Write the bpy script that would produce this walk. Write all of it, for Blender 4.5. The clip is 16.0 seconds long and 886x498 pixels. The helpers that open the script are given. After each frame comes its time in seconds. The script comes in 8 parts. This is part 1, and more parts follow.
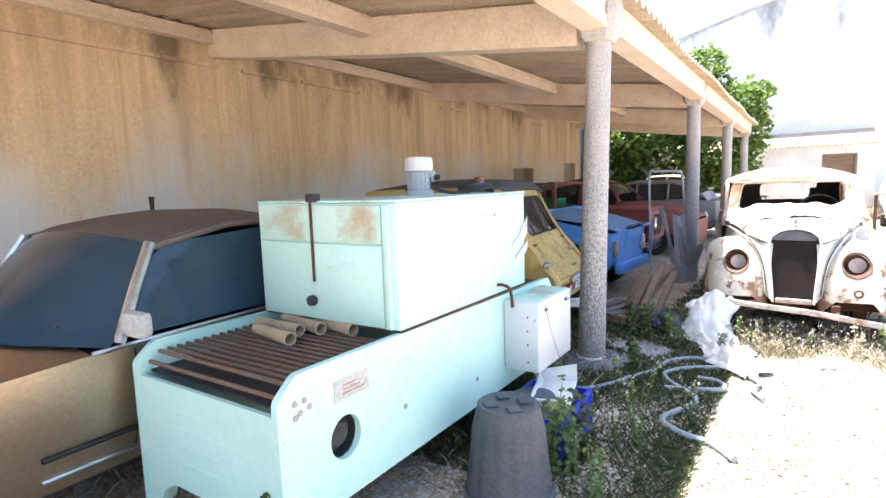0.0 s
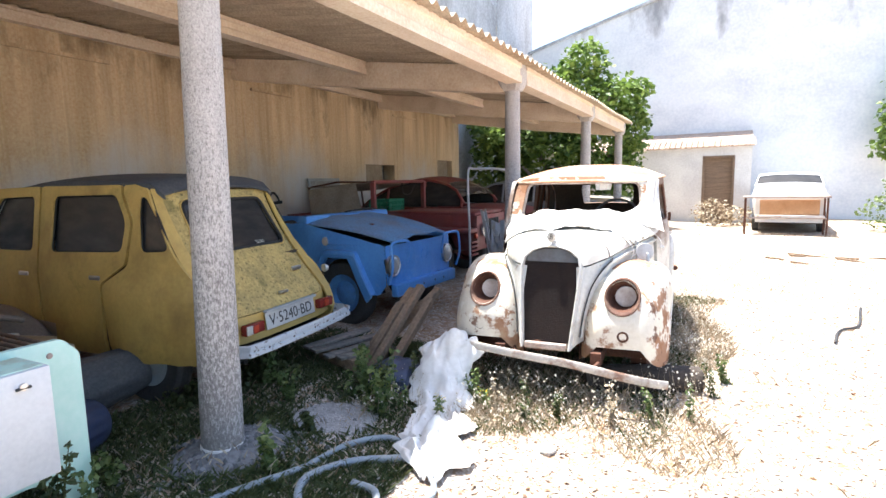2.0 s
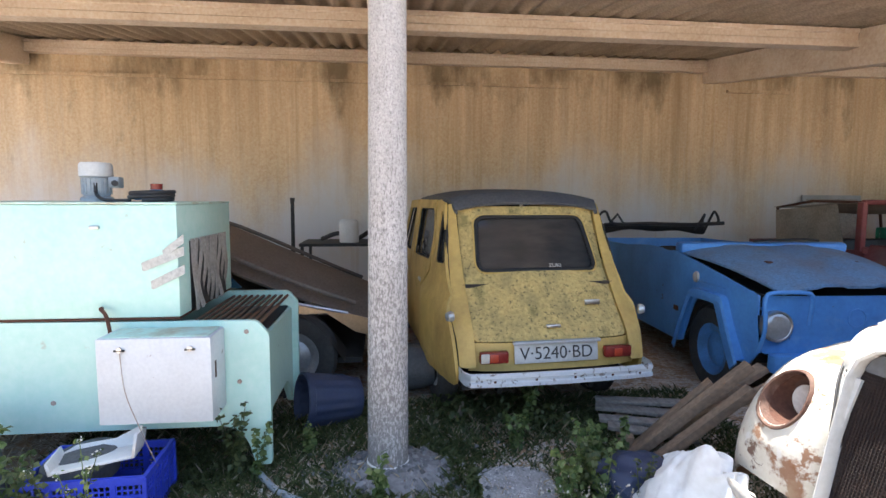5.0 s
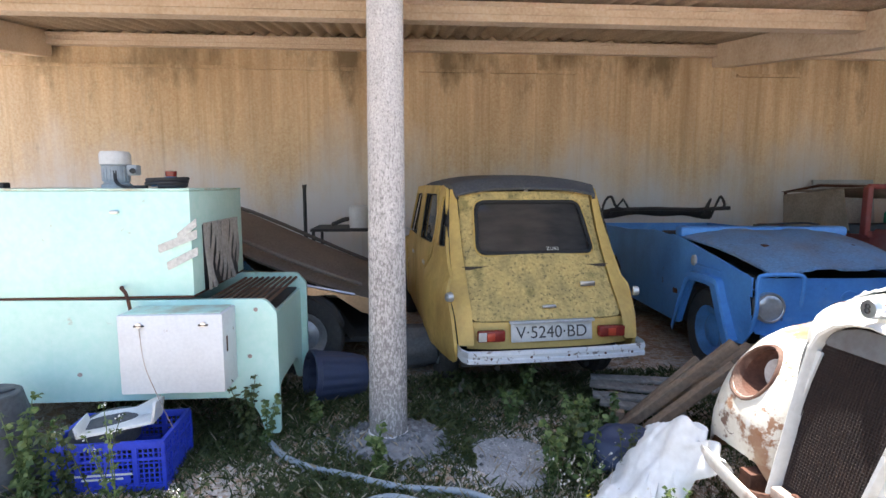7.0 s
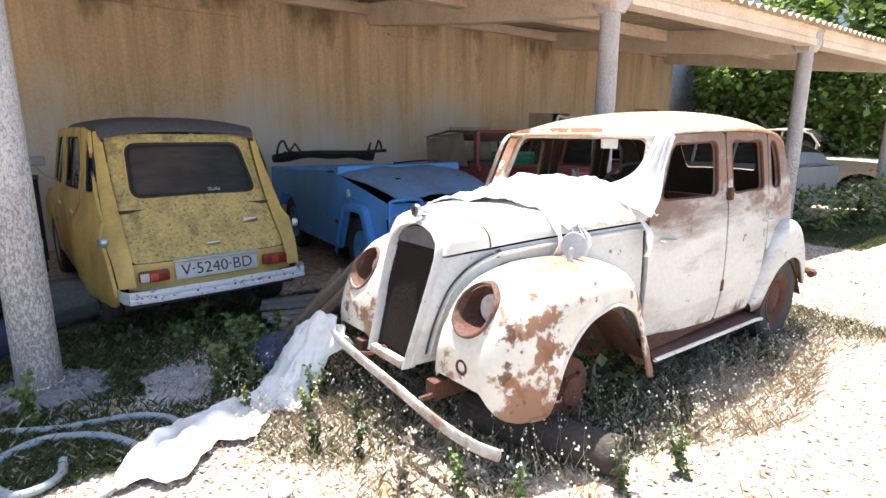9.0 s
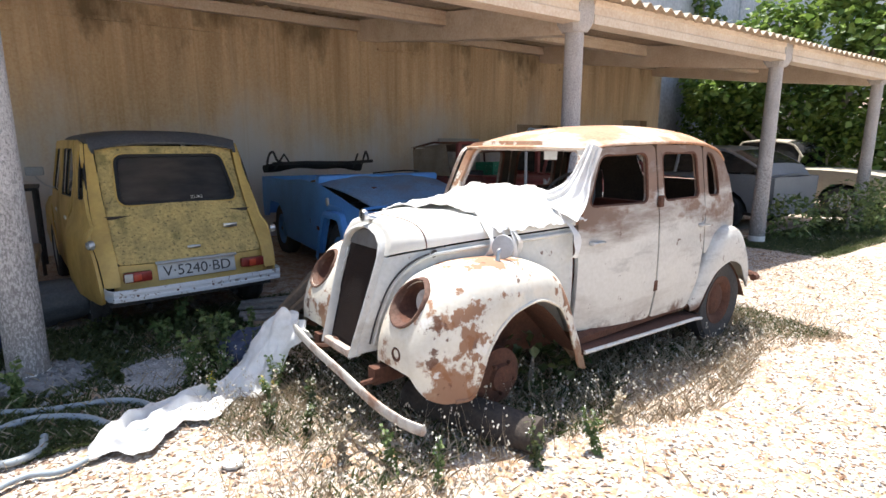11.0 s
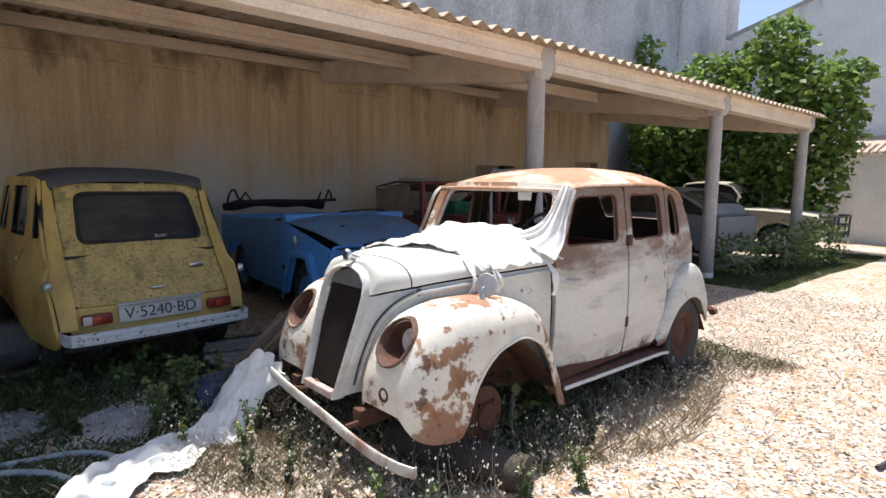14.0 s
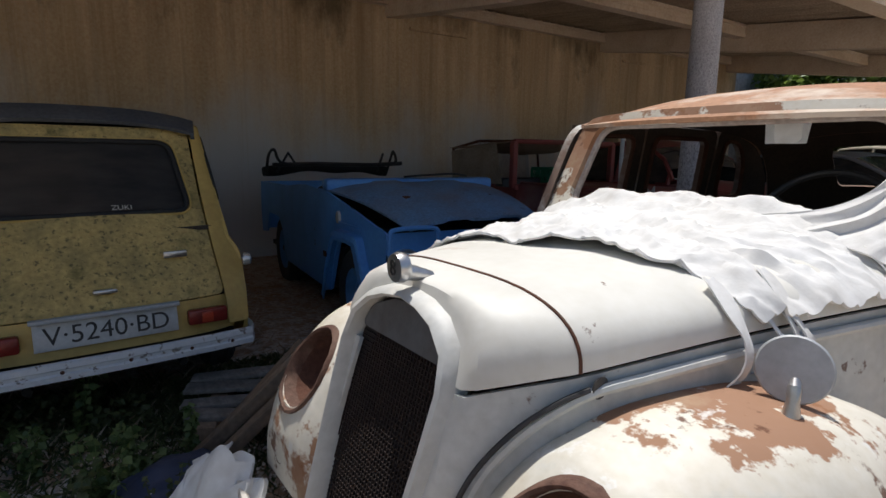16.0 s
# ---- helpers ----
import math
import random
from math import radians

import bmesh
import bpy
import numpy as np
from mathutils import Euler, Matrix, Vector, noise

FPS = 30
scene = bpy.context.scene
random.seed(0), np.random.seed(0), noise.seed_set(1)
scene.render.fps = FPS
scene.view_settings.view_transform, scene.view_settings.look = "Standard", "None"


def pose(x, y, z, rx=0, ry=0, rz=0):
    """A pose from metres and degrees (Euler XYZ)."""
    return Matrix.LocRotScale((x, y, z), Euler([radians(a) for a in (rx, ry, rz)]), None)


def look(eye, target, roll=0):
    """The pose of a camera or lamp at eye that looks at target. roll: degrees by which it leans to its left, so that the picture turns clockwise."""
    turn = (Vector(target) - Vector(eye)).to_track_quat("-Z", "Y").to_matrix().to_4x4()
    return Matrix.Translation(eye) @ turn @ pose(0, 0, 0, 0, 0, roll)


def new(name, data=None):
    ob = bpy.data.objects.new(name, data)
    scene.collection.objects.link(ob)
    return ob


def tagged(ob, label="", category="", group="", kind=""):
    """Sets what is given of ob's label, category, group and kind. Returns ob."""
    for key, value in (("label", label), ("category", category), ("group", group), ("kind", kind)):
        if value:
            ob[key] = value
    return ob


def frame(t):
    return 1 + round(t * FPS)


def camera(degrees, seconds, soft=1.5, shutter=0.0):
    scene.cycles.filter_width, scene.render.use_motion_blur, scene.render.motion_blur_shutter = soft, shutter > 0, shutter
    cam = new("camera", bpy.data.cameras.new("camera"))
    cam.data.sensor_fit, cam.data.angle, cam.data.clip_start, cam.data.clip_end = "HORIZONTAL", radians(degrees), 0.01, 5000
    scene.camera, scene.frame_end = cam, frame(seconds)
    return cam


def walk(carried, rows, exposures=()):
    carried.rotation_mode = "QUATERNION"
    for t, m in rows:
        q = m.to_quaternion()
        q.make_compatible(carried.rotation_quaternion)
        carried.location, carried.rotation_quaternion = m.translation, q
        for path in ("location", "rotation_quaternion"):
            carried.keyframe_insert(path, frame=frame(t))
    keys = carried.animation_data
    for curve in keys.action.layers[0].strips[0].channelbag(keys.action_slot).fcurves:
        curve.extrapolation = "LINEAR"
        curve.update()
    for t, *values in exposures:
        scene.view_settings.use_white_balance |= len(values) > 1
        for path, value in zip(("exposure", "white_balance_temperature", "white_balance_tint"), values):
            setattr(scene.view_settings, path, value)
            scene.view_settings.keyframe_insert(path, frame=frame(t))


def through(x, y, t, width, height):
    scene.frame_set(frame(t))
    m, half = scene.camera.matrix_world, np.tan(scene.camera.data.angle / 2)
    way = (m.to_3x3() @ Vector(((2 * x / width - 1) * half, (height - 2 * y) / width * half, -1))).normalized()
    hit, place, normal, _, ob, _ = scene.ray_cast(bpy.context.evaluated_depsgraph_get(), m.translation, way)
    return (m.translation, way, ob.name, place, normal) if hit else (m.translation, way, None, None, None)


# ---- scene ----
cam = camera(78.9, 16.0)
PATH = [
    (0, (-0.044, 0.027, 1.456), (-1.15, 1.676, 1.216), -1.8),
    (0.5, (0.189, 0.625, 1.422), (-0.869, 2.307, 1.193), -1.4),
    (1, (0.415, 1.221, 1.397), (-0.558, 2.955, 1.173), -1.5),
    (1.5, (0.639, 1.755, 1.398), (-0.262, 3.531, 1.213), -1.4),
    (2, (0.832, 2.224, 1.399), (-0.068, 3.993, 1.148), -1.1),
    (2.5, (1.052, 2.618, 1.408), (-0.049, 4.272, 1.184), -1.3),
    (3, (1.14, 2.984, 1.397), (-0.175, 4.475, 1.185), -0.5),
    (3.5, (1.182, 3.263, 1.401), (-0.435, 4.421, 1.186), -0.9),
    (4, (1.228, 3.55, 1.437), (-0.669, 4.172, 1.326), -0.7),
    (4.2, (1.233, 3.666, 1.42), (-0.707, 4.139, 1.319), -0.4),
    (6.3, (1.376, 4.238, 1.422), (-0.608, 4.356, 1.195), 0.0),
    (6.5, (1.384, 4.168, 1.394), (-0.599, 4.31, 1.177), 0.2),
    (7, (1.432, 4.113, 1.415), (-0.548, 4.264, 1.179), 0.0),
    (7.5, (1.539, 4.017, 1.434), (-0.408, 4.417, 1.211), 0.3),
    (8, (1.643, 4.004, 1.44), (-0.225, 4.678, 1.202), 0.1),
    (8.5, (1.817, 4.167, 1.368), (0.173, 5.17, 0.828), 0.0),
    (9, (1.976, 4.243, 1.38), (0.38, 5.372, 0.96), 0.2),
    (9.2, (2.02, 4.23, 1.371), (0.449, 5.41, 0.997), 0.4),
    (11.3, (2.405, 4.359, 1.396), (0.765, 5.437, 1.008), 0.1),
    (11.5, (2.409, 4.366, 1.388), (0.748, 5.412, 0.999), 0.2),
    (12, (2.412, 4.354, 1.405), (0.733, 5.367, 1.013), 0.1),
    (12.5, (2.423, 4.358, 1.408), (0.722, 5.358, 1.08), 0.0),
    (13, (2.464, 4.402, 1.396), (0.794, 5.458, 1.088), -0.0),
    (13.5, (2.464, 4.351, 1.419), (0.887, 5.54, 1.106), 0.3),
    (14, (2.311, 4.197, 1.403), (0.784, 5.464, 1.159), 0.7),
    (14.5, (2.062, 4.23, 1.353), (0.533, 5.487, 1.068), 0.5),
    (15, (1.639, 4.526, 1.348), (0.044, 5.7, 1.067), 0.4),
    (15.5, (1.187, 4.812, 1.296), (-0.471, 5.883, 0.974), 0.1),
    (16, (0.832, 5.075, 1.255), (-0.835, 6.125, 0.909), 0.8),
]

EXPO = [(0, 2.0), (2, 1.5), (3.5, 1.3), (4.2, 1.5), (6.5, 1.62), (7.5, 1.55), (9, 1.35), (12, 0.62), (14, 0.35), (15, -0.15), (16, -0.55)]
walk(cam, [(t, look(eye, target, roll)) for t, eye, target, roll in PATH], EXPO)

# world and sun
world = bpy.data.worlds.new("sky_world")
scene.world = world
world.use_nodes = True
_n = world.node_tree.nodes
_sky = _n.new("ShaderNodeTexSky")
_sky.sky_type = "NISHITA"
_sky.sun_disc = False
_sky.sun_elevation = radians(75)
_sky.sun_rotation = radians(297)
_sky.dust_density = 2.0
world.node_tree.links.new(_sky.outputs[0], _n["Background"].inputs[0])
_n["Background"].inputs[1].default_value = 0.15
sun = new("sun", bpy.data.lights.new("sun", "SUN"))
sun.data.energy = 5.8
sun.data.angle = radians(0.53)
sun.data.color = (1.0, 0.975, 0.935)
sun.matrix_world = look((0, 0, 20), (0.24 * 20, -0.12 * 20, 0))

# ---- materials ----
def mat(name, base, dark=None, scale=6.0, rough=0.8, metal=0.0, bump=0.2, fine=60.0, amount=0.6, stretch=(1, 1, 1),
        lo=0.4, hi=0.65, spec=0.5, coat=0.0, random=0.0):
    """A surface of two tones mixed by coarse noise, with fine relief."""
    m = bpy.data.materials.new(name)
    m.use_nodes = True
    nt = m.node_tree
    N, L = nt.nodes, nt.links
    b = N["Principled BSDF"]
    b.inputs["Roughness"].default_value = rough
    b.inputs["Metallic"].default_value = metal
    b.inputs["Specular IOR Level"].default_value = spec
    b.inputs["Coat Weight"].default_value = coat
    dark = dark or tuple(c * 0.6 for c in base)
    co = N.new("ShaderNodeTexCoord")
    mp = N.new("ShaderNodeMapping")
    mp.inputs["Scale"].default_value = stretch
    L.new(co.outputs["Object"], mp.inputs[0])
    n1 = N.new("ShaderNodeTexNoise")
    n1.inputs["Scale"].default_value = scale
    n1.inputs["Detail"].default_value = 8
    n1.inputs["Roughness"].default_value = 0.62
    L.new(mp.outputs[0], n1.inputs["Vector"])
    r = N.new("ShaderNodeMapRange")
    r.inputs["From Min"].default_value, r.inputs["From Max"].default_value = lo, hi
    r.inputs["To Max"].default_value = amount
    L.new(n1.outputs[0], r.inputs[0])
    mix = N.new("ShaderNodeMix")
    mix.data_type = "RGBA"
    mix.inputs["A"].default_value = (*base, 1)
    mix.inputs["B"].default_value = (*dark, 1)
    L.new(r.outputs[0], mix.inputs["Factor"])
    n2 = N.new("ShaderNodeTexNoise")
    n2.inputs["Scale"].default_value = fine
    n2.inputs["Detail"].default_value = 8
    L.new(co.outputs["Object"], n2.inputs["Vector"])
    mix2 = N.new("ShaderNodeMix")
    mix2.data_type, mix2.blend_type = "RGBA", "OVERLAY"
    mix2.inputs["Factor"].default_value = 0.5 if rough > 0.6 else 0.22
    L.new(mix.outputs["Result"], mix2.inputs["A"])
    L.new(n2.outputs[0], mix2.inputs["B"])
    out = mix2.outputs["Result"]
    if random:
        oi = N.new("ShaderNodeObjectInfo")
        rr = N.new("ShaderNodeMapRange")
        rr.inputs["To Min"].default_value, rr.inputs["To Max"].default_value = 1 - random, 1 + random
        L.new(oi.outputs["Random"], rr.inputs[0])
        hs = N.new("ShaderNodeHueSaturation")
        L.new(rr.outputs[0], hs.inputs["Value"])
        L.new(out, hs.inputs["Color"])
        out = hs.outputs[0]
    L.new(out, b.inputs["Base Color"])
    if bump:
        bp = N.new("ShaderNodeBump")
        bp.inputs["Strength"].default_value = bump
        bp.inputs["Distance"].default_value = 0.01
        L.new(n2.outputs[0], bp.inputs["Height"])
        L.new(bp.outputs[0], b.inputs["Normal"])
    return m


def layer(m, colour, scale, lo, hi, rough=None, stretch=(1, 1, 1), detail=8, metal=None, seed=0.0, amount=1.0, height=None, axis="Z"):
    """Lays patches of another tone over a material: rust, moss, stains. height: (from, to) along axis limits where they lie."""
    nt = m.node_tree
    N, L = nt.nodes, nt.links
    b = N["Principled BSDF"]
    co = N.new("ShaderNodeTexCoord")
    mp = N.new("ShaderNodeMapping")
    mp.inputs["Scale"].default_value = stretch
    mp.inputs["Location"].default_value = (seed, seed * 0.7, seed * 1.3)
    L.new(co.outputs["Object"], mp.inputs[0])
    n = N.new("ShaderNodeTexNoise")
    n.inputs["Scale"].default_value, n.inputs["Detail"].default_value, n.inputs["Roughness"].default_value = scale, detail, 0.65
    L.new(mp.outputs[0], n.inputs["Vector"])
    src = n.outputs[0]
    if height:
        sp = N.new("ShaderNodeSeparateXYZ")
        L.new(co.outputs["Object"], sp.inputs[0])
        h = N.new("ShaderNodeMapRange")
        h.inputs["From Min"].default_value, h.inputs["From Max"].default_value = height
        h.inputs["To Min"].default_value, h.inputs["To Max"].default_value = -0.25, 0.2
        L.new(sp.outputs[axis], h.inputs[0])
        ad = N.new("ShaderNodeMath")
        L.new(src, ad.inputs[0])
        L.new(h.outputs[0], ad.inputs[1])
        src = ad.outputs[0]
    r = N.new("ShaderNodeMapRange")
    r.inputs["From Min"].default_value, r.inputs["From Max"].default_value = lo, hi
    r.inputs["To Max"].default_value = amount
    L.new(src, r.inputs[0])
    mix = N.new("ShaderNodeMix")
    mix.data_type = "RGBA"
    old = b.inputs["Base Color"].links[0].from_socket
    L.new(r.outputs[0], mix.inputs["Factor"])
    L.new(old, mix.inputs["A"])
    mix.inputs["B"].default_value = (*colour, 1)
    L.new(mix.outputs["Result"], b.inputs["Base Color"])
    if rough is not None:
        mr = N.new("ShaderNodeMix")
        L.new(r.outputs[0], mr.inputs["Factor"])
        if b.inputs["Roughness"].links:
            L.new(b.inputs["Roughness"].links[0].from_socket, mr.inputs["A"])
        else:
            mr.inputs["A"].default_value = b.inputs["Roughness"].default_value
        mr.inputs["B"].default_value = rough
        L.new(mr.outputs["Result"], b.inputs["Roughness"])
    return m


# walls and structure
M_wall = mat("ochre_render", (0.74, 0.60, 0.42), (0.62, 0.48, 0.31), 1.2, 0.92, bump=0.12, fine=35, amount=0.7, stretch=(1, 1.6, 0.35))
layer(M_wall, (0.50, 0.35, 0.19), 1.6, 0.50, 0.66, seed=33, stretch=(1, 9, 0.16), amount=0.45)
layer(M_wall, (0.82, 0.68, 0.48), 2.2, 0.54, 0.68, seed=37, stretch=(1, 10, 0.12), amount=0.4)
layer(M_wall, (0.72, 0.72, 0.73), 1.1, 0.40, 0.62, seed=3, stretch=(1, 0.6, 0.3), height=(2.75, 0.5), amount=0.92)
layer(M_wall, (0.58, 0.50, 0.40), 2.6, 0.56, 0.70, seed=41, stretch=(1, 7, 0.14), amount=0.4)
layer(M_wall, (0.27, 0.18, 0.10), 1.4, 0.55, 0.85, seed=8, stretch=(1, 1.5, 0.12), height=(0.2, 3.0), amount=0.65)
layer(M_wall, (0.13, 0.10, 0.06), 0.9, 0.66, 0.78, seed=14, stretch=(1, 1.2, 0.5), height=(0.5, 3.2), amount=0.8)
layer(M_wall, (0.10, 0.08, 0.06), 3.5, 0.68, 0.82, seed=1, stretch=(1, 1.5, 0.35), amount=0.6)
M_concrete = mat("pillar_concrete", (0.52, 0.50, 0.49), (0.34, 0.32, 0.31), 5, 0.9, bump=0.7, fine=90, amount=0.7, stretch=(1, 1, 0.25))
layer(M_concrete, (0.15, 0.14, 0.135), 95, 0.47, 0.60, seed=2, stretch=(1, 1, 0.45), height=(3.6, -1.0), amount=0.75)
layer(M_concrete, (0.13, 0.12, 0.115), 150, 0.56, 0.64, seed=8, stretch=(1, 1, 0.6), amount=0.55)
layer(M_concrete, (0.68, 0.67, 0.66), 80, 0.60, 0.68, seed=5, stretch=(1, 1, 0.5), amount=0.5)
layer(M_concrete, (0.20, 0.19, 0.175), 6, 0.54, 0.68, seed=21, stretch=(1, 1, 0.3), height=(1.4, -0.2), amount=0.55)
M_beam = mat("beam_paint", (0.76, 0.65, 0.53), (0.58, 0.46, 0.34), 3, 0.85, bump=0.15, fine=40, stretch=(1, 0.6, 1))
M_fibre = mat("fibre_cement", (0.50, 0.41, 0.31), (0.28, 0.22, 0.16), 3, 0.92, bump=0.2, fine=50, stretch=(0.4, 2, 1))
M_gable = mat("limewash", (0.80, 0.83, 0.86), (0.60, 0.64, 0.70), 0.6, 0.95, bump=0.2, fine=12, amount=0.6, stretch=(1, 1, 1.6))
layer(M_gable, (0.26, 0.27, 0.29), 0.7, 0.58, 0.75, seed=4, stretch=(1.2, 1, 0.5), height=(3.5, 8.0), amount=0.9)
M_tower = mat("grey_render", (0.54, 0.57, 0.61), (0.28, 0.29, 0.31), 0.7, 0.95, bump=0.3, fine=12, stretch=(1, 1, 0.5), amount=0.9)
M_shed = mat("shed_whitewash", (0.78, 0.76, 0.72), (0.6, 0.58, 0.56), 1.5, 0.95, bump=0.2, fine=20)
M_tile = mat("clay_tile", (0.50, 0.38, 0.30), (0.25, 0.2, 0.17), 8, 0.9, bump=0.3, random=0.25)
M_block = mat("blocked_opening", (0.40, 0.33, 0.25), (0.25, 0.2, 0.15), 8, 0.95, bump=0.4)
M_darkroom = mat("dark_inside", (0.05, 0.04, 0.035), None, 5, 0.95)
M_ground = mat("dry_earth", (0.47, 0.41, 0.34), (0.28, 0.21, 0.15), 1.5, 0.97, bump=0.6, fine=30, amount=0.8)
layer(M_ground, (0.70, 0.64, 0.56), 38, 0.50, 0.56, seed=7, amount=0.75)
layer(M_ground, (0.74, 0.70, 0.64), 1.1, 0.52, 0.66, seed=3, amount=0.6)
layer(M_ground, (0.36, 0.22, 0.11), 30, 0.50, 0.58, seed=12, amount=0.75, stretch=(1, 0.6, 1))
layer(M_ground, (0.40, 0.27, 0.15), 2.4, 0.54, 0.66, seed=17, amount=0.5)
layer(M_ground, (0.34, 0.19, 0.09), 8, 0.50, 0.60, seed=27, amount=0.65, detail=10)
layer(M_ground, (0.12, 0.085, 0.05), 18, 0.58, 0.66, seed=9, amount=0.7)
# old cream saloon
M_cream = mat("chalky_cream_paint", (0.72, 0.67, 0.57), (0.56, 0.53, 0.46), 3.5, 0.55, bump=0.08, fine=45, amount=0.7)
layer(M_cream, (0.36, 0.45, 0.50), 2.6, 0.60, 0.72, seed=11, amount=0.5)
layer(M_cream, (0.33, 0.165, 0.085), 2.6, 0.60, 0.62, rough=0.9, seed=4, amount=0.92, detail=12)
layer(M_cream, (0.30, 0.145, 0.075), 3.6, 0.66, 0.68, rough=0.9, seed=15, height=(0.66, 0.86), amount=0.92, detail=12)
layer(M_cream, (0.27, 0.12, 0.055), 3.2, 0.52, 0.56, rough=0.9, seed=9, height=(0.78, 0.20), amount=0.9, detail=12)
layer(M_cream, (0.74, 0.72, 0.68), 9, 0.60, 0.64, seed=12, amount=0.8)
layer(M_cream, (0.13, 0.055, 0.03), 7, 0.60, 0.64, rough=0.95, seed=6, amount=0.9)
layer(M_cream, (0.27, 0.125, 0.06), 3.4, 0.575, 0.595, rough=0.9, seed=31, amount=0.92, detail=12)
layer(M_cream, (0.52, 0.42, 0.28), 3.4, 0.54, 0.66, seed=24, amount=0.45)
M_creamside = mat("faded_cream_paint", (0.64, 0.62, 0.57), (0.48, 0.47, 0.44), 2.2, 0.6, bump=0.08, fine=45, amount=0.8, stretch=(1, 0.5, 1.6))
layer(M_creamside, (0.25, 0.18, 0.14), 1.7, 0.55, 0.71, rough=0.9, seed=2.4, stretch=(1, 0.45, 1.6), amount=0.6, detail=12)
layer(M_creamside, (0.22, 0.12, 0.075), 3.4, 0.60, 0.68, rough=0.9, seed=7.7, stretch=(1, 0.6, 1.2), amount=0.9, detail=12, height=(0.35, 1.15))
layer(M_creamside, (0.10, 0.085, 0.075), 3.2, 0.58, 0.74, rough=0.9, seed=5.4, stretch=(1, 0.4, 1.6), amount=0.7)
layer(M_creamside, (0.12, 0.055, 0.03), 9, 0.63, 0.67, rough=0.95, seed=6, amount=0.9)
layer(M_creamside, (0.15, 0.07, 0.04), 5, 0.58, 0.72, rough=0.95, seed=8, height=(0.6, 0.28), amount=0.9)
layer(M_creamside, (0.19, 0.13, 0.10), 2.0, 0.55, 0.74, rough=0.85, seed=21, stretch=(1, 0.45, 2.4), amount=0.8, detail=12, height=(0.45, 0.98))
M_rustroof = mat("rusty_roof", (0.44, 0.24, 0.14), (0.36, 0.17, 0.09), 3, 0.8, bump=0.1, fine=50, amount=0.8)
layer(M_rustroof, (0.66, 0.56, 0.46), 2.4, 0.50, 0.62, seed=3, amount=0.9)
M_creambonnet = mat("worn_bonnet_paint", (0.74, 0.72, 0.66), (0.60, 0.58, 0.52), 2.5, 0.5, bump=0.06, fine=40, amount=0.7)
layer(M_creambonnet, (0.42, 0.26, 0.16), 3.0, 0.62, 0.70, rough=0.9, seed=5, amount=0.8, detail=12)
layer(M_creambonnet, (0.14, 0.07, 0.04), 11, 0.68, 0.71, rough=0.9, seed=2, amount=0.9)
M_creamhood = mat("faded_cream_bonnet", (0.64, 0.62, 0.57), (0.46, 0.48, 0.48), 2.6, 0.5, bump=0.06, fine=45, amount=0.8)
layer(M_creamhood, (0.34, 0.27, 0.20), 2.4, 0.55, 0.72, rough=0.8, seed=3.3, stretch=(1, 0.8, 1.5), amount=0.7, detail=10)
layer(M_creamhood, (0.30, 0.38, 0.42), 2.2, 0.56, 0.72, seed=8.1, amount=0.6)
layer(M_creamhood, (0.16, 0.08, 0.05), 12, 0.64, 0.68, rough=0.95, seed=6, amount=0.85)
M_band = mat("dull_grey_band", (0.13, 0.135, 0.14), (0.07, 0.05, 0.04), 7, 0.45, bump=0.15)
M_lampring = mat("flaking_lamp_ring", (0.085, 0.036, 0.024), (0.22, 0.14, 0.10), 11, 0.85, bump=0.5)
M_grille = mat("blackened_rust", (0.016, 0.009, 0.007), (0.035, 0.017, 0.012), 14, 0.8, bump=0.4)
M_rustbar = mat("rusty_pale_bar", (0.58, 0.54, 0.49), (0.26, 0.13, 0.08), 4, 0.45, bump=0.1, lo=0.48, hi=0.58, amount=0.9)
M_rust = mat("deep_rust", (0.11, 0.045, 0.027), (0.05, 0.026, 0.018), 8, 0.95, bump=0.5, fine=60)
M_rustlight = mat("pale_rusty_steel", (0.42, 0.36, 0.32), (0.24, 0.13, 0.08), 6, 0.7, bump=0.2)
M_bowl = mat("lamp_bowl", (0.58, 0.55, 0.51), (0.26, 0.17, 0.12), 9, 0.6, bump=0.2)
M_chrome = mat("dull_chrome", (0.62, 0.62, 0.62), (0.4, 0.36, 0.33), 14, 0.28, 0.9, bump=0.05)
M_whitemetal = mat("chalky_bar", (0.72, 0.69, 0.64), (0.40, 0.22, 0.13), 5, 0.5, bump=0.1, lo=0.55, hi=0.65, amount=0.9)
M_tyre = mat("old_rubber", (0.035, 0.035, 0.037), (0.07, 0.065, 0.06), 5, 0.85, bump=0.3)
M_cloth = mat("white_sheet", (0.78, 0.77, 0.75), (0.62, 0.60, 0.57), 4, 0.95, bump=0.3, fine=25)
M_redseat = mat("red_leather", (0.20, 0.045, 0.03), (0.09, 0.03, 0.02), 5, 0.6)
M_black = mat("black_plastic_and_gaps", (0.025, 0.025, 0.027), (0.06, 0.055, 0.05), 6, 0.6)
M_inside = mat("dark_trim", (0.06, 0.045, 0.035), (0.03, 0.025, 0.02), 5, 0.9)
M_log = mat("charred_log", (0.07, 0.055, 0.045), (0.03, 0.025, 0.022), 6, 0.95, bump=0.6, stretch=(1, 4, 4))


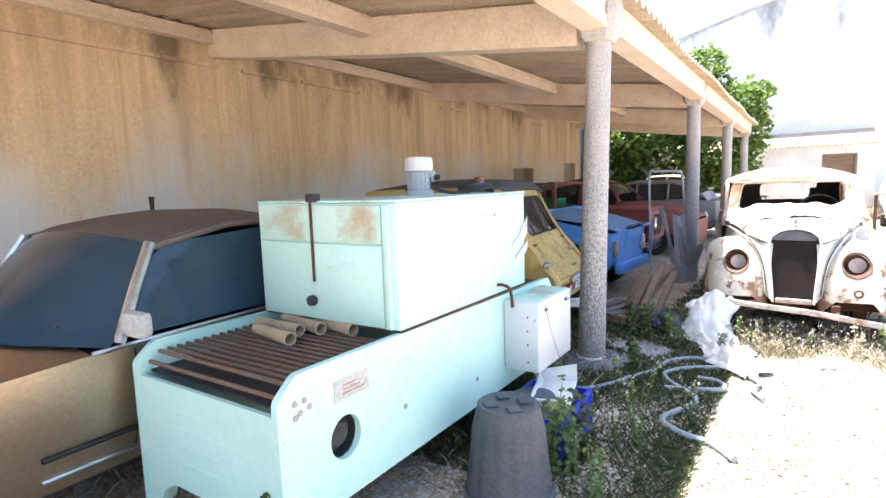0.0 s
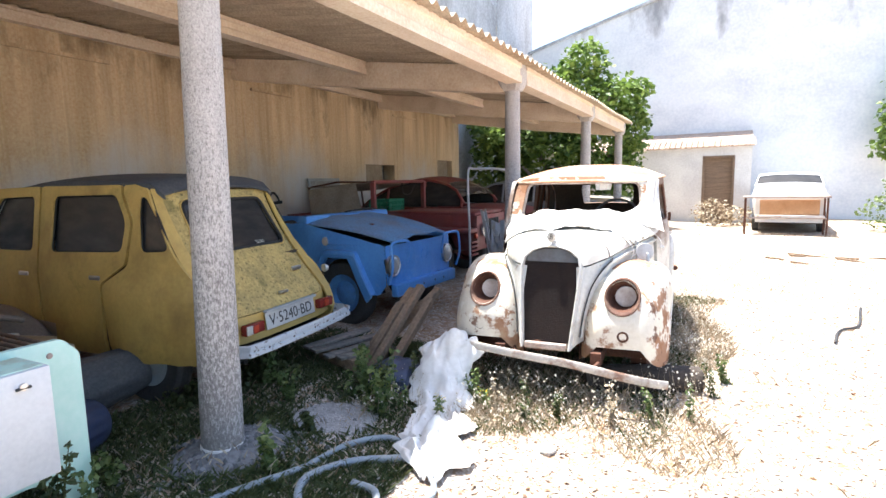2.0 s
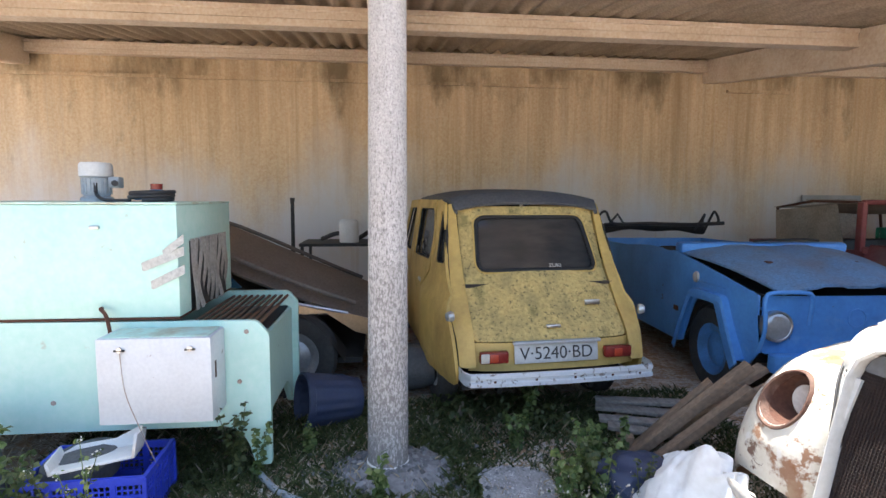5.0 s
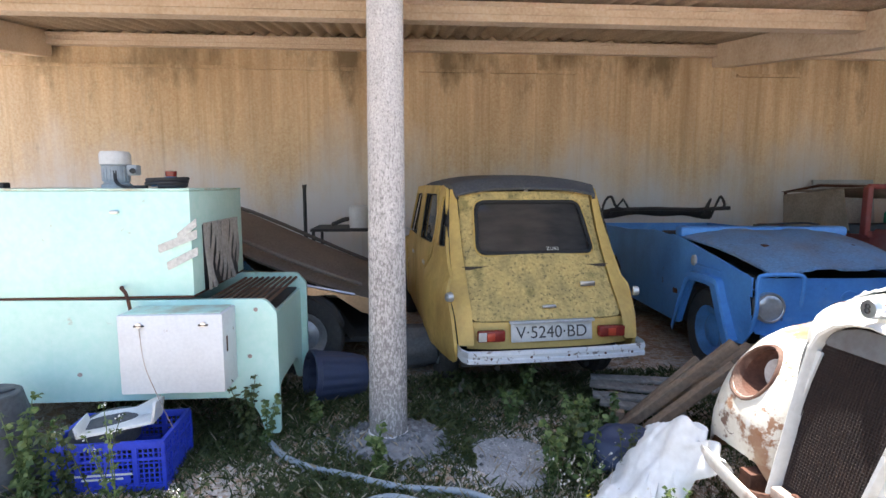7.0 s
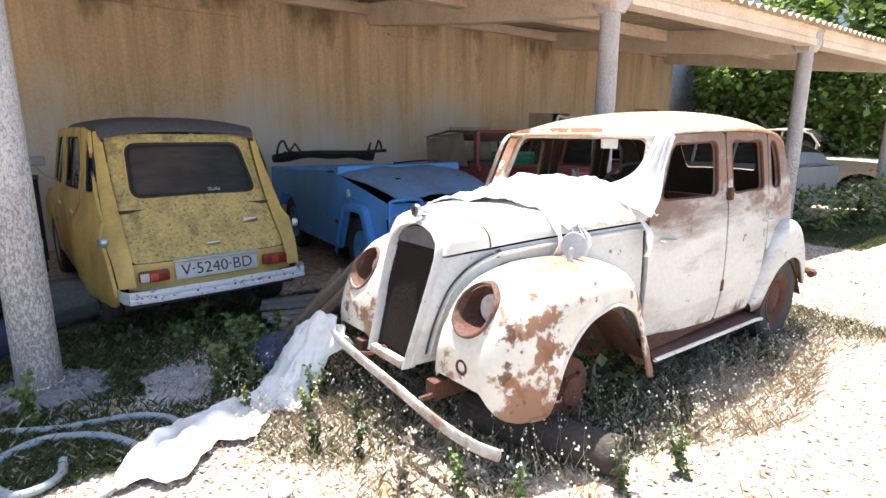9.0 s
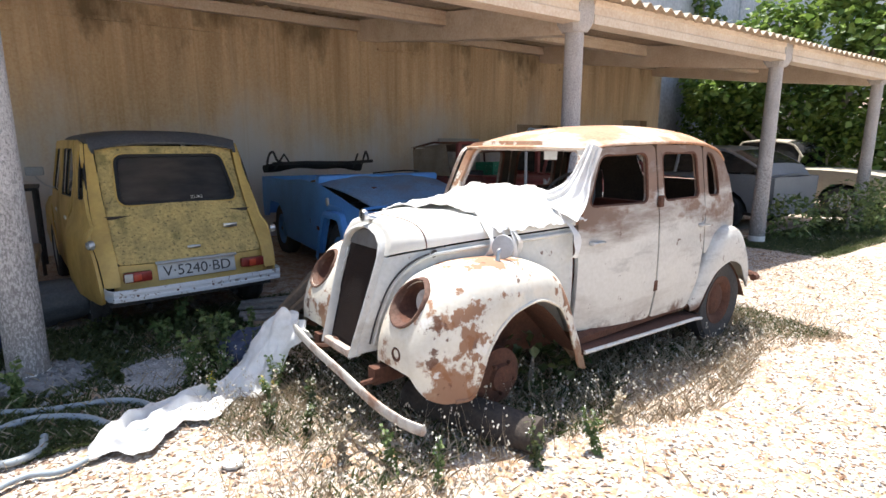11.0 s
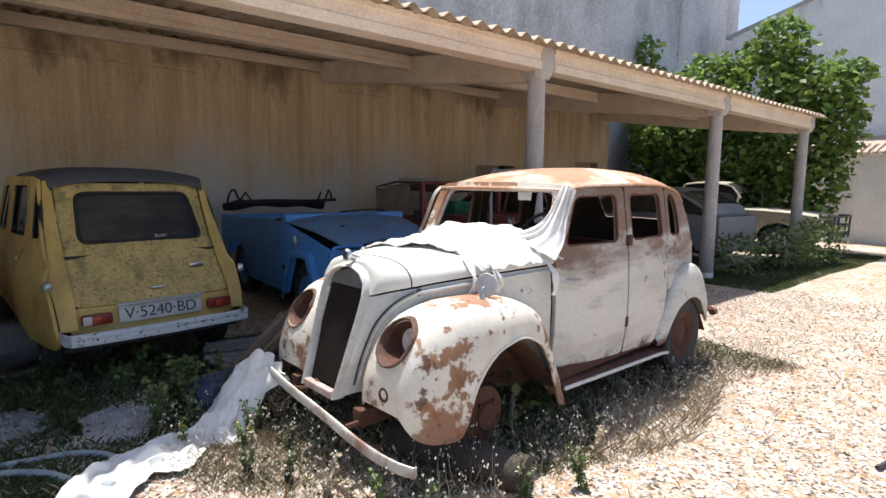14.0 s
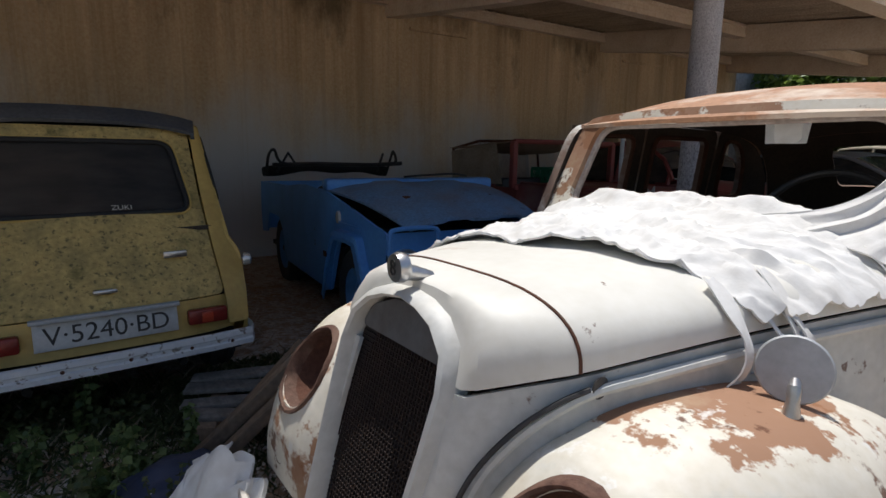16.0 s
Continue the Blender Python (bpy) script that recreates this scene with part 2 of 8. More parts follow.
def glass(name, colour=(0.9, 0.95, 0.95), rough=0.03, dust=0.25, dusty=(0.35, 0.33, 0.30), through=0.5):
    """A dusty pane: part clear, part tinted, part film of dirt."""
    m = bpy.data.materials.new(name)
    m.use_nodes = True
    N, L = m.node_tree.nodes, m.node_tree.links
    b = N["Principled BSDF"]
    b.inputs["Base Color"].default_value = (*colour, 1)
    b.inputs["Roughness"].default_value = rough
    t = N.new("ShaderNodeBsdfTransparent")
    t.inputs[0].default_value = (*colour, 1)
    mx = N.new("ShaderNodeMixShader")
    mx.inputs[0].default_value = through
    d = N.new("ShaderNodeBsdfDiffuse")
    d.inputs[0].default_value = (*dusty, 1)
    n = N.new("ShaderNodeTexNoise")
    n.inputs["Scale"].default_value = 4
    n.inputs["Detail"].default_value = 6
    r = N.new("ShaderNodeMapRange")
    r.inputs["From Min"].default_value, r.inputs["From Max"].default_value = 0.35, 0.75
    r.inputs["To Min"].default_value, r.inputs["To Max"].default_value = dust * 0.5, dust * 1.5
    L.new(n.outputs[0], r.inputs[0])
    m2 = N.new("ShaderNodeMixShader")
    L.new(b.outputs[0], mx.inputs[1])
    L.new(t.outputs[0], mx.inputs[2])
    L.new(r.outputs[0], m2.inputs[0])
    L.new(mx.outputs[0], m2.inputs[1])
    L.new(d.outputs[0], m2.inputs[2])
    L.new(m2.outputs[0], N["Material Output"].inputs[0])
    return m


M_darkglass = glass("dusty_dark_glass", (0.02, 0.022, 0.025), 0.06, 0.10, (0.30, 0.28, 0.26), 0.15)
M_mint = mat("mint_enamel", (0.55, 0.80, 0.72), (0.46, 0.70, 0.63), 2.0, 0.42, bump=0.03, fine=30, amount=0.5)
layer(M_mint, (0.34, 0.18, 0.07), 5, 0.66, 0.74, rough=0.9, seed=2, amount=0.8)
layer(M_mint, (0.10, 0.08, 0.05), 22, 0.70, 0.74, rough=0.9, seed=5, amount=0.8)
M_mintrust = mat("mint_rusty_top", (0.52, 0.74, 0.66), (0.40, 0.24, 0.10), 4, 0.5, bump=0.05, lo=0.5, hi=0.7, amount=0.8)
M_greybox = mat("pale_grey_enamel", (0.66, 0.68, 0.70), (0.55, 0.56, 0.57), 3, 0.4, bump=0.03)
layer(M_greybox, (0.20, 0.10, 0.05), 14, 0.68, 0.72, rough=0.9, seed=3)
M_roller = mat("rusty_roller", (0.19, 0.135, 0.10), (0.22, 0.10, 0.05), 9, 0.7, 0.3, bump=0.2)
M_clay = mat("clay_pipe", (0.44, 0.27, 0.17), (0.28, 0.17, 0.11), 8, 0.85, bump=0.2)
M_claytube = mat("tan_tube", (0.50, 0.37, 0.24), (0.38, 0.27, 0.17), 8, 0.8, bump=0.1)
M_motorgrey = mat("motor_grey", (0.42, 0.45, 0.47), (0.28, 0.30, 0.31), 6, 0.5, bump=0.05)
M_motorwhite = mat("motor_cowl", (0.70, 0.70, 0.68), (0.5, 0.48, 0.44), 6, 0.6, bump=0.05)
M_bluevalve = mat("blue_paint_valve", (0.13, 0.30, 0.52), (0.1, 0.2, 0.35), 8, 0.5)
M_strip = mat("curtain_strip", (0.42, 0.40, 0.37), (0.26, 0.24, 0.22), 10, 0.8, stretch=(1, 4, 0.4))
M_tape = mat("old_tape", (0.52, 0.52, 0.48), (0.40, 0.40, 0.37), 10, 0.7)
M_yellow = mat("mossy_yellow_paint", (0.60, 0.41, 0.12), (0.47, 0.31, 0.085), 2.5, 0.5, bump=0.05, fine=40, amount=0.7)
layer(M_yellow, (0.22, 0.19, 0.05), 3.5, 0.60, 0.72, rough=0.9, seed=3, amount=0.6)
layer(M_yellow, (0.16, 0.10, 0.045), 1.6, 0.52, 0.7, rough=0.9, seed=6, stretch=(1, 1, 0.6), amount=0.5)
M_hatch = mat("lichened_yellow_hatch", (0.58, 0.42, 0.15), (0.34, 0.26, 0.10), 5, 0.75, bump=0.2, fine=50, amount=0.9, stretch=(1.4, 1, 0.5))
layer(M_hatch, (0.09, 0.08, 0.04), 48, 0.56, 0.63, rough=0.95, seed=3, amount=0.75)
layer(M_hatch, (0.17, 0.15, 0.05), 7, 0.55, 0.66, rough=0.95, seed=8, amount=0.7)
M_vinyl = mat("grey_vinyl_roof", (0.075, 0.085, 0.10), (0.12, 0.12, 0.12), 6, 0.7, bump=0.1)
M_rubber = mat("black_rubber_seal", (0.02, 0.02, 0.02), None, 6, 0.7)
M_greybump = mat("chipped_bumper", (0.60, 0.63, 0.66), (0.16, 0.13, 0.11), 22, 0.5, bump=0.1, lo=0.58, hi=0.62, amount=0.9)
M_plate = mat("number_plate", (0.50, 0.52, 0.52), (0.36, 0.37, 0.36), 6, 0.6, bump=0.05)
M_redlens = mat("red_lens", (0.22, 0.025, 0.02), (0.12, 0.02, 0.016), 12, 0.25)
M_amberlens = mat("orange_red_lens", (0.45, 0.06, 0.03), (0.3, 0.04, 0.02), 12, 0.25)
M_clearlens = mat("clear_lens", (0.55, 0.52, 0.48), (0.4, 0.37, 0.33), 12, 0.2)
M_blue = mat("flaked_blue_paint", (0.10, 0.32, 0.72), (0.07, 0.23, 0.56), 3, 0.45, bump=0.05, fine=40, amount=0.7)
layer(M_blue, (0.12, 0.05, 0.03), 9, 0.66, 0.70, rough=0.9, seed=5, amount=0.9)
layer(M_blue, (0.30, 0.45, 0.68), 2.5, 0.60, 0.72, seed=1, amount=0.5)
M_bluetop = mat("dusty_blue_bonnet", (0.15, 0.29, 0.48), (0.17, 0.20, 0.24), 3, 0.65, bump=0.08, amount=0.8)
layer(M_bluetop, (0.05, 0.07, 0.10), 9, 0.60, 0.68, seed=4, amount=0.6)
M_lampglass = mat("lamp_lens", (0.62, 0.63, 0.62), (0.4, 0.4, 0.4), 16, 0.12, 0.5)
M_bronze = mat("bronze_metallic", (0.50, 0.39, 0.28), (0.42, 0.32, 0.22), 2, 0.34, 0.85, bump=0.02)
M_bronzetop = mat("dusty_bronze_roof", (0.16, 0.13, 0.11), (0.11, 0.09, 0.075), 2, 0.7, 0.0, bump=0.06)
# dusty panes; the blue stands for reflected sky, put into the colour
M_skyglass = glass("dusty_sky_reflection_glass", (0.03, 0.075, 0.12), 0.03, 0.05, (0.22, 0.29, 0.34), 0.25)
M_whitehub = mat("wheel_silver", (0.45, 0.47, 0.5), (0.25, 0.25, 0.26), 8, 0.4, 0.5)
M_bluewheel = mat("blue_wheel", (0.09, 0.28, 0.62), (0.06, 0.15, 0.3), 8, 0.6)
M_redcar = mat("dull_red_paint", (0.24, 0.05, 0.045), (0.16, 0.06, 0.05), 3, 0.6, bump=0.05)
layer(M_redcar, (0.30, 0.20, 0.17), 2.0, 0.5, 0.7, seed=4, amount=0.5)
M_canvas = mat("tan_canvas", (0.34, 0.29, 0.23), (0.20, 0.17, 0.13), 4, 0.95, bump=0.2)
M_greycar = mat("silver_paint", (0.27, 0.29, 0.32), (0.22, 0.24, 0.26), 2, 0.4, 0.2, bump=0.02)
M_palecar = mat("pale_car_paint", (0.72, 0.73, 0.74), (0.6, 0.6, 0.6), 2, 0.45, bump=0.03)
M_rustboot = mat("orange_rust_panel", (0.50, 0.30, 0.17), (0.36, 0.18, 0.09), 3, 0.85, bump=0.1)
M_truck = mat("beige_truck_paint", (0.46, 0.41, 0.33), (0.34, 0.30, 0.24), 2.5, 0.55, bump=0.03)
M_green = mat("green_plastic", (0.03, 0.24, 0.13), (0.02, 0.15, 0.08), 5, 0.5)
M_crate = mat("blue_plastic", (0.035, 0.07, 0.60), (0.03, 0.05, 0.42), 5, 0.4)
M_bin = mat("grey_black_plastic", (0.075, 0.08, 0.09), (0.13, 0.13, 0.13), 4, 0.7, bump=0.1)
M_navy = mat("navy_plastic", (0.03, 0.045, 0.10), (0.06, 0.07, 0.10), 4, 0.6, bump=0.1)
M_hose = mat("grey_hose", (0.26, 0.31, 0.35), (0.36, 0.36, 0.34), 6, 0.6, bump=0.1)
M_plank = mat("grey_plank", (0.22, 0.20, 0.18), (0.11, 0.10, 0.085), 6, 0.95, bump=0.4, fine=40, stretch=(0.4, 5, 5), random=0.25)
M_brownwood = mat("brown_timber", (0.26, 0.18, 0.12), (0.14, 0.10, 0.07), 6, 0.95, bump=0.4, fine=40, stretch=(0.4, 5, 5), random=0.2)
M_scrap = mat("galvanised_scrap", (0.46, 0.48, 0.50), (0.32, 0.31, 0.30), 5, 0.6, 0.3, bump=0.1)
M_whiteplastic = mat("white_plastic", (0.74, 0.74, 0.72), (0.6, 0.58, 0.54), 5, 0.5)
M_cement = mat("grey_gravel_spill", (0.40, 0.40, 0.40), (0.22, 0.22, 0.21), 14, 0.97, bump=0.8, fine=70)
M_bark = mat("fig_bark", (0.30, 0.27, 0.23), (0.18, 0.16, 0.13), 6, 0.95, bump=0.4)


def leaf_mat(name, a, b, trans=0.35, rough=0.5):
    """Foliage whose tone changes from leaf to leaf and lets some light through."""
    m = bpy.data.materials.new(name)
    m.use_nodes = True
    N, L = m.node_tree.nodes, m.node_tree.links
    g = N.new("ShaderNodeNewGeometry")
    r = N.new("ShaderNodeValToRGB")
    r.color_ramp.elements[0].color = (*a, 1)
    r.color_ramp.elements[1].color = (*b, 1)
    L.new(g.outputs["Random Per Island"], r.inputs[0])
    bs = N["Principled BSDF"]
    bs.inputs["Roughness"].default_value = rough
    L.new(r.outputs[0], bs.inputs["Base Color"])
    t = N.new("ShaderNodeBsdfTranslucent")
    L.new(r.outputs[0], t.inputs[0])
    mx = N.new("ShaderNodeMixShader")
    mx.inputs[0].default_value = trans
    L.new(bs.outputs[0], mx.inputs[1])
    L.new(t.outputs[0], mx.inputs[2])
    L.new(mx.outputs[0], N["Material Output"].inputs[0])
    return m


M_figleaf = leaf_mat("fig_leaf", (0.06, 0.13, 0.025), (0.26, 0.36, 0.08))
M_bushleaf = leaf_mat("bush_leaf", (0.06, 0.11, 0.03), (0.22, 0.28, 0.10))
# real greenery, its tone lowered to deepen the shade under the shelter
M_grass = leaf_mat("green_grass", (0.035, 0.06, 0.018), (0.13, 0.15, 0.055))
M_straw = leaf_mat("dry_straw", (0.24, 0.17, 0.10), (0.54, 0.47, 0.35), 0.2, 0.8)
M_litter = leaf_mat("leaf_litter", (0.22, 0.12, 0.065), (0.80, 0.76, 0.70), 0.0, 0.9)
M_petal = leaf_mat("white_petal", (0.75, 0.73, 0.68), (0.85, 0.83, 0.78), 0.2, 0.8)
M_yellowpetal = leaf_mat("yellow_petal", (0.75, 0.55, 0.03), (0.85, 0.65, 0.05), 0.2, 0.8)

# ---- building tools ----
def finish(bm, name, material, sharp=38.0):
    bmesh.ops.recalc_face_normals(bm, faces=bm.faces)
    lim = radians(sharp)
    for f in bm.faces:
        f.smooth = True
    for e in bm.edges:
        e.smooth = len(e.link_faces) == 2 and e.calc_face_angle(0) < lim
    me = bpy.data.meshes.new(name)
    bm.to_mesh(me)
    bm.free()
    for m in material if isinstance(material, (list, tuple)) else [material]:
        me.materials.append(m)
    return me


def part(name, bm, material, parent, label="", sharp=38.0):
    ob = new(name, finish(bm, name, material, sharp))
    ob.parent = parent
    if label:
        ob["label"] = label
    return ob


def thing(name, label, category, m=None, group="", kind=""):
    ob = new(name)
    ob.empty_display_size = 0.1
    if m is not None:
        ob.matrix_world = m
    return tagged(ob, label, category, group, kind)


def single(name, bm, material, label, category="", m=None, group="", kind="", sharp=38.0):
    ob = new(name, finish(bm, name, material, sharp))
    if m is not None:
        ob.matrix_world = m
    return tagged(ob, label, category, group, kind)


def setting(name, bm, material, label="", sharp=38.0):
    return tagged(new(name, finish(bm, name, material, sharp)), label, "", "", "structure")


def solid(ob, t, offset=-1.0, lining=None):
    s = ob.modifiers.new("thickness", "SOLIDIFY")
    s.thickness, s.offset = t, offset
    if lining:
        ob.data.materials.append(lining)
        s.material_offset = 1
    return ob


def bevel(ob, w, seg=2):
    s = ob.modifiers.new("edges", "BEVEL")
    s.width, s.segments, s.limit_method = w, seg, "ANGLE"
    return ob


def add_box(bm, x0, x1, y0, y1, z0, z1, m=None, edge=0.0):
    v = [bm.verts.new((x, y, z)) for z in (z0, z1) for x, y in ((x0, y0), (x1, y0), (x1, y1), (x0, y1))]
    fs = [bm.faces.new([v[i] for i in q]) for q in ((3, 2, 1, 0), (4, 5, 6, 7), (0, 1, 5, 4), (1, 2, 6, 5), (2, 3, 7, 6), (3, 0, 4, 7))]
    if edge:
        r = bmesh.ops.bevel(bm, geom=list({e for f in fs for e in f.edges}), offset=edge, segments=2, affect="EDGES", profile=0.5)
        v = list({w for f in r["faces"] for w in f.verts} | {w for w in v if w.is_valid})
    if m is not None:
        bmesh.ops.transform(bm, matrix=m, verts=[w for w in v if w.is_valid])
    return bm


def box(x0, x1, y0, y1, z0, z1, m=None, edge=0.0):
    return add_box(bmesh.new(), x0, x1, y0, y1, z0, z1, m, edge)


def add_loft(bm, rings, closed=True, caps=False):
    rows = [[bm.verts.new(p) for p in r] for r in rings]
    n = len(rows[0])
    for a, b in zip(rows, rows[1:]):
        for i in range(n if closed else n - 1):
            j = (i + 1) % n
            bm.faces.new((a[i], a[j], b[j], b[i]))
    if caps:
        bm.faces.new(rows[0][::-1])
        bm.faces.new(rows[-1])
    return rows


def loft(rings, closed=True, caps=False):
    bm = bmesh.new()
    add_loft(bm, rings, closed, caps)
    return bm


def add_lathe(bm, profile, seg=24, m=None, arc=360.0, wob=0.0):
    """profile: (radius, height) pairs, turned about z."""
    k = seg if arc >= 360 else seg + 1
    rings = []
    for r, z in profile:
        rings.append([Vector((max(r, 1e-4) * math.cos(radians(arc) * i / seg), max(r, 1e-4) * math.sin(radians(arc) * i / seg), z)) for i in range(k)])
    if m is not None:
        rings = [[m @ p for p in r] for r in rings]
    add_loft(bm, rings, closed=arc >= 360)
    return bm


def lathe(profile, seg=24, m=None, arc=360.0):
    return add_lathe(bmesh.new(), profile, seg, m, arc)


def spline(points, steps=6):
    """Catmull-Rom through the points."""
    p = [Vector(q) for q in points]
    p = [p[0] * 2 - p[1]] + p + [p[-1] * 2 - p[-2]]
    out = []
    for a, b, c, d in zip(p, p[1:], p[2:], p[3:]):
        for k in range(steps):
            t = k / steps
            out.append(0.5 * (2 * b + (c - a) * t + (2 * a - 5 * b + 4 * c - d) * t * t + (3 * b - a - 3 * c + d) * t ** 3))
    return out + [p[-2]]


def add_tube(bm, points, r, seg=8, caps=True, taper=1.0):
    pts = [Vector(p) for p in points]
    rings = []
    up = Vector((0, 0, 1))
    side = None
    for i, p in enumerate(pts):
        d = (pts[min(i + 1, len(pts) - 1)] - pts[max(i - 1, 0)]).normalized()
        if side is None:
            side = d.cross(up if abs(d.z) < 0.9 else Vector((1, 0, 0))).normalized()
        else:
            side = (side - d * side.dot(d)).normalized()
        v = d.cross(side)
        rr = (r[i] if isinstance(r, (list, tuple)) else r) * (1 + (taper - 1) * i / max(1, len(pts) - 1))
        rings.append([p + side * (rr * math.cos(2 * math.pi * k / seg)) + v * (rr * math.sin(2 * math.pi * k / seg)) for k in range(seg)])
    add_loft(bm, rings, True, caps)
    return bm


def tube(points, r, seg=8, caps=True, taper=1.0):
    return add_tube(bmesh.new(), points, r, seg, caps, taper)


def lerp_table(table, x):
    """Smooth value from (x, value) pairs."""
    if x <= table[0][0]:
        return table[0][1]
    for (a, p), (b, q) in zip(table, table[1:]):
        if x <= b:
            t = (x - a) / (b - a)
            return p + (q - p) * t
    return table[-1][1]


def smooth_table(table, x):
    xs = [a for a, _ in table]
    if x <= xs[0]:
        return table[0][1]
    if x >= xs[-1]:
        return table[-1][1]
    i = max(k for k in range(len(xs) - 1) if xs[k] <= x)
    def slope(k):
        if k == 0 or k == len(xs) - 1:
            j = 0 if k == 0 else k - 1
            return (table[j + 1][1] - table[j][1]) / (xs[j + 1] - xs[j])
        s0 = (table[k][1] - table[k - 1][1]) / (xs[k] - xs[k - 1])
        s1 = (table[k + 1][1] - table[k][1]) / (xs[k + 1] - xs[k])
        return 0 if s0 * s1 <= 0 else 2 * s0 * s1 / (s0 + s1)
    h = xs[i + 1] - xs[i]
    t = (x - xs[i]) / h
    return ((1 + 2 * t) * (1 - t) ** 2 * table[i][1] + t * (1 - t) ** 2 * h * slope(i)
            + t * t * (3 - 2 * t) * table[i + 1][1] + t * t * (t - 1) * h * slope(i + 1))


def rounded(poly, r=0.05, seg=4):
    """Rounds the corners of a 2D polygon. r: one radius or one per corner."""
    n, out = len(poly), []
    for i in range(n):
        p, a, b = Vector(poly[i]), Vector(poly[i - 1]), Vector(poly[(i + 1) % n])
        rr = r[i] if isinstance(r, (list, tuple)) else r
        da, db = (a - p), (b - p)
        k = min(rr, da.length * 0.48, db.length * 0.48)
        if k < 1e-4:
            out.append(p)
            continue
        s, e = p + da.normalized() * k, p + db.normalized() * k
        for j in range(seg + 1):
            t = j / seg
            out.append(s * (1 - t) ** 2 + p * (2 * t * (1 - t)) + e * t * t)
    return out


def inside(p, poly):
    c, n = False, len(poly)
    for i in range(n):
        a, b = poly[i], poly[i - 1]
        if (a[1] > p[1]) != (b[1] > p[1]) and p[0] < (b[0] - a[0]) * (p[1] - a[1]) / (b[1] - a[1]) + a[0]:
            c = not c
    return c


def sheet(outline, holes, f, step=0.06):
    """A skin with holes: a 2D outline filled with triangles on a grid and bent by f(u, v) -> place."""
    from mathutils.geometry import delaunay_2d_cdt
    def dense(poly):
        out = []
        for i in range(len(poly)):
            a, b = Vector(poly[i]), Vector(poly[(i + 1) % len(poly)])
            k = max(1, int((b - a).length / step))
            out += [a + (b - a) * (j / k) for j in range(k)]
        return out
    rings = [dense(outline)] + [dense(h) for h in holes]
    verts, edges = [], []
    for r in rings:
        o = len(verts)
        verts += r
        edges += [(o + i, o + (i + 1) % len(r)) for i in range(len(r))]
    us, vs = [p[0] for p in rings[0]], [p[1] for p in rings[0]]
    every = verts[:]
    x = min(us) + step * 0.5
    while x < max(us):
        y = min(vs) + step * 0.5
        while y < max(vs):
            q = Vector((x, y))
            if inside(q, rings[0]) and not any(inside(q, h) for h in rings[1:]) and min((q - w).length_squared for w in every) > (step * 0.45) ** 2:
                verts.append(q)
            y += step
        x += step
    vo, _, fo, *_ = delaunay_2d_cdt([Vector(v) for v in verts], edges, [], 0, 1e-5)
    bm = bmesh.new()
    bv = [bm.verts.new(f(v[0], v[1])) for v in vo]
    for t in fo:
        c = sum((vo[i] for i in t), Vector((0, 0))) / len(t)
        if inside(c, rings[0]) and not any(inside(c, h) for h in rings[1:]):
            try:
                bm.faces.new([bv[i] for i in t])
            except ValueError:
                pass
    bmesh.ops.delete(bm, geom=[v for v in bm.verts if not v.link_faces], context="VERTS")
    return bm

# ---- the setting ----
BEAMS = (-0.3, 4.03, 8.44, 12.45, 16.15)
WALL_X = -5.84
PILLAR_X = -1.37


def roof_z(x):
    return 3.33 - 0.131 * (x - WALL_X)


def ground_z(x, y):
    z = 0.035 * noise.noise(Vector((x * 0.45, y * 0.45, 1.0))) + 0.018 * noise.noise(Vector((x * 1.9, y * 1.9, 4.0)))
    z += 0.085 * math.exp(-((x + 1.36) ** 2 + (y - 4.03) ** 2) / 0.16)
    return z


def build_ground():
    bm = bmesh.new()
    xs = [-60, -30, -15] + [-8 + 0.16 * i for i in range(126)] + [20, 40, 80]
    ys = [-60, -30, -12, -6] + [-4 + 0.2 * i for i in range(136)] + [40, 80]
    rows = [[bm.verts.new((x, y, ground_z(x, y) if -9 < x < 13 and -5 < y < 24 else -0.02)) for x in xs] for y in ys]
    for a, b in zip(rows, rows[1:]):
        for i in range(len(xs) - 1):
            bm.faces.new((a[i], a[i + 1], b[i + 1], b[i]))
    setting("ground", bm, M_ground, "dry earth yard littered with pale gravel and dead leaves", sharp=180)


build_ground()

# long back wall, with two blocked openings
op1 = [(11.8, 1.30), (12.95, 1.30), (12.95, 1.78), (11.8, 1.78)]
op2 = [(15.1, 1.40), (16.0, 1.40), (16.0, 1.95), (15.1, 1.95)]
bm = sheet([(-7, -0.2), (16.45, -0.2), (16.45, 3.45), (-7, 3.45)], [op1, op2],
           lambda u, v: (WALL_X + 0.012 * noise.noise(Vector((u * 0.6, v * 0.6, 2))), u, v), 0.35)
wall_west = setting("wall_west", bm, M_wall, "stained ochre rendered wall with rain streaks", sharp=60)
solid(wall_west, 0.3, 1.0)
for k, o in enumerate((op1, op2)):
    bm = box(WALL_X - 0.30, WALL_X - 0.10, o[0][0] - 0.02, o[0][0] + 0.78, o[0][1] - 0.02, o[2][1] + 0.02)
    part("infill", bm, M_block, wall_west, "crumbling brick infill")
    bm = box(WALL_X - 0.36, WALL_X - 0.31, o[0][0], o[1][0], o[0][1], o[2][1])
    part("backing", bm, M_darkroom, wall_west)
# raised line along the wall under the roof, worn away in places
bm = bmesh.new()
for a, b in ((-7, 4.0), (4.35, 5.2), (5.3, 6.45), (8.7, 9.6), (12.9, 14)):
    add_box(bm, WALL_X - 0.01, WALL_X + 0.04, a, b, 2.88, 2.92)
setting("trim_ledge", bm, M_wall, "thin rendered ledge along the wall")

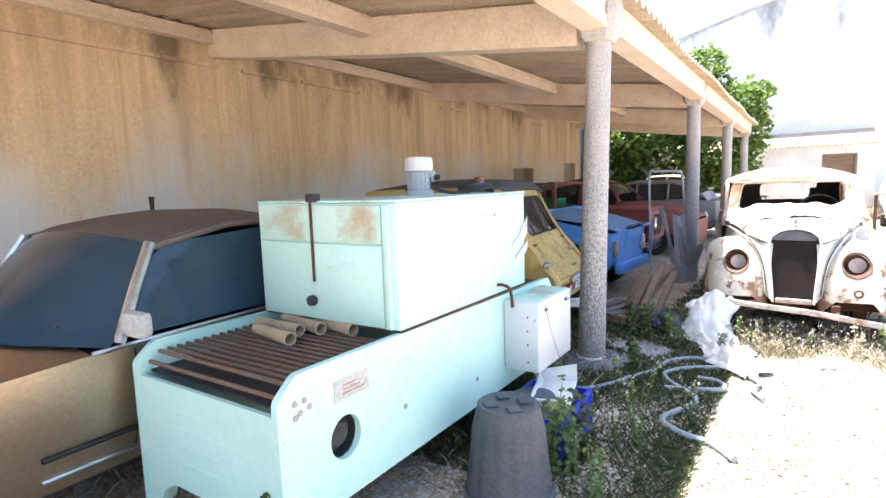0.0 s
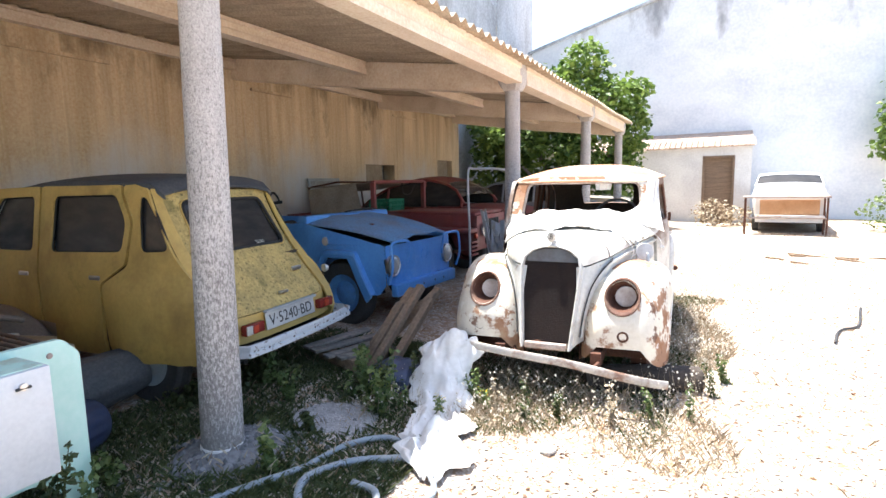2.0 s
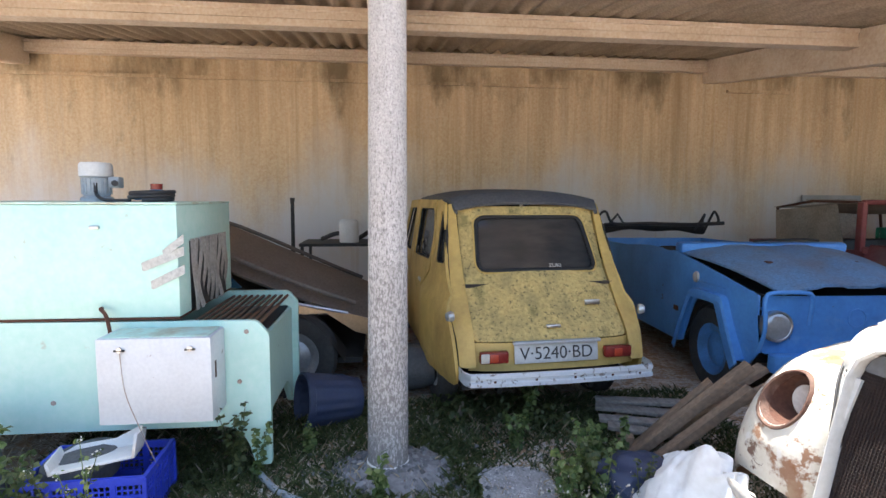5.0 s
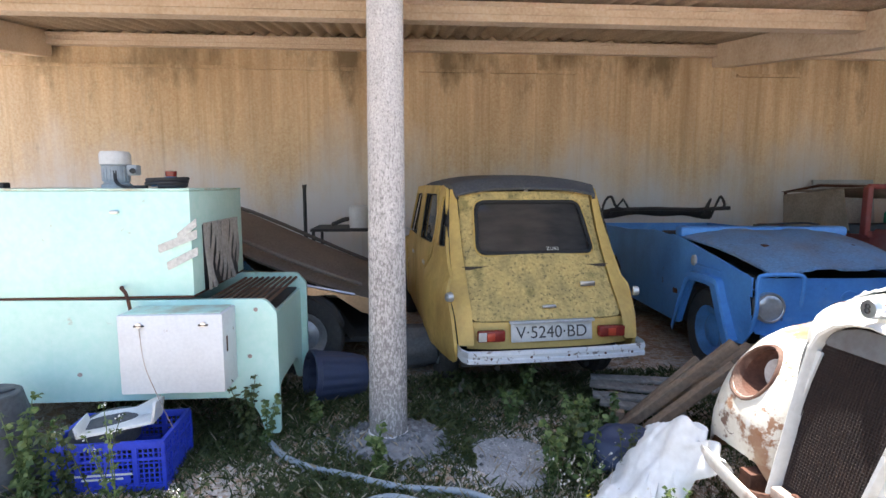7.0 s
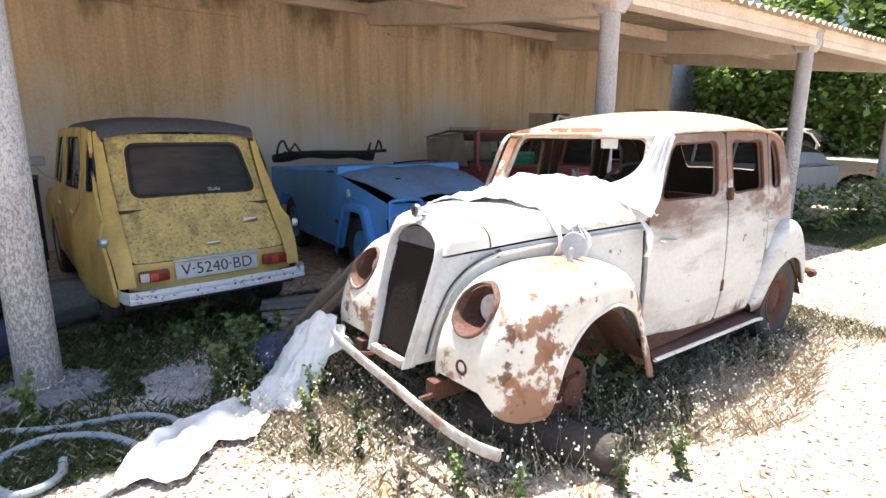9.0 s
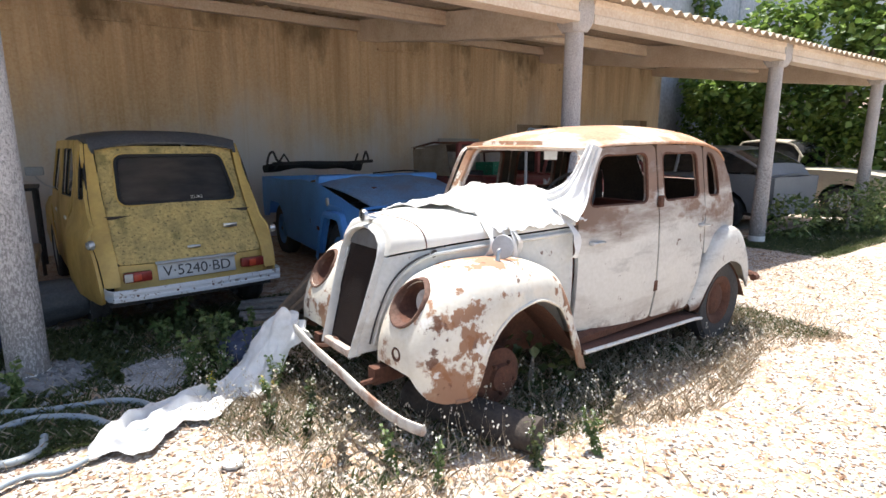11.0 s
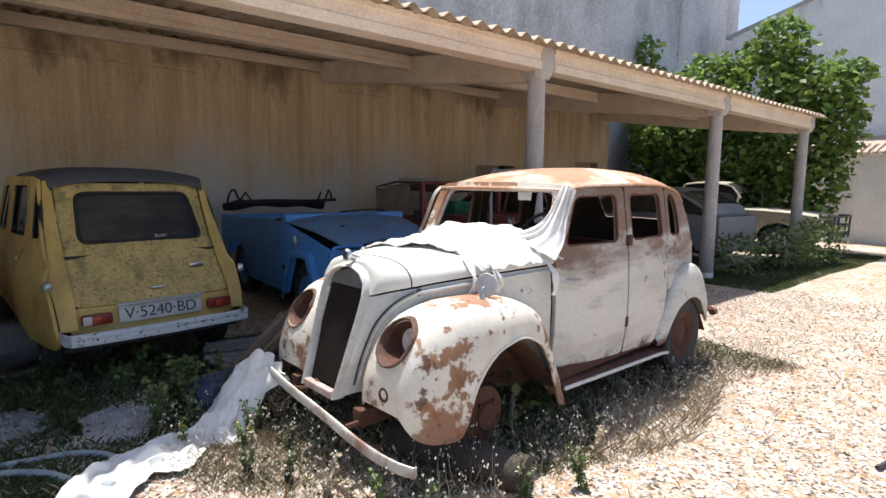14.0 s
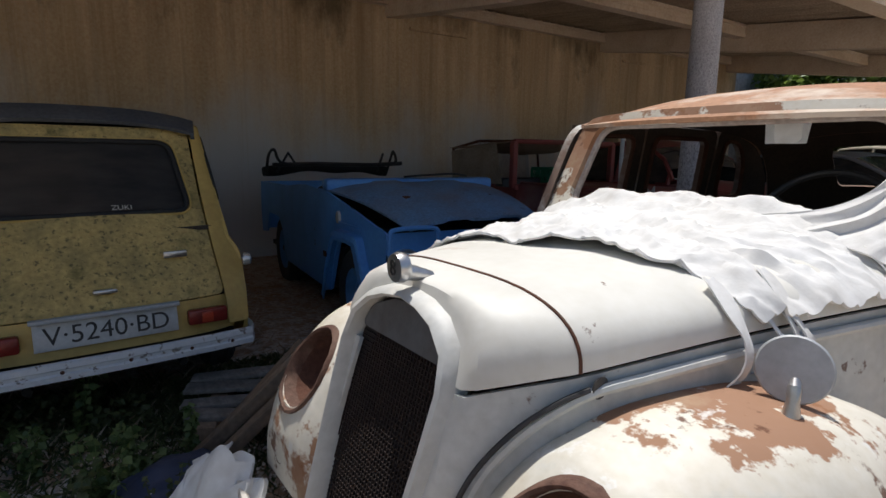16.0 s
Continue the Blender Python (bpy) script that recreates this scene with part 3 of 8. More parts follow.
# pillars
def pillar(y):
    p = thing("concrete_pillar", "round grey concrete pillar with weathered speckled surface and flared cap", "pillar", pose(PILLAR_X, y, 0, *((-0.2, 1.2, 0) if 4 < y < 5 else (0, 0, 0))), "pillars of the shelter", "structure")
    bm = lathe([(0.104, -0.1), (0.102, 0.3), (0.096, 1.0), (0.092, 1.7), (0.088, 2.44)], 28)
    for v in bm.verts:
        k = 1 + 0.02 * noise.noise(Vector((v.co.x * 6, v.co.y * 6, v.co.z * 3 + y)))
        v.co.x *= k
        v.co.y *= k
    part("shaft", bm, M_concrete, p)
    part("paint_ring", lathe([(0.107, 0.03), (0.110, 0.06), (0.107, 0.10), (0.102, 0.105)], 28), M_shed, p, "white paint ring at the foot")
    bm = bmesh.new()
    rings = []
    for z, hx, hy in ((2.43, 0.098, 0.098), (2.47, 0.12, 0.12), (2.52, 0.14, 0.14), (2.66, 0.145, 0.14), (2.73, 0.13, 0.13)):
        rings.append([Vector((sx * hx * c1, sy * hy * c2, z)) for sx, sy, c1, c2 in
                      ((1, -1, 1, .7), (1, 1, 1, .7), (1, 1, .7, 1), (-1, 1, .7, 1), (-1, 1, 1, .7), (-1, -1, 1, .7), (-1, -1, .7, 1), (1, -1, .7, 1))])
    add_loft(bm, rings, True, True)
    part("cap", bm, M_concrete, p, "rough concrete cap")
    return p


for y in BEAMS:
    pillar(y)

# cross beams
def cross_beam(y):
    bm = bmesh.new()
    rings = []
    for x, drop in ((WALL_X - 0.05, 0.30), (WALL_X + 0.25, 0.31), (-3.4, 0.33), (-1.75, 0.31), (-1.45, 0.31)):
        zt = roof_z(x) - 0.03
        zb = zt - drop
        rings.append([(x, y - 0.10, zb + 0.03), (x, y - 0.085, zb), (x, y + 0.085, zb), (x, y + 0.10, zb + 0.03), (x, y + 0.10, zt), (x, y - 0.10, zt)])
    add_loft(bm, rings, True, True)
    setting("beam", bm, M_beam, "cream painted concrete cross beam")


for y in BEAMS:
    cross_beam(y)

# long purlins between the beams
def purlin(name, x0, x1, zt, zb, label):
    for a, b in zip(BEAMS, BEAMS[1:]):
        bm = bmesh.new()
        h = zt - zb
        prof = [(x0, zb), (x1, zb), (x1, zb + h * 0.35), (x1 - 0.015, zb + h * 0.4), (x1 - 0.015, zb + h * 0.75), (x1, zb + h * 0.8), (x1, zt), (x0, zt)]
        add_loft(bm, [[(px, yy, pz) for px, pz in prof] for yy in (a + 0.101, b - 0.101)], True, True)
        setting(name, bm, M_beam, label)


purlin("purlin", -3.50, -3.36, roof_z(-3.43) - 0.035, roof_z(-3.43) - 0.20, "cream concrete purlin carrying the roof sheets")
purlin("purlin_wall", WALL_X, WALL_X + 0.11, 3.27, 3.13, "cream concrete purlin along the wall")
purlin("edge_beam", -1.40, -1.22, 2.72, 2.50, "white painted concrete edge beam")


def build_roof():
    pitch, amp = 0.177, 0.027
    bm = bmesh.new()
    prev = None
    x_rows = [(WALL_X - 0.05), -4.6, -4.55, -3.43, -2.3, -2.25, -1.10]
    y, k = -1.0, 0
    while y < 16.42:
        row = []
        for x in x_rows:
            z = roof_z(x) + 0.005 + amp * math.cos(2 * math.pi * y / pitch) + (0.007 if x > -4.56 else 0) + (0.007 if x > -2.26 else 0)
            row.append(bm.verts.new((x + (0.015 * math.sin(y * 1.7) if x > -1.2 else 0), y, z)))
        if prev:
            for i in range(len(row) - 1):
                bm.faces.new((prev[i], prev[i + 1], row[i + 1], row[i]))
        prev = row
        y += pitch / 8
    solid(setting("roof", bm, M_fibre, "corrugated fibre cement roof sheets, brown with age", sharp=60), 0.008, 1.0)


build_roof()

# far buildings
bm = sheet([(-5.7, -0.2), (16, -0.2), (16, 4.4), (-0.5, 7.55), (-5.6, 6.1)], [], lambda u, v: (u, 22.6, v), 1.0)
solid(setting("wall_gable", bm, M_gable, "tall limewashed gable wall, bluish and patchy"), 0.4, 1.0)
bm = bmesh.new()
for a, b in (((-5.75, 6.05), (-0.5, 7.52)), ((-0.5, 7.52), (16.1, 4.35))):
    add_loft(bm, [[(p[0], 22.52, p[1]), (p[0], 23.0, p[1]), (p[0], 23.0, p[1] + 0.1), (p[0], 22.52, p[1] + 0.1)] for p in (a, b)], True, True)
setting("trim_coping", bm, M_tower, "grey coping along the gable")
bm = box(-10, -6.1, 20.26, 24.2, -0.2, 11, None, 0.03)
setting("tower", bm, M_tower, "tall grey weathered house end")
bm = bmesh.new()
add_loft(bm, [[(-10, y, -0.2), (-6.15, y, -0.2), (-6.15, y, z), (-10, y, z)] for y, z in ((10.0, 9.2), (20.3, 7.2))], True, True)
setting("wall_house", bm, M_tower, "grey weathered house wall behind the shelter")

# whitewashed shed
doorway = [(0.42, -0.1), (1.25, -0.1), (1.25, 1.98), (0.42, 1.98)]
bm = sheet([(-6, -0.2), (1.72, -0.2), (1.72, 2.30), (-6, 2.22)], [doorway], lambda u, v: (u, 20.8, v), 0.4)
shed = setting("wall_shed", bm, M_shed, "whitewashed low shed wall with a doorway")
solid(shed, 0.18, 1.0)
bm = box(1.54, 1.72, 20.98, 22.55, -0.2, 2.3)
setting("wall_shed_side", bm, M_shed, "whitewashed shed side wall")
from mathutils.bvhtree import BVHTree

# ---- wheels shared by the vehicles ----
def wheel(parent, x, y, z, r, w, axis_deg, rim_mat, tyre_mat=None, flat=0.0, hub=0.55):
    """A wheel whose axle lies along local x after turning by axis_deg about z."""
    m = pose(x, y, z, 0, 90, 0) if axis_deg == 0 else pose(x, y, z, 0, 0, axis_deg) @ pose(0, 0, 0, 0, 90, 0)
    h = w / 2
    bm = lathe([(r * hub, -h * 0.7), (r * 0.72, -h), (r * 0.93, -h * 0.95), (r, -h * 0.6), (r, -h * 0.2), (r * 0.985, -h * 0.15), (r * 0.985, h * 0.15), (r, h * 0.2), (r, h * 0.6), (r * 0.93, h * 0.95), (r * 0.72, h), (r * hub, h * 0.7)], 40, m)
    if flat:
        for v in bm.verts:
            v.co.z = max(v.co.z, z - r + flat)
    t = part("tyre", bm, tyre_mat or M_tyre, parent)
    bm = lathe([(r * (hub + 0.03), -h * 0.7), (r * hub * 0.9, -h * 0.2), (r * hub * 0.9, h * 0.3), (r * (hub + 0.04), h * 0.78), (r * (hub + 0.04), h * 0.84), (r * hub * 0.86, h * 0.72), (r * hub * 0.7, h * 0.3), (r * 0.3, h * 0.5), (r * 0.2, h * 0.62), (0.0, h * 0.66)], 32, m)
    part("rim", bm, rim_mat, parent)
    return t


# ---- old cream saloon, local x across (towards the yard), y to the rear ----
saloon = thing("vintage_saloon", "derelict cream vintage saloon with peeling rusty paint and missing front wheel", "car", pose(-0.09, 5.555, 0, 0, 0, 3.3))

def s_bonnet(s):
    """half width, shoulder height, crown height and lower edge of the bonnet at s."""
    return (smooth_table([(-0.2, 0.165), (-0.06, 0.200), (0.0, 0.235), (0.07, 0.290), (0.17, 0.345), (0.6, 0.455), (0.97, 0.575)], s),
            smooth_table([(-0.02, 0.86), (0.1, 0.89), (0.3, 0.915), (0.6, 0.935), (0.97, 0.965)], s),
            smooth_table([(-0.08, 0.965), (-0.03, 0.995), (0.04, 1.01), (0.3, 1.03), (0.6, 1.05), (0.97, 1.085)], s),
            smooth_table([(-0.2, 0.38), (0.14, 0.42), (0.4, 0.60), (0.7, 0.60), (0.85, 0.45), (0.97, 0.36)], s))


def g_y(z):
    """How far forward the sloping nose lies at height z."""
    return -0.18 + (z - 0.36) * 0.31


def bonnet_ring(s, grow=0.0, lid=False):
    b, zs, zt, zl = s_bonnet(s)
    pts = []
    for k in range(25):
        a = math.pi * k / 24
        c, q = math.cos(a), math.sin(a)
        z = zs + (zt - zs + grow) * abs(q) ** 0.8
        pts.append(((b + grow) * math.copysign(abs(c) ** 0.62, c), max(s, g_y(z) + 0.02), z))
    return pts


# lid, and the two sides under it
bm = loft([bonnet_ring(s) for s in [-0.08 + 1.05 * i / 24 for i in range(25)]], closed=False)
solid(part("bonnet", bm, M_creambonnet, saloon, "chalky cream bonnet with rust patches"), 0.012)
for side in (-1, 1):
    rings = []
    for i in range(25):
        s = -0.20 + 1.16 * i / 24
        b, zs, zt, zl = s_bonnet(s)
        hs = [zs - 0.012 + (zl - zs) * j / 12 for j in range(13)]
        rings.append([(side * (b - 0.008 + 0.012 * math.sin(math.pi * j / 12)), max(s, g_y(z) + 0.02), z) for j, z in enumerate(hs)])
    solid(part("bonnet_side", loft(rings, closed=False), M_creamhood, saloon), 0.01)
    part("vent_hole", lathe([(0.018, 0.0), (0.02, 0.004), (0.0, 0.005)], 16, pose(side * (s_bonnet(0.18)[0] + 0.004), 0.18, 0.872, 0, 90 * side, 0)), M_black, saloon)
    # moulding running back from the radiator
    pts = [(s_bonnet(t)[0] + 0.006, t, s_bonnet(t)[1] - 0.035) for t in (0.95, 0.8, 0.65, 0.5, 0.38, 0.27, 0.18)]
    pts += [(s_bonnet(t)[0] + 0.006, t, z) for t, z in ((0.125, 0.845), (0.065, 0.795), (0.015, 0.715), (-0.02, 0.62), (-0.05, 0.52), (-0.075, 0.42))]
    part("moulding", tube([(side * x, t, z) for x, t, z in spline(pts, 4)], 0.010, 8), M_creamhood, saloon)
    part("nose_seam", tube([(side * (x - 0.003), t - 0.022, z + 0.006) for x, t, z in spline(pts[6:], 4)], 0.005, 6), M_black, saloon)
part("bonnet_seam", tube([(x, y, z) for x, y, z in bonnet_ring(0.15, 0.0)], 0.0035, 5), M_rust, saloon, "rusty seam across the bonnet")

# radiator shell and grille
def grille_outline(g=0.0, n=9):
    half = [(0.138, 0.36), (0.146, 0.45), (0.160, 0.60), (0.173, 0.75), (0.178, 0.85), (0.164, 0.905), (0.115, 0.945), (0.057, 0.964), (0.0, 0.972)]
    right = [(x + g * (0.4 if x < 0.02 else 1), z + (g if z > 0.9 else 0)) for x, z in half]
    return right + [(-x, z) for x, z in right[-2::-1]]


rings = [[(x, g_y(z) + d, z) for x, z in grille_outline(g)] for g, d in ((0.0, 0.04), (0.0, -0.006), (0.006, -0.014), (0.014, -0.008), (0.019, 0.012), (0.022, 0.05))]
part("radiator_shell", loft(rings, closed=False), M_creamhood, saloon)
grille = part("grille", sheet([Vector(p) for p in grille_outline(0.0)], [], lambda u, v: (u, g_y(v) + 0.038, v), 0.08), M_grille, saloon, "dark rusted radiator grille")
bm = bmesh.new()
for k in range(-15, 16):
    x = k * 0.0109
    zt = 0.965 - 3.2 * abs(x) ** 2.2 * 4.0 if abs(x) > 0.03 else 0.965
    zt = min(zt, 0.94)
    zb = 0.40 if abs(x) < 0.137 else 0.58
    if zt > zb:
        add_loft(bm, [[(x - 0.0014, g_y(z) + 0.032, z), (x + 0.0014, g_y(z) + 0.032, z), (x + 0.0014, g_y(z) + 0.036, z), (x - 0.0014, g_y(z) + 0.036, z)] for z in (zb, zt)], True, True)
for k in range(52):
    z = 0.40 + k * 0.01
    hw = lerp_table([(0.36, 0.133), (0.45, 0.141), (0.60, 0.155), (0.75, 0.168), (0.86, 0.17), (0.95, 0.10)], z)
    add_box(bm, -hw, hw, g_y(z) + 0.033, g_y(z) + 0.037, z - 0.0013, z + 0.0013)
part("grille_mesh", bm, M_grille, grille)
part("grille_crown", sheet(rounded([(-0.168, 0.875), (0.168, 0.875), (0.146, 0.925), (0.057, 0.955), (-0.057, 0.955), (-0.146, 0.925)], 0.02), [], lambda u, v: (u, g_y(v) + 0.024, v), 0.06), M_band, saloon, "grey metal band above the grille")
part("grille_sill", box(-0.13, 0.13, -0.19, -0.15, 0.355, 0.395, None, 0.008), M_rustlight, saloon)
# badge on the nose
mascot = part("badge", lathe([(0.0, -0.012), (0.028, -0.012), (0.032, 0.0), (0.028, 0.012), (0.0, 0.014)], 20, pose(0, 0.0, 1.035, 90, 0, 0)), M_chrome, saloon, "round chrome badge with an eight")
part("badge_mount", tube([(0, 0.075, 1.008), (0, 0.035, 1.02), (0, 0.005, 1.025)], [0.012, 0.016, 0.018], 10), M_chrome, saloon)
def text(parent, body, size, m, material, depth=0.001, align="CENTER", name="lettering", width=1.0):
    c = bpy.data.curves.new(name, "FONT")
    c.body, c.size, c.align_x, c.align_y, c.extrude = body, size, align, "CENTER", depth
    ob = new(name, c)
    dg = bpy.context.evaluated_depsgraph_get()
    me = bpy.data.meshes.new_from_object(ob.evaluated_get(dg))
    bpy.data.objects.remove(ob)
    me.transform(m @ Matrix.Diagonal((width, 1, 1, 1)))
    me.materials.clear()
    me.materials.append(material)
    o = new(name, me)
    o.parent = parent
    return o


text(mascot, "8", 0.045, pose(0, -0.015, 1.035, 90, 0, 0), M_black)

# front wings
T_zt = [(-0.15, 0.52), (-0.13, 0.585), (-0.09, 0.675), (-0.03, 0.755), (0.06, 0.815), (0.2, 0.85), (0.37, 0.858), (0.52, 0.842), (0.66, 0.785), (0.78, 0.67), (0.88, 0.51), (0.95, 0.36), (1.0, 0.22)]
T_zb = [(-0.15, 0.38), (-0.13, 0.32), (-0.09, 0.28), (0.0, 0.255), (0.09, 0.255), (0.13, 0.31), (0.18, 0.45), (0.26, 0.57), (0.36, 0.635), (0.5, 0.66), (0.66, 0.60), (0.76, 0.48), (0.85, 0.32), (0.92, 0.20), (1.0, 0.17)]
T_xo = [(-0.15, 0.55), (-0.13, 0.60), (-0.08, 0.64), (0.0, 0.67), (0.15, 0.70), (0.4, 0.71), (0.7, 0.70), (1.0, 0.66)]
T_xi = [(-0.15, 0.30), (-0.13, 0.25), (-0.08, 0.215), (0.0, 0.185), (0.2, 0.20), (0.45, 0.29), (0.7, 0.42), (1.0, 0.57)]
T_zi = [(-0.15, 0.38), (-0.13, 0.32), (-0.08, 0.28), (0.0, 0.27), (0.1, 0.32), (0.3, 0.52), (0.6, 0.56), (0.8, 0.45), (1.0, 0.2)]


def wing_rings(side, T, s0, s1, n, p=0.72, q=0.72):
    zt, zb, xo, xi, zi = T
    rings = []
    for i in range(n + 1):
        s = s0 + (s1 - s0) * (i / n) ** 1.15
        top, bot, out, inn, ib = (smooth_table(t, s) for t in (zt, zb, xo, xi, zi))
        bot, ib = min(bot, top - 0.005), min(ib, top - 0.005)
        m, h = (out + inn) / 2, (out - inn) / 2
        ring = []
        for k in range(23):
            a = math.pi * k / 22
            c, w = math.cos(a), math.sin(a)
            base = ib if c > 0 else bot
            ring.append((side * (m - h * math.copysign(abs(c) ** p, c)), s, base + (top - base) * abs(w) ** q))
        rings.append(ring)
    return rings


for side in (-1, 1):
    rr = [[(x, y + 0.045 * min(1.0, (1.0 - y) / 0.3), 0.985 * z if z > 0.5 else z) for x, y, z in r] for r in wing_rings(side, (T_zt, T_zb, T_xo, T_xi, T_zi), -0.15, 1.0, 48)]
    bm = loft(rr, closed=False)
    bm.faces.new([bm.verts.new(p) for p in rr[0]])
    bmesh.ops.remove_doubles(bm, verts=bm.verts, dist=0.0005)
    # round hole for the lamp, cut cleanly into the skin
    skin = BVHTree.FromBMesh(bm)
    LX, LZ = side * 0.437, 0.680
    def lamp_r(co):
        return math.hypot(co.x - LX, co.z - LZ)
    def nose_y(x, z):
        hit = skin.ray_cast(Vector((x, -1.0, z)), Vector((0, 1, 0)))[0]
        return hit.y if hit else 0.0
    near = [f for f in bm.faces if f.calc_center_median().y < 0.14 and lamp_r(f.calc_center_median()) < 0.15]
    bmesh.ops.subdivide_edges(bm, edges=list({e for f in near for e in f.edges}), cuts=3, use_grid_fill=True)
    gone = [f for f in bm.faces if f.calc_center_median().y < 0.14 and lamp_r(f.calc_center_median()) < 0.092]
    bmesh.ops.delete(bm, geom=gone, context="FACES")
    for v in bm.verts:
        if v.co.y < 0.14 and v.is_boundary and lamp_r(v.co) < 0.125:
            k = 0.092 / lamp_r(v.co)
            x, z = LX + (v.co.x - LX) * k, LZ + (v.co.z - LZ) * k
            v.co = Vector((x, nose_y(x, z), z))
    for v in bm.verts:
        d = 0.006 * noise.noise(v.co * 5 + Vector((side * 3, 0, 0)))
        v.co += Vector((side * d, 0, d))
    solid(part("front_wing", bm, M_cream, saloon, "bulging front wing with flaking rusty paint"), 0.008, 1.0 if side < 0 else -1.0)
    # rim bead round the wheel opening
    bead = [Vector(r[-1]) for r in rr if r[0][1] > 0.05]
    part("wing_bead", tube([p + Vector((0, 0, 0.004)) for p in bead], 0.009, 6), M_cream, saloon)
    # inner arch
    part("inner_arch", loft([[(side * 0.34, 0.05 + 0.9 * k / 12, 0.28 + 0.36 * math.sin(math.pi * k / 12)), (side * 0.66, 0.08 + 0.84 * k / 12, 0.28 + 0.36 * math.sin(math.pi * k / 12))] for k in range(13)], closed=False), M_rust, saloon)
    part("inner_panel", sheet([(0.0, 0.25), (0.95, 0.25), (0.95, 0.7), (0.0, 0.7)], [], lambda u, v: (side * (0.18 + 0.32 * max(0, u - 0.1)), u, v), 0.15), M_rust, saloon)
    # lamp: rusty ring seated on the skin, rusty bucket and what is left of the bowl
    def lamp_ring(r, out, deep=None):
        pts = []
        for k in range(40):
            a = 2 * math.pi * k / 40
            x, z = LX + r * math.cos(a), LZ + r * math.sin(a)
            edge = nose_y(LX + 0.096 * math.cos(a), LZ + 0.096 * math.sin(a))
            wob = 0.0015 * math.sin(a * 7 + side) + 0.001 * math.sin(a * 17)
            pts.append((x, edge - out - wob if deep is None else deep, z))
        return pts
    lamp = part("headlamp", loft([lamp_ring(0.107, -0.012), lamp_ring(0.106, 0.010), lamp_ring(0.101, 0.018), lamp_ring(0.094, 0.016), lamp_ring(0.091, 0.006), lamp_ring(0.088, -0.004), lamp_ring(0.087, -0.03)]), M_lampring, saloon, "empty rusty headlamp ring")
    part("bucket", loft([lamp_ring(0.0875, -0.028), lamp_ring(0.085, 0, 0.05), lamp_ring(0.07, 0, 0.075), lamp_ring(0.03, 0, 0.082), lamp_ring(0.002, 0, 0.083)]), M_rust, lamp, "rusty hollow lamp bucket")
    part("bowl", lathe([(0.0, 0.0), (0.03, 0.001), (0.060, 0.004), (0.064, 0.0), (0.06, -0.003), (0.0, -0.004)], 28, pose(LX + 0.014, 0.06, LZ - 0.012, 84, 0, 8)), M_bowl, lamp, "dull grey leftover of the reflector")
    fm = pose(side * 0.45, -0.098, 0.455, 86, 0, 0)
    fog = part("side_lamp", lathe([(0.03, -0.03), (0.034, 0.008), (0.030, 0.014), (0.022, 0.010), (0.02, -0.01), (0.0, -0.012)], 20, fm), M_rust, saloon, "small empty rusty lamp socket")

# windscreen surround and cowl
def scr(u, v):
    return (u, 0.985 + (v - 1.06) * 0.46 + 0.12 * (abs(u) / 0.6) ** 2.5 * 0.6, v)


so = rounded([(-0.585, 1.0), (0.585, 1.0), (0.57, 1.10), (0.525, 1.385), (0.3, 1.40), (-0.3, 1.40), (-0.525, 1.385), (-0.57, 1.10)], [0.01, 0.01, 0.02, 0.07, 0.3, 0.3, 0.07, 0.02])
sh = rounded([(-0.475, 1.085), (0.475, 1.085), (0.445, 1.365), (-0.445, 1.365)], [0.05, 0.05, 0.07, 0.07], 6)
solid(part("windscreen_surround", sheet(so, [sh], scr, 0.07), M_cream, saloon), 0.03)
part("windscreen_frame", tube([scr(p[0], p[1]) for p in sh + sh[:1]], 0.013, 8), M_rustlight, saloon, "grey windscreen frame without glass")
part("cowl", loft([bonnet_ring(0.955), [(x * 1.01, 0.99, z + 0.004) for x, y, z in bonnet_ring(0.965)], [(x * 1.0, 1.03, z - 0.02) for x, y, z in bonnet_ring(0.965)]], closed=False), M_cream, saloon)

# doors and quarter panels
W_t = [(0.93, 0.572), (1.1, 0.61), (1.35, 0.645), (1.7, 0.66), (2.1, 0.652), (2.4, 0.625), (2.6, 0.60), (2.8, 0.575)]


def side_x(s, z):
    w = smooth_table(W_t, s)
    return w - (0.145 * (z - 0.96) if z > 0.96 else 0.0) + (0.0 if z > 0.96 else 0.012 * math.sin((0.96 - z) * 5.0) - 0.10 * max(0, 0.5 - z)) + (0.006 if 0.945 < z < 0.975 else 0)


panels = {
    "front_door": ([(0.975, 0.36), (1.64, 0.33), (1.645, 1.0), (1.645, 1.395), (1.14, 1.375), (0.985, 1.03)],
                   [(1.06, 1.055), (1.55, 1.055), (1.565, 1.345), (1.17, 1.335)], [0.02, 0.04, 0.02, 0.05, 0.09, 0.04]),
    "rear_door": ([(1.66, 0.33), (2.12, 0.31), (2.20, 0.50), (2.24, 0.75), (2.235, 1.39), (1.66, 1.395)],
                  [(1.72, 1.055), (2.165, 1.055), (2.15, 1.345), (1.72, 1.345)], [0.02, 0.04, 0.06, 0.06, 0.05, 0.02]),
    "quarter_panel": ([(2.255, 0.66), (2.50, 0.75), (2.80, 0.62), (2.80, 0.95), (2.74, 1.15), (2.62, 1.29), (2.5, 1.36), (2.25, 1.39)],
                      [(2.31, 1.05), (2.52, 1.05), (2.49, 1.24), (2.42, 1.335), (2.30, 1.345)], 0.03)}
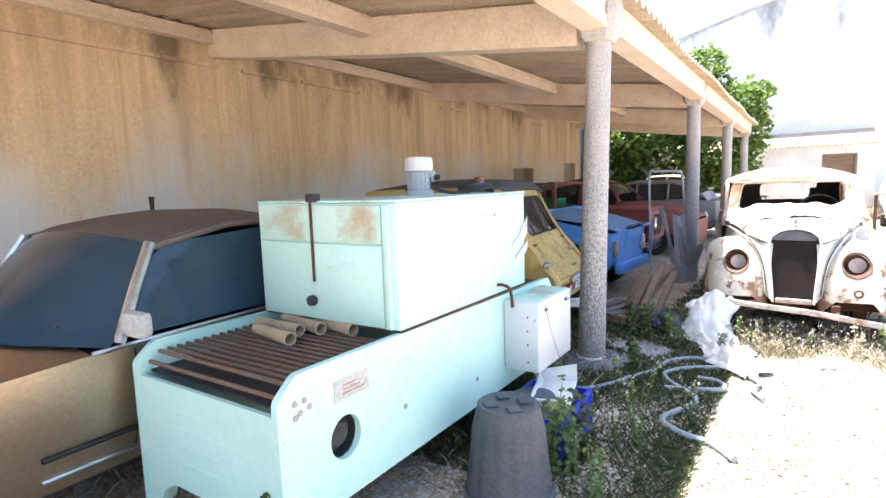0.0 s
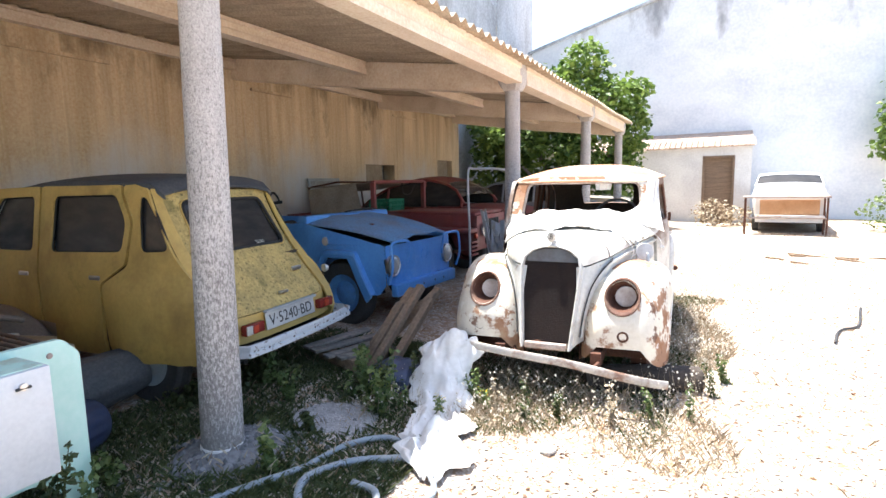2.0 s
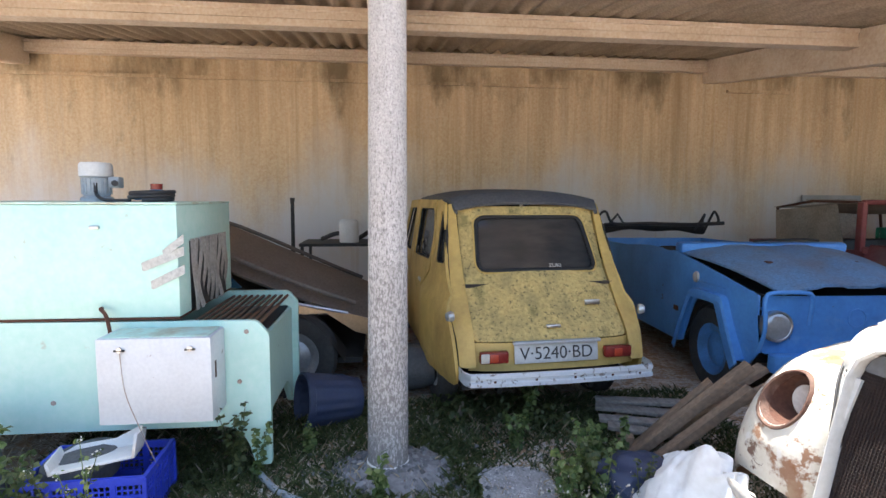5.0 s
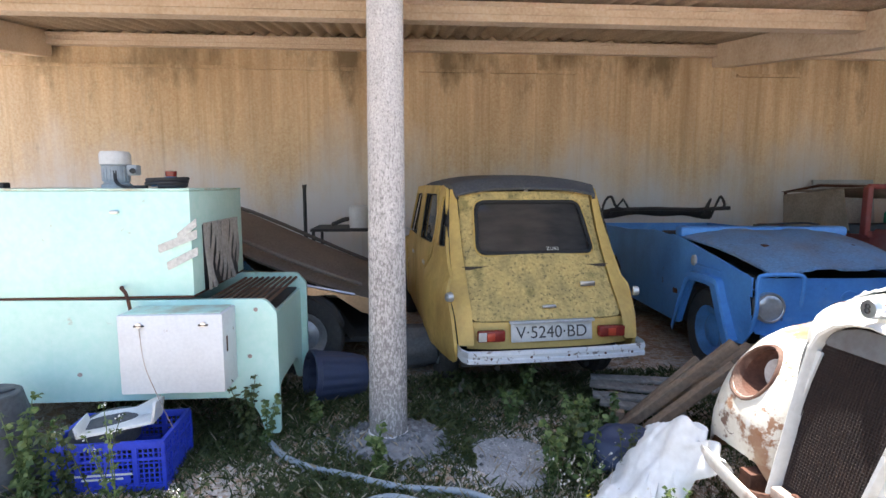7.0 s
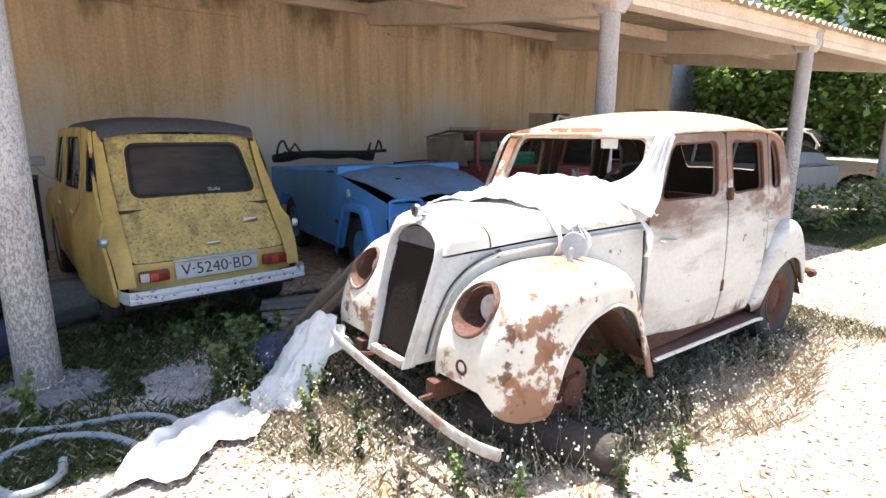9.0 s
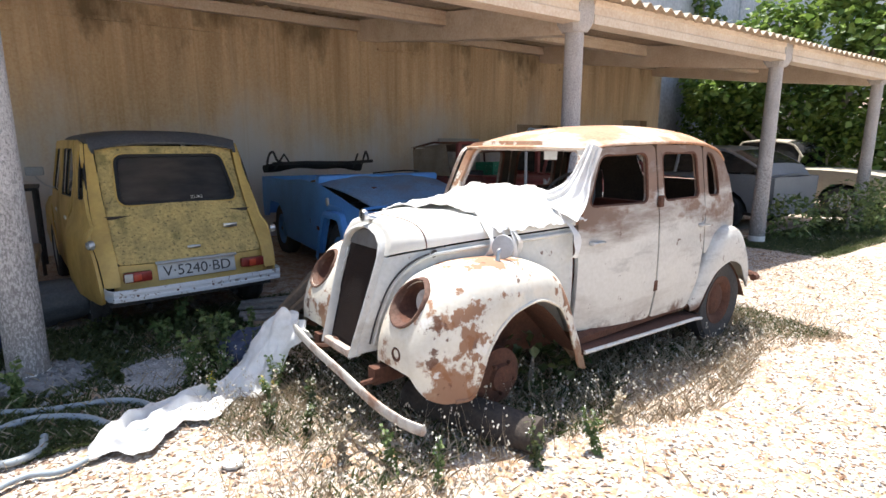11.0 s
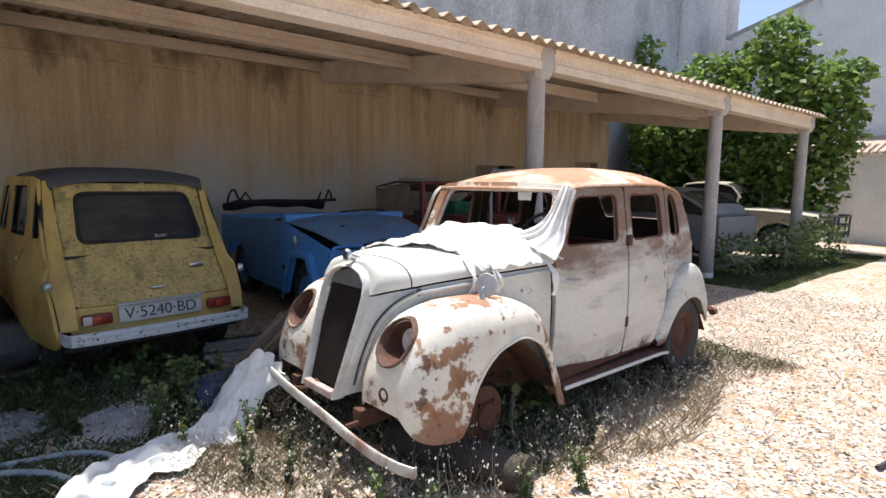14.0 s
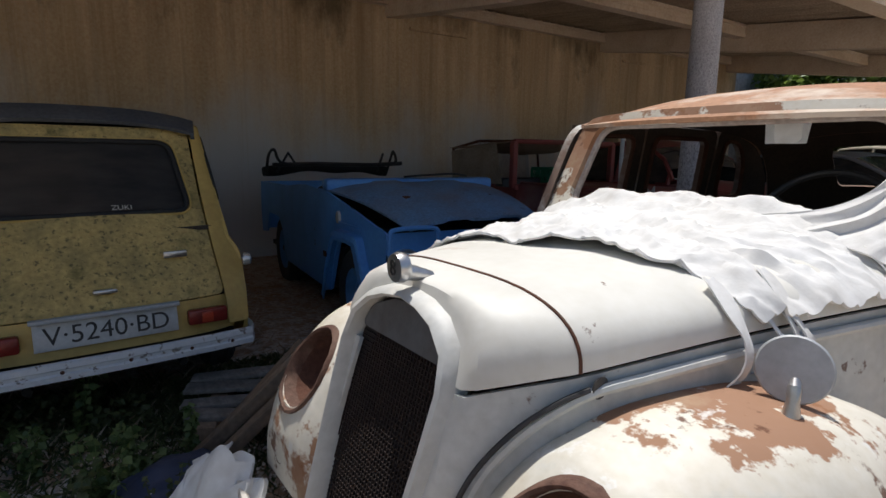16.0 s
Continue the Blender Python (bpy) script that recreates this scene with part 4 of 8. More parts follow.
for side in (-1, 1):
    for name, (outline, hole, rad) in panels.items():
        h = rounded(hole, 0.055, 5)
        door = part(name, sheet(rounded(outline, rad), [h], lambda u, v: (side * side_x(u, v), u, v), 0.07), M_creamside, saloon, "faded cream door with rust streaks" if "door" in name else "")
        solid(door, 0.03, 1.0 if side < 0 else -1.0, M_inside)
        part("window_frame", tube([(side * (side_x(p[0], p[1]) - 0.008), p[0], p[1]) for p in h + h[:1]], 0.010, 6), M_rust, door)
        if "door" in name:
            hs, hz = (1.06, 0.86) if name == "front_door" else (2.15, 0.87)
            hm = side * (side_x(hs, hz) + 0.02)
            part("door_handle", tube([(hm - side * 0.02, hs, hz), (hm, hs, hz), (hm + side * 0.004, hs + 0.05, hz), (hm, hs + 0.11, hz - 0.004)], [0.012, 0.011, 0.009, 0.007], 8), M_chrome, door, "chrome lever handle")
    for hz in (1.06, 0.54):
        part("hinge", box(side * 0.66 - 0.012, side * 0.66 + 0.012, 1.63, 1.675, hz - 0.035, hz + 0.035, None, 0.006), M_rust, saloon, "rusty door hinge")
    part("sill", loft([[(side * 0.60, s, 0.36), (side * 0.635, s, 0.34), (side * 0.63, s, 0.30), (side * 0.58, s, 0.29)] for s in (0.95, 1.3, 1.7, 2.15)], closed=False), M_rust, saloon)
    bm = loft([[(side * 0.56, s, 0.30 - 0.012 * k), (side * 0.665, s, 0.295 - 0.012 * k), (side * 0.685, s, 0.285 - 0.012 * k), (side * 0.68, s, 0.26 - 0.012 * k), (side * 0.56, s, 0.265 - 0.012 * k)] for k, s in enumerate((0.96, 1.25, 1.55, 1.85, 2.15, 2.24))], True, True)
    board = part("running_board", bm, M_rust, saloon, "rusty running board with a pale edge strip")
    part("edge_strip", tube([(side * 0.687, s, 0.278 - 0.012 * k) for k, s in enumerate((0.96, 1.25, 1.55, 1.85, 2.15, 2.24))], 0.011, 6), M_whitemetal, board)

# roof and rear
R_c = [(1.085, 1.378), (1.19, 1.43), (1.4, 1.482), (1.7, 1.515), (2.0, 1.523), (2.35, 1.508), (2.62, 1.455), (2.80, 1.365), (2.92, 1.23), (3.0, 1.06), (3.06, 0.86), (3.10, 0.62), (3.09, 0.40)]
R_e = [(1.14, 1.372, 0.53), (1.25, 1.392, 0.555), (1.42, 1.405, 0.59), (1.7, 1.41, 0.603), (2.0, 1.41, 0.60), (2.3, 1.395, 0.58), (2.52, 1.352, 0.555), (2.64, 1.28, 0.545), (2.73, 1.17, 0.55), (2.79, 1.03, 0.562), (2.80, 0.86, 0.575), (2.80, 0.62, 0.57), (2.80, 0.40, 0.55)]
cen, edg = spline([(0, a, b) for a, b in R_c], 6), spline([(c, a, b) for a, b, c in R_e], 6)


def roof_at(u, v):
    k = min(max(v, 0), 1) * (len(cen) - 1)
    i = min(int(k), len(cen) - 2)
    c, e = cen[i].lerp(cen[i + 1], k - i), edg[i].lerp(edg[i + 1], k - i)
    t = 1 - abs(u) ** 2.7
    return Vector((u * e.x, e.y + (c.y - e.y) * t, e.z + (c.z - e.z) * t))


bm = loft([[roof_at(u / 14, v / 40) for u in range(-14, 15)] for v in range(0, 23)], closed=False)
solid(part("roof_panel", bm, M_rustroof, saloon, "rust-brown roof with remains of cream paint"), 0.015, -1.0, M_inside)
rw = rounded([(-0.52, 0.60), (0.52, 0.60), (0.50, 0.72), (-0.50, 0.72)], 0.05)
bm = sheet([(-1, 0.552), (1, 0.552), (1, 1), (-1, 1)], [rw], lambda u, v: roof_at(u, v), 0.05)
solid(part("rear_panel", bm, M_creamside, saloon), 0.015, -1.0, M_inside)
gut = [roof_at(1, v / 40) for v in range(0, 24)]
for side in (-1, 1):
    part("gutter", tube([(side * p.x * 1.004, p.y, p.z - 0.004) for p in gut], 0.009, 6), M_rustroof, saloon)
# rear wings and wheels
Q = ([(2.13, 0.33), (2.2, 0.50), (2.32, 0.68), (2.48, 0.80), (2.62, 0.825), (2.76, 0.785), (2.9, 0.66), (3.0, 0.48), (3.04, 0.36)],
     [(2.13, 0.28), (2.2, 0.30), (2.26, 0.42), (2.38, 0.54), (2.54, 0.585), (2.7, 0.54), (2.82, 0.42), (2.92, 0.33), (3.04, 0.31)],
     [(2.13, 0.66), (2.3, 0.70), (2.6, 0.715), (2.9, 0.69), (3.04, 0.62)], [(2.13, 0.57), (2.6, 0.54), (3.04, 0.45)], [(2.13, 0.28), (2.4, 0.6), (2.7, 0.6), (3.04, 0.32)])
for side in (-1, 1):
    rr = wing_rings(side, Q, 2.13, 3.04, 26)
    solid(part("rear_wing", loft(rr, closed=False), M_creamside, saloon, "faded rear wing with rust"), 0.008, 1.0 if side < 0 else -1.0)
    part("rear_arch", loft([[(side * 0.40, 2.2 + 0.7 * k / 10, 0.26 + 0.30 * math.sin(math.pi * k / 10)), (side * 0.68, 2.2 + 0.7 * k / 10, 0.26 + 0.30 * math.sin(math.pi * k / 10))] for k in range(11)], closed=False), M_rust, saloon)
    w = tagged(new("rear_wheel"), "rusty wheel with a sagging tyre")
    w.parent = saloon
    wheel(w, side * 0.60, 2.55, 0.285, 0.30, 0.13, 0 if side > 0 else 180, M_rust, None, 0.02)
drum = part("brake_drum", lathe([(0.0, -0.10), (0.135, -0.09), (0.145, -0.02), (0.145, 0.01), (0.12, 0.025), (0.075, 0.03), (0.065, 0.05), (0.0, 0.055)], 28, pose(0.56, 0.42, 0.25, 0, 90, 0)), M_rust, saloon, "bare rusty front hub and drum")
for k in range(5):
    a = 2 * math.pi * k / 5
    part("wheel_stud", lathe([(0.009, 0.0), (0.009, 0.03), (0.0, 0.03)], 8, pose(0.56, 0.42, 0.25, 0, 90, 0) @ pose(0.085 * math.cos(a), 0.085 * math.sin(a), 0.02)), M_rust, drum)
part("brake_drum", lathe([(0.0, -0.10), (0.135, -0.09), (0.145, 0.01), (0.075, 0.03), (0.0, 0.055)], 24, pose(-0.56, 0.42, 0.25, 0, -90, 0)), M_rust, saloon)
part("front_axle", tube([(-0.52, 0.42, 0.25), (0, 0.42, 0.23), (0.52, 0.42, 0.25)], 0.03, 10), M_rust, saloon)
for side in (-1, 1):
    part("chassis_rail", box(side * 0.3 - 0.03, side * 0.3 + 0.03, -0.15, 2.9, 0.27, 0.35), M_rust, saloon)
# bumper bar hanging askew
bp = spline([(-0.66, -0.17, 0.345), (-0.5, -0.20, 0.345), (-0.2, -0.225, 0.325), (0.15, -0.235, 0.30), (0.45, -0.225, 0.255), (0.62, -0.19, 0.225), (0.71, -0.14, 0.205)], 5)
prof = [(0.013 * c, 0.025 * s) for c, s in ((1, -.6), (1, .6), (.6, 1), (-.4, .9), (-1, .5), (-1, -.5), (-.4, -.9), (.6, -1))]
part("bumper", loft([[(p.x, p.y - a, p.z + b) for a, b in prof] for p in bp], True, True), M_rustbar, saloon, "bent pale bumper bar with rust")
for x in (-0.25, 0.28):
    part("bumper_iron", tube(spline([(x, -0.02, 0.33), (x + 0.04, -0.12, 0.30), (x + 0.02, -0.21, 0.30 - x * 0.06)], 4), 0.014, 6), M_rust, saloon)
part("towing_eye", lathe([(0.03, -0.008), (0.036, 0.0), (0.03, 0.008), (0.022, 0.0), (0.03, -0.008)], 16, pose(-0.05, -0.16, 0.37, 80, 0, 0)), M_rust, saloon)
part("tail_bumper", tube(spline([(-0.66, 3.0, 0.42), (-0.3, 3.2, 0.42), (0.3, 3.2, 0.42), (0.68, 3.02, 0.41), (0.72, 2.92, 0.41)], 5), 0.025, 8), M_rust, saloon)
# wing mirror turned round on its stalk
mir = part("wing_mirror", tube([(0.555, 0.415, 0.810), (0.555, 0.415, 0.835), (0.555, 0.417, 0.865), (0.553, 0.422, 0.887), (0.548, 0.435, 0.893)], [0.022, 0.015, 0.010, 0.011, 0.008], 10), M_chrome, saloon, "round wing mirror on a short stalk")
part("mirror_disc", lathe([(0.0, -0.012), (0.045, -0.009), (0.057, 0.0), (0.060, 0.005), (0.057, 0.009), (0.0, 0.009)], 32, pose(0.528, 0.478, 0.897, 80, 0, 20)), M_scrap, mir)
# inside
part("floor_pan", box(-0.58, 0.58, 0.95, 2.75, 0.28, 0.31), M_rust, saloon)
part("dashboard", box(-0.55, 0.55, 1.03, 1.12, 0.88, 1.055, None, 0.03), M_inside, saloon)
part("bulkhead", box(-0.55, 0.55, 0.96, 0.99, 0.30, 0.98), M_inside, saloon)
st = part("steering_wheel", lathe([(0.185 + 0.011 * math.cos(a), 0.011 * math.sin(a)) for a in [2 * math.pi * k / 8 for k in range(9)]], 32, pose(0.26, 1.27, 1.055, 62, 0, 0)), M_black, saloon)
for k in range(3):
    part("spoke", tube([(0, 0, 0), (0.18 * math.cos(k * 2.094 + 0.5), 0.18 * math.sin(k * 2.094 + 0.5), 0)], 0.007, 6), M_black, st).matrix_local = pose(0.26, 1.27, 1.055, 62, 0, 0)
part("steering_column", tube([(0.26, 1.27, 1.055), (0.26, 1.05, 0.94)], 0.016, 8), M_black, saloon)
def seat(y, x0, x1, hz):
    part("seat_cushion", box(x0, x1, y - 0.42, y, 0.42, 0.58, None, 0.05), M_redseat, saloon, "torn dark red seat")
    part("seat_back", box(x0, x1, -0.07, 0.07, 0, hz, pose(0, y + 0.03, 0.5, -12, 0, 0), 0.05), M_redseat, saloon)
seat(1.72, -0.52, -0.04, 0.42)
seat(1.72, 0.04, 0.52, 0.42)
seat(2.5, -0.52, 0.52, 0.45)
part("headlining_rag", sheet([(-0.06, 1.30), (0.06, 1.30), (0.075, 1.38), (-0.07, 1.385)], [], lambda u, v: (u + 0.16, 1.22 + 0.02 * math.sin(u * 60), v), 0.03), M_cloth, saloon, "scrap of hanging lining")

# white cloth tied over the bonnet and the screen pillar, a thing of its own
def drape(u, v):
    """u across, -1 to 1; v along the bonnet."""
    s = 0.42 + 0.62 * v + 0.10 * u * (1 - v) + 0.03 * noise.noise(Vector((u * 3, v * 2, 0)))
    b, zs, zt, zl = s_bonnet(min(s, 0.97))
    x = u * (b + 0.02)
    t = max(0, 1 - abs(u) ** 3.2)
    z = zs + (zt - zs) * t ** 0.8 + 0.018
    f = noise.noise(Vector((u * 1.6 + v * 1.0, v * 7 + u * 2.5, 3.0))) + 0.5 * math.sin(v * 26 + u * 5 + 3 * noise.noise(Vector((u * 2, v * 3, 1))))
    z += 0.014 * max(-0.8, f) + 0.010 * noise.noise(Vector((u * 7, v * 16, 5))) + 0.035 * math.exp(-((v - 0.92) / 0.12) ** 2) * t
    z += 0.012 * (1 - abs(noise.noise(Vector((u * 2.2 - v * 2, v * 9 + u * 4, 8))))) ** 6 + 0.008 * (1 - abs(noise.noise(Vector((u * 6, v * 18 - u * 6, 2))))) ** 5
    return Vector((x, s, z))


cover = thing("cloth_cover", "crumpled white sheet tied over the bonnet of the old saloon", "cloth", saloon.matrix_world.copy())
solid(part("sheet_cloth", loft([[drape(u / 48, v / 72) for u in range(-48, 49)] for v in range(0, 73)], closed=False), M_cloth, cover), 0.006)
gather = spline([(0.43, 0.92, 1.055), (0.50, 0.99, 1.11), (0.535, 1.05, 1.21), (0.55, 1.13, 1.385)], 10)
rings = []
for i in range(31):
    t = i / 30
    mid = gather[i]
    wide = 0.36 * (1 - t) ** 2.0 + 0.085
    across = Vector((1.0, -0.15 + 0.5 * t, -0.25 - 0.1 * t)).normalized()
    ring = []
    for k in range(37):
        a = -1 + 2 * k / 36
        fold = 0.011 * math.sin(a * 12 + t * 2.5 + 4.0 * noise.noise(Vector((a * 1.6, t * 1.5, 1)))) + 0.012 * noise.noise(Vector((a * 7, t * 2.2, 5)))
        ring.append(mid + across * (a * wide * 0.5) + Vector((0.30, -0.75, 0.35)) * (0.024 * (1 - a * a) + fold * 0.8))
    rings.append(ring)
solid(part("gathered_cloth", loft(rings, closed=False), M_cloth, cover, "gathered folds round the screen pillar"), 0.005)
for s0, x1, z1, s1, w in ((0.48, 0.36, 0.72, 0.40, 0.035), (0.60, 0.45, 0.62, 0.56, 0.025), (0.62, 0.43, 0.80, 0.64, 0.03), (0.93, 0.60, 0.80, 0.92, 0.05), (0.56, 0.42, 0.84, 0.54, 0.02)):
    b, zs, zt, zl = s_bonnet(s0)
    p0, p1 = Vector((b * 0.85, s0, zt - 0.015)), Vector((x1 + 0.02, s1, z1))
    pts = spline([p0, Vector((b + 0.03, s0 - 0.01, zs)), (Vector((b + 0.03, s0, zs)) + p1) / 2 + Vector((0.02, 0.01, 0)), p1], 6)
    rings = [[p + Vector((0.004 * math.sin(i * 0.9), (a - 0.5) * w * (1 + 0.3 * math.sin(i * 0.7)), 0.004 * math.cos(i + a * 5))) for a in (0, 0.25, 0.5, 0.75, 1)] for i, p in enumerate(pts)]
    solid(part("tie", loft(rings, closed=False), M_cloth, cover), 0.003)

# second sheet, from the bumper down to the ground
def trail():
    path = spline([(-0.66, 5.345, 0.40), (-0.69, 5.27, 0.37), (-0.70, 5.17, 0.22), (-0.65, 5.05, 0.09), (-0.58, 4.93, 0.05), (-0.51, 4.78, 0.05), (-0.47, 4.62, 0.045), (-0.40, 4.46, 0.04), (-0.31, 4.28, 0.03)], 7)
    rings = []
    for i, p in enumerate(path):
        t = i / (len(path) - 1)
        w = (1.0 - 0.7 * max(0.0, (t - 0.88) / 0.12)) * (0.36 + 0.04 * math.sin(t * 9) + 0.04 * math.sin(t * 23))
        g = min(1.0, max(0.0, (t - 0.25) * 4))
        ring = []
        for k in range(41):
            a = -1 + 2 * k / 40
            x = p.x + a * w * 0.5 * (1 + 0.45 * noise.noise(Vector((t * 9, math.copysign(3.0, a), 2))) + 0.25 * noise.noise(Vector((t * 26, math.copysign(5.0, a), 4))))
            y = p.y + 0.05 * a * (1 - t)
            f = 0.5 + 0.5 * math.sin(a * 13 + 4 * noise.noise(Vector((a, t * 9, 2))) + 2.2 * noise.noise(Vector((a * 1.5, t * 4, 7))) + t * 3)
            z = p.z - (0.10 * abs(a) ** 2) * (1 - g) + (0.040 * f + 0.06 * noise.noise(Vector((x * 9, y * 9, 0))) + 0.012 * noise.noise(Vector((x * 30, y * 30, 4)))) * (1 - abs(a) ** 4)
            y += 0.03 * (f - 0.5) * (1 - g)
            ring.append(Vector((x, y, max(z, ground_z(x, y) + 0.012))))
        rings.append(ring)
    ob = single("trailing_cloth", loft(rings, closed=False), M_cloth, "white sheet hanging from the bumper and trailing over the ground", "cloth")
    solid(ob, 0.006)


trail()
# charred log under the wing
bm = bmesh.new()
add_tube(bm, [(0.10, 5.70, 0.085), (0.3, 5.78, 0.09), (0.55, 5.88, 0.085), (0.78, 5.98, 0.08)], [0.085, 0.092, 0.09, 0.083], 16)
for v in bm.verts:
    v.co += v.normal * 0 + Vector((0, 0.008, 0.008)) * noise.noise(v.co * 14)
single("charred_log", bm, M_log, "blackened log lying under the front wing", "log")

# ---- mint green conveyor machine ----
machine = thing("conveyor_machine", "mint green sheet-metal conveyor machine with rusty rollers at both ends", "machine", pose(0, -0.20, 0))
FX, BX = -1.45, -2.37
front_out = [(1.42, 0.10), (1.53, 0.10), (1.56, 0.22), (1.63, 0.27), (3.42, 0.27), (3.49, 0.24), (3.53, 0.17), (3.56, 0.06), (3.64, 0.06), (3.64, 0.74), (3.58, 0.81), (1.50, 0.83), (1.42, 0.755)]
disc = [(1.71 + 0.075 * math.cos(a), 0.515 + 0.085 * math.sin(a)) for a in [2 * math.pi * k / 24 for k in range(24)]]
bm = sheet(rounded(front_out, 0.02), [disc], lambda u, v: (FX, u, v), 0.25)
bevel(solid(part("front_panel", bm, M_mint, machine, "mint side panel with a round opening"), 0.03, 1.0), 0.006)
bm = sheet(rounded(front_out, 0.02), [], lambda u, v: (BX, u, v), 0.25)
solid(part("back_panel", bm, M_mint, machine), 0.03, -1.0)
end_out = [(BX + 0.035, 0.10), (BX + 0.10, 0.10), (BX + 0.15, 0.22), (BX + 0.24, 0.27), (FX - 0.24, 0.27), (FX - 0.15, 0.22), (FX - 0.10, 0.10), (FX - 0.035, 0.10), (FX - 0.035, 0.70), (BX + 0.035, 0.70)]
solid(part("end_panel", sheet(rounded(end_out, 0.02), [], lambda u, v: (u, 1.445, v), 0.2), M_mint, machine), 0.02)
solid(part("end_panel", sheet(rounded(end_out, 0.02), [], lambda u, v: (u, 3.60, v), 0.2), M_mint, machine), 0.02)
for k in range(4):
    z = 0.60 - k * 0.07
    rings = [[(x, 1.442, z - 0.012), (x, 1.428 - 0.006 * math.sin(math.pi * i / 6), z), (x, 1.442, z + 0.016)] for i, x in enumerate([-2.14 + 0.075 * j for j in range(7)])]
    part("louvre", loft(rings, closed=False), M_mint, machine)
# black colour gives the round opening its dark inside
part("flange_inside", lathe([(0.078, -0.01), (0.075, -0.05), (0.05, -0.055), (0.045, -0.02), (0.03, -0.02), (0.0, -0.03)], 28, pose(FX - 0.02, 1.71, 0.515, 0, 90, 0)), M_black, machine)
for y0, y1, n in ((1.475, 2.03, 15), (3.235, 3.575, 10)):
    # tray coloured black to stand for the shade between the rollers
    part("tray", box(BX + 0.035, FX - 0.035, y0, y1, 0.70, 0.71), M_black, machine)
    for k in range(n):
        y = y0 + (y1 - y0) * k / (n - 1)
        part("roller", tube([(BX + 0.035, y, 0.778 - (0.035 if k == 0 and y0 < 2 else 0)), (FX - 0.035, y, 0.778 - (0.035 if k == 0 and y0 < 2 else 0))], 0.009, 8), M_roller, machine)
# hood
H0, H1, HZ = 2.04, 3.22, 1.385
hood = part("hood", box(BX + 0.03, FX, H0, H1, 0.835, HZ, None, 0.008), M_mint, machine, "mint hood, rusty along its upper edge")
part("hood_top", box(BX + 0.03, FX + 0.003, H0 - 0.003, H1 + 0.003, HZ + 0.001, HZ + 0.012, None, 0.003), M_mintrust, machine)
part("seam", box(BX + 0.04, FX + 0.001, H0 + 0.01, H1 - 0.005, 0.825, 0.834), M_rust, machine)
part("end_sheet", box(BX + 0.06, FX - 0.075, H0 - 0.012, H0 - 0.002, 0.84, 1.20, None, 0.003), M_mint, hood)
part("end_sheet", box(BX + 0.06, FX - 0.075, H0 - 0.012, H0 - 0.002, 1.208, 1.375, None, 0.003), M_mintrust, hood)
part("corner_rail", box(FX - 0.065, FX - 0.03, H0 - 0.02, H0 - 0.002, 0.84, 1.375, None, 0.004), M_mint, hood)
part("slot_rod", tube([(-1.94, H0 - 0.018, 1.40), (-1.94, H0 - 0.018, 1.02)], 0.007, 6), M_rust, hood)
part("knob", lathe([(0.0, 0.0), (0.02, 0.0), (0.026, 0.01), (0.024, 0.03), (0.0, 0.035)], 14, pose(-1.95, H0 - 0.012, 0.93, 90, 0, 0)), M_black, hood)
part("clamp", box(-1.97, -1.91, H0 - 0.02, H0 + 0.02, 1.39, 1.43, None, 0.006), M_black, hood)
part("latch", box(FX + 0.001, FX + 0.018, 2.83, 2.87, 1.27, 1.285, None, 0.003), M_chrome, hood)
# curtain in the far opening; a black plate paints the dark inside
part("mouth", box(-2.20, -1.60, H1 + 0.001, H1 + 0.004, 0.84, 1.20), M_black, hood)
for k in range(11):
    x = -2.18 + k * 0.055
    pts = [(x + 0.012 * math.sin(k * 2.1 + i), H1 + 0.012 + 0.02 * math.sin(k + i * 0.8) * i / 6, 1.21 - 0.062 * i) for i in range(7)]
    solid(part("curtain_strip", loft([[(p[0] - 0.026, p[1], p[2]), (p[0], p[1] + 0.007, p[2]), (p[0] + 0.026, p[1], p[2])] for p in pts], closed=False), M_strip, hood), 0.003)
for k, (z, l) in enumerate(((1.14, 0.20), (1.05, 0.16), (1.20, 0.10))):
    bm = loft([[(FX + 0.004 + 0.01 * math.sin(i), H1 + 0.03 - l * i / 4, z - 0.08 * i / 4), (FX + 0.004, H1 + 0.03 - l * i / 4, z + 0.045 - 0.08 * i / 4)] for i in range(5)], closed=False)
    solid(part("torn_tape", bm, M_tape, hood, "torn strip of pale tape"), 0.002)
# motor, valve and cable on top
mt = part("motor", lathe([(0.0, 0.0), (0.075, 0.0), (0.075, 0.02), (0.058, 0.03), (0.062, 0.04), (0.062, 0.125), (0.07, 0.13), (0.074, 0.135), (0.074, 0.19), (0.066, 0.205), (0.0, 0.21)], 32, pose(-1.83, 2.60, HZ + 0.012)), M_motorgrey, machine, "grey electric motor standing upright")
part("fan_cowl", lathe([(0.0765, 0.135), (0.0765, 0.19), (0.068, 0.208), (0.0, 0.213)], 32, pose(-1.83, 2.60, HZ + 0.012)), M_motorwhite, mt)
for k in range(18):
    a = 2 * math.pi * k / 18
    part("cooling_fin", box(0.060, 0.069, -0.002, 0.002, 0.04, 0.125, pose(-1.83, 2.60, HZ + 0.012, 0, 0, math.degrees(a))), M_motorgrey, mt)
part("terminal_box", box(-1.86, -1.80, 2.665, 2.72, HZ + 0.085, HZ + 0.145, None, 0.008), M_motorgrey, mt)
part("gland", tube([(-1.80, 2.70, HZ + 0.11), (-1.775, 2.71, HZ + 0.11)], 0.016, 10), M_black, mt)
